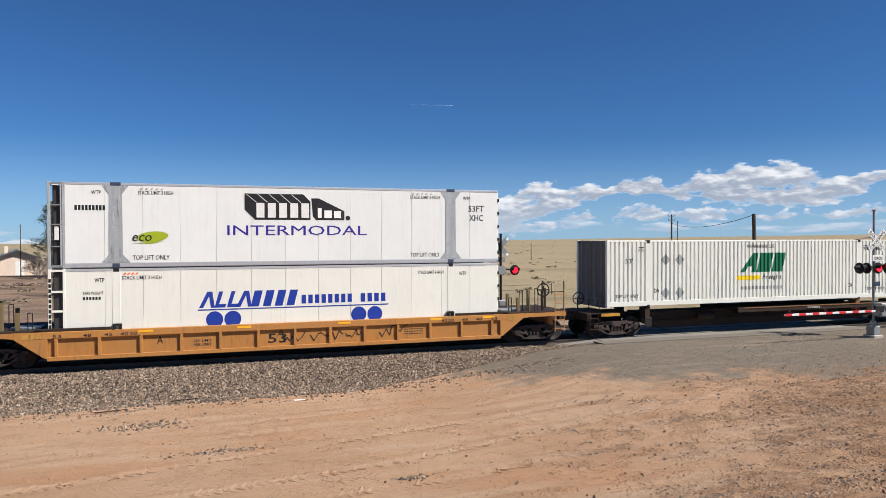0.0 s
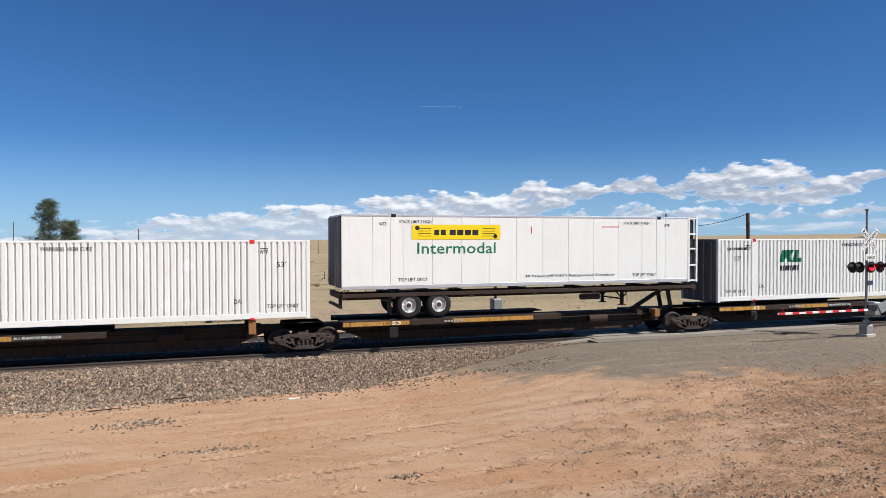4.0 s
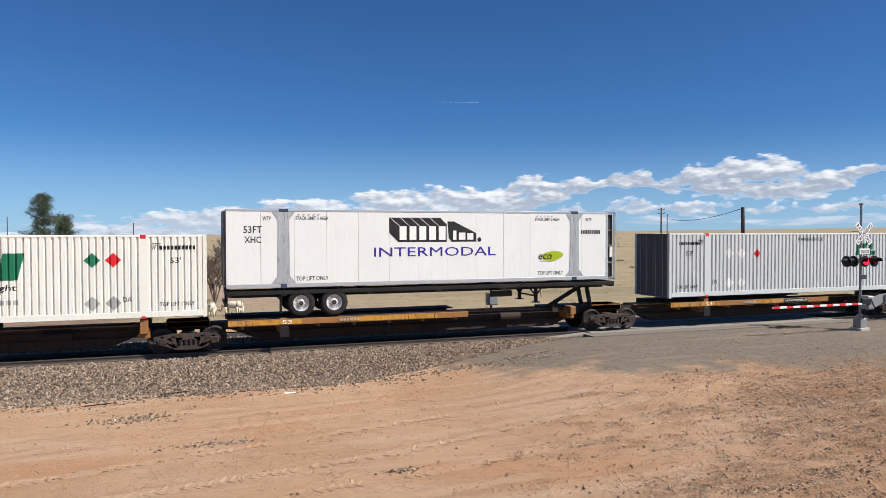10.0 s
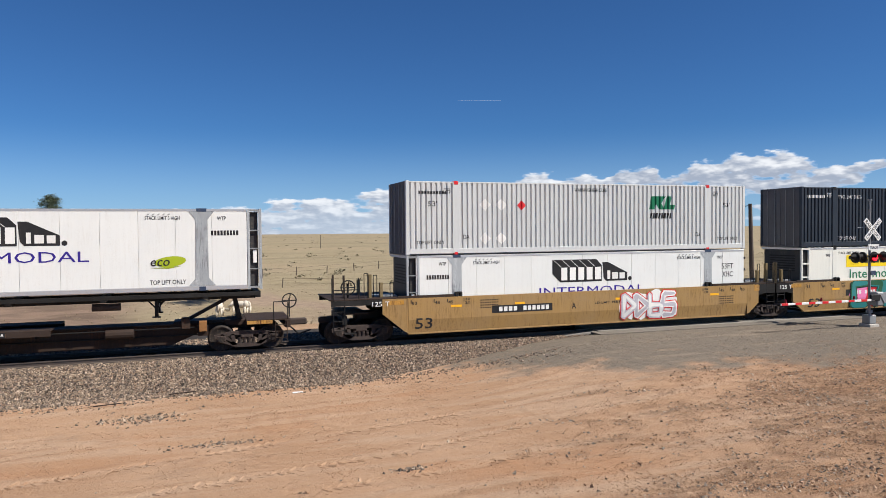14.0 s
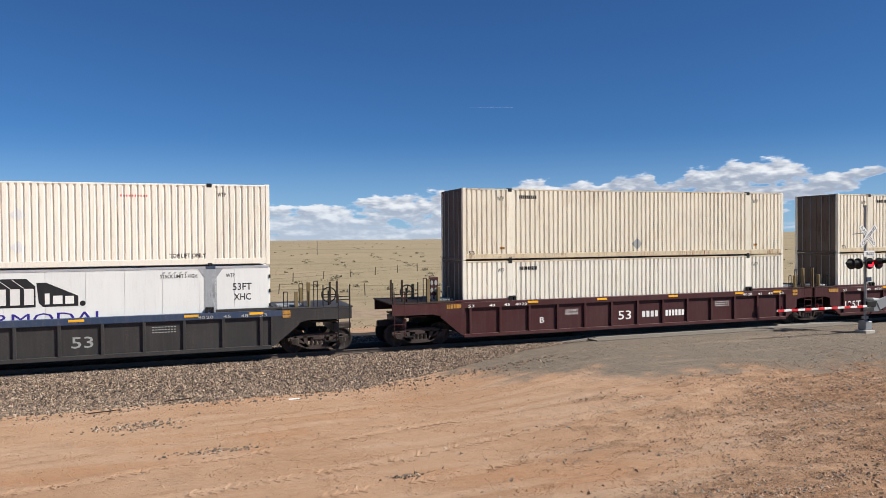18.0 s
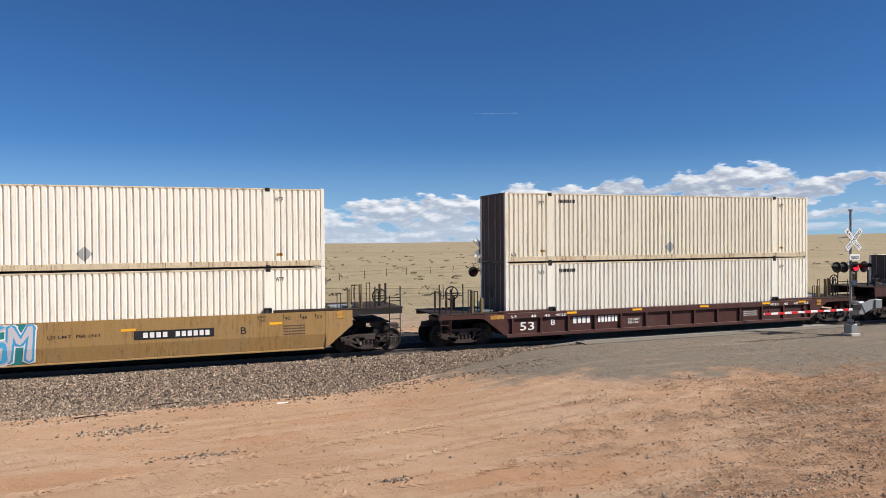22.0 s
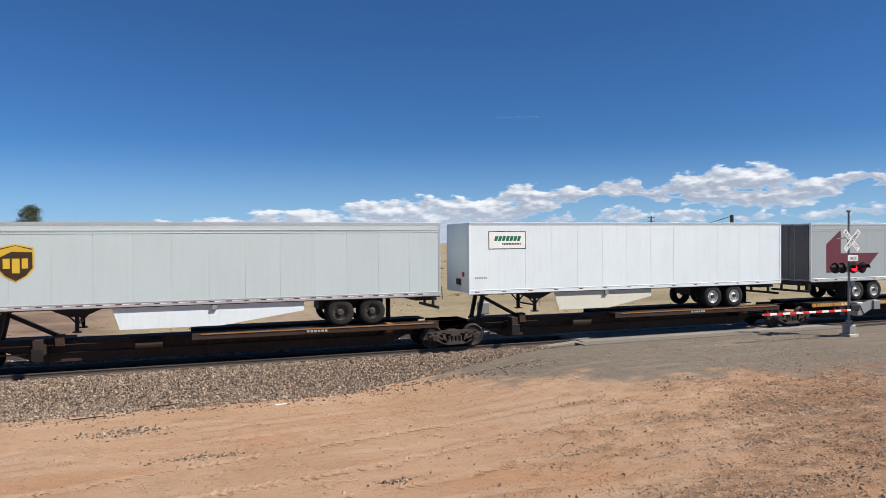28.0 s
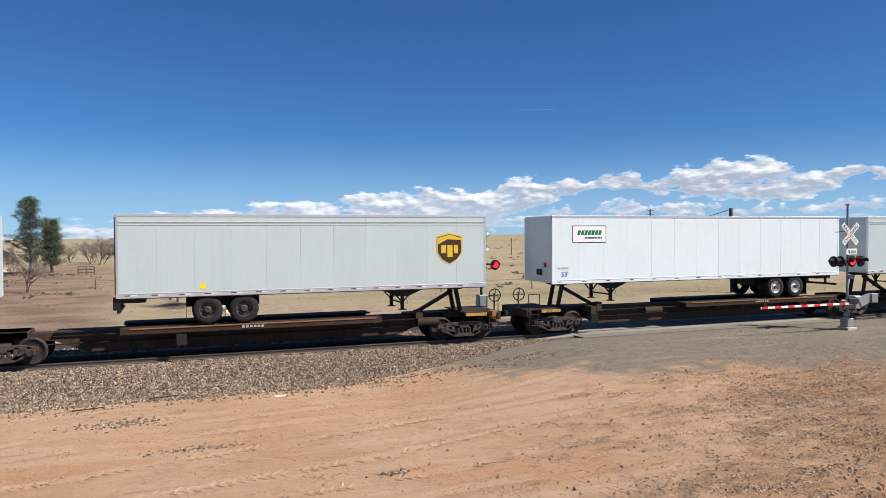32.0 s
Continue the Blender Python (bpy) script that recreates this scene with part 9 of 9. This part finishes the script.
def corral(az, dist, w, turn):
    x, y = at_az(az, dist)
    o = thing("corral_gate", "dark timber rail gate standing in the yard", "gate")
    o.location, o.rotation_euler = (x, y, ground_z(x, y)), (0, 0, radians(turn))
    wood = shared("fence_wood", lambda: None)
    for px in (-w / 2, 0, w / 2):
        part("post", rod(B(), (px, 0, -0.1), (px, 0, 1.25), 0.08, 6), wood, o)
    for z in (0.35, 0.75, 1.15):
        part("rail", bx(-w / 2, w / 2, -0.03, 0.03, z, z + 0.13), wood, o)


corral(-6.57, 110, 2.0, 12)
corral(0.35, 104, 2.6, -8)


def grazer(az, dist, turn, label, s=1.0):
    """White grazing animal: body, neck, head, legs, tail."""
    x, y = at_az(az, dist)
    o = thing("goat", label, "animal")
    o.location, o.rotation_euler, o.scale = (x, y, ground_z(x, y)), (0, 0, radians(turn)), (s, s, s)
    fur = shared("fur", lambda: paint("white_coat", (0.60, 0.54, 0.45), 0.9, dirt=0.4, bump=0.5, bscale=30))

    def ball(c, r):
        bm = B()
        bmesh.ops.create_icosphere(bm, subdivisions=3, radius=1, matrix=Matrix.Translation(c) @ Matrix.Diagonal((*r, 1)))
        for v in bm.verts:
            v.co += v.co.normalized() * 0.02 * noise.noise(v.co * 6)
        return bm
    part("body", ball((0, 0, 0.78), (0.58, 0.23, 0.25)), fur, o, "", True)
    part("rump", ball((-0.46, 0, 0.80), (0.22, 0.21, 0.24)), fur, o, "", True)
    part("neck", rod(B(), (0.5, 0, 0.92), (0.86, 0, 0.55), 0.13, 10, 0.09), fur, o, "", True)
    part("head", ball((0.96, 0, 0.40), (0.20, 0.11, 0.13)), fur, o, "", True)
    for px in (-0.45, 0.40):
        for py in (-0.17, 0.17):
            part("leg", rod(B(), (px, py, 0.65), (px + 0.02, py, 0.0), 0.085, 8, 0.05), fur, o, "", True)
    for py in (-0.09, 0.09):
        part("ear", ball((0.86, py * 1.6, 0.50), (0.08, 0.05, 0.03)), fur, o)
    part("tail", rod(B(), (-0.70, 0, 1.0), (-0.80, 0, 0.55), 0.04, 6, 0.02), fur, o)


grazer(1.28, 47.0, 80, "white animal grazing beside the fence", 0.86)
grazer(2.77, 46.8, 150, "cream-white animal with its head down", 0.9)
grazer(3.3, 47.2, 95, "white animal grazing close to another", 0.86)


def plain_scrub():
    """Dark low bushes sprinkled over the plain."""
    rng = random.Random(77)
    pts = []
    for i in range(900):
        az, d = rng.uniform(-16, 55), 70 + 900 * rng.random() ** 1.6
        x, y = at_az(az, d)
        if noise.noise((x * 0.01, y * 0.02, 9.0)) + rng.uniform(-0.3, 0.3) < -0.05 or to_polyline(x, y, BACK_ROAD) < 5:
            continue
        g = ground_z(x, y)
        s = rng.uniform(0.10, 0.34) * (1 + d / 700)
        for k in range(4):
            pts.append((x + rng.gauss(0, s), y + rng.gauss(0, s), g + 0.25 * s + abs(rng.gauss(0, 0.3 * s))))
    me = tufts("scrub", pts, SCRUB, 5, 0.24, 0.35, 5)
    tagged(new("plain_scrub", me), "low dark scrub and dry tufts scattered on the plain", "scrub", kind="stuff")
    pts = []
    for i in range(5200):
        az, d = rng.uniform(-16, 50), 36 + 130 * rng.random() ** 1.3
        x, y = at_az(az, d)
        if to_polyline(x, y, BACK_ROAD) < 3.5 or y < 33:
            continue
        pts.append((x, y, ground_z(x, y) + 0.08))
    tagged(new("dry_grass", tufts("dry_grass", pts, leaf_mat("straw", (0.19, 0.145, 0.085), (0.29, 0.225, 0.14)), 6, 0.06, 0.4, 4)), "tufts of dry straw-coloured grass", "grass", kind="stuff")


plain_scrub()

# small litter on the near dirt
for nm, px, py, s, mt, lb in (("paper_scrap", 2.85, 22.9, 0.16, "w", "flat white scrap of paper on the dirt"), ("stick", -0.55, 23.9, 0.0, "rust", "dry broken stick lying on the dirt"), ("stick", -2.6, 23.0, 0.0, "rust", "thin dry stick beside the ballast")):
    g = ground_z(px, py)
    if s:
        bm = bx(px - 0.17, px + 0.17, py - 0.07, py + 0.07, g + 0.01, g + 0.03, 0.004)
    else:
        bm = rod(rod(B(), (px - 0.5, py, g + 0.05), (px + 0.35, py + 0.1, g + 0.07), 0.022, 6, 0.012), (px, py + 0.05, g + 0.05), (px + 0.3, py - 0.15, g + 0.12), 0.014, 6, 0.008)
    tagged(new(nm, mesh_of(nm, bm, M[mt])), lb, "litter")


def contrail():
    """A faint thread of vapour high in the distance; it drifts with its aircraft."""
    me = bpy.data.meshes.new("contrail")
    me.from_pydata([(-80, 0, 1.6), (74, 0, -1.6), (77, 0, -1.0), (74, 0, -0.5), (-80, 0, 2.1)], [], [(0, 1, 2, 3, 4)])
    m, n, l = nodes_of("vapour")
    b = n["Principled BSDF"]
    b.inputs["Base Color"].default_value = (0.8, 0.85, 0.9, 1)
    b.inputs["Emission Color"].default_value = (0.62, 0.75, 0.9, 1)
    b.inputs["Emission Strength"].default_value = 0.35
    b.inputs["Alpha"].default_value = 0.30
    me.materials.append(m)
    return tagged(new("contrail", me), "faint thin white vapour trail high in the sky", "vapour trail")


CONTRAIL = contrail()


# ---------------------------------------------------------------- what moves
def gone(t):
    """How far the train has run after t seconds."""
    return 30.543 * t + 0.00505 * t * t


def motions():
    for ob, u, y, z in MOVING:
        walk(ob, [(t, pose(u - gone(t), y, z)) for t in (0.0, 8.0, 16.0, 24.0, 32.0)])

    rows = []
    for t, a, e in ((0.0, 17.75, 10.65), (8.0, 20.0, 10.3), (16.0, 22.5, 10.3), (24.0, 25.0, 9.95), (32.0, 27.35, 9.75)):
        rows.append((t, pose(2600 * math.sin(radians(a)), 2600 * math.cos(radians(a)), EYE[2] + 2600 * math.tan(radians(e)), 0, 0, -a)))
    walk(CONTRAIL, rows)


motions()
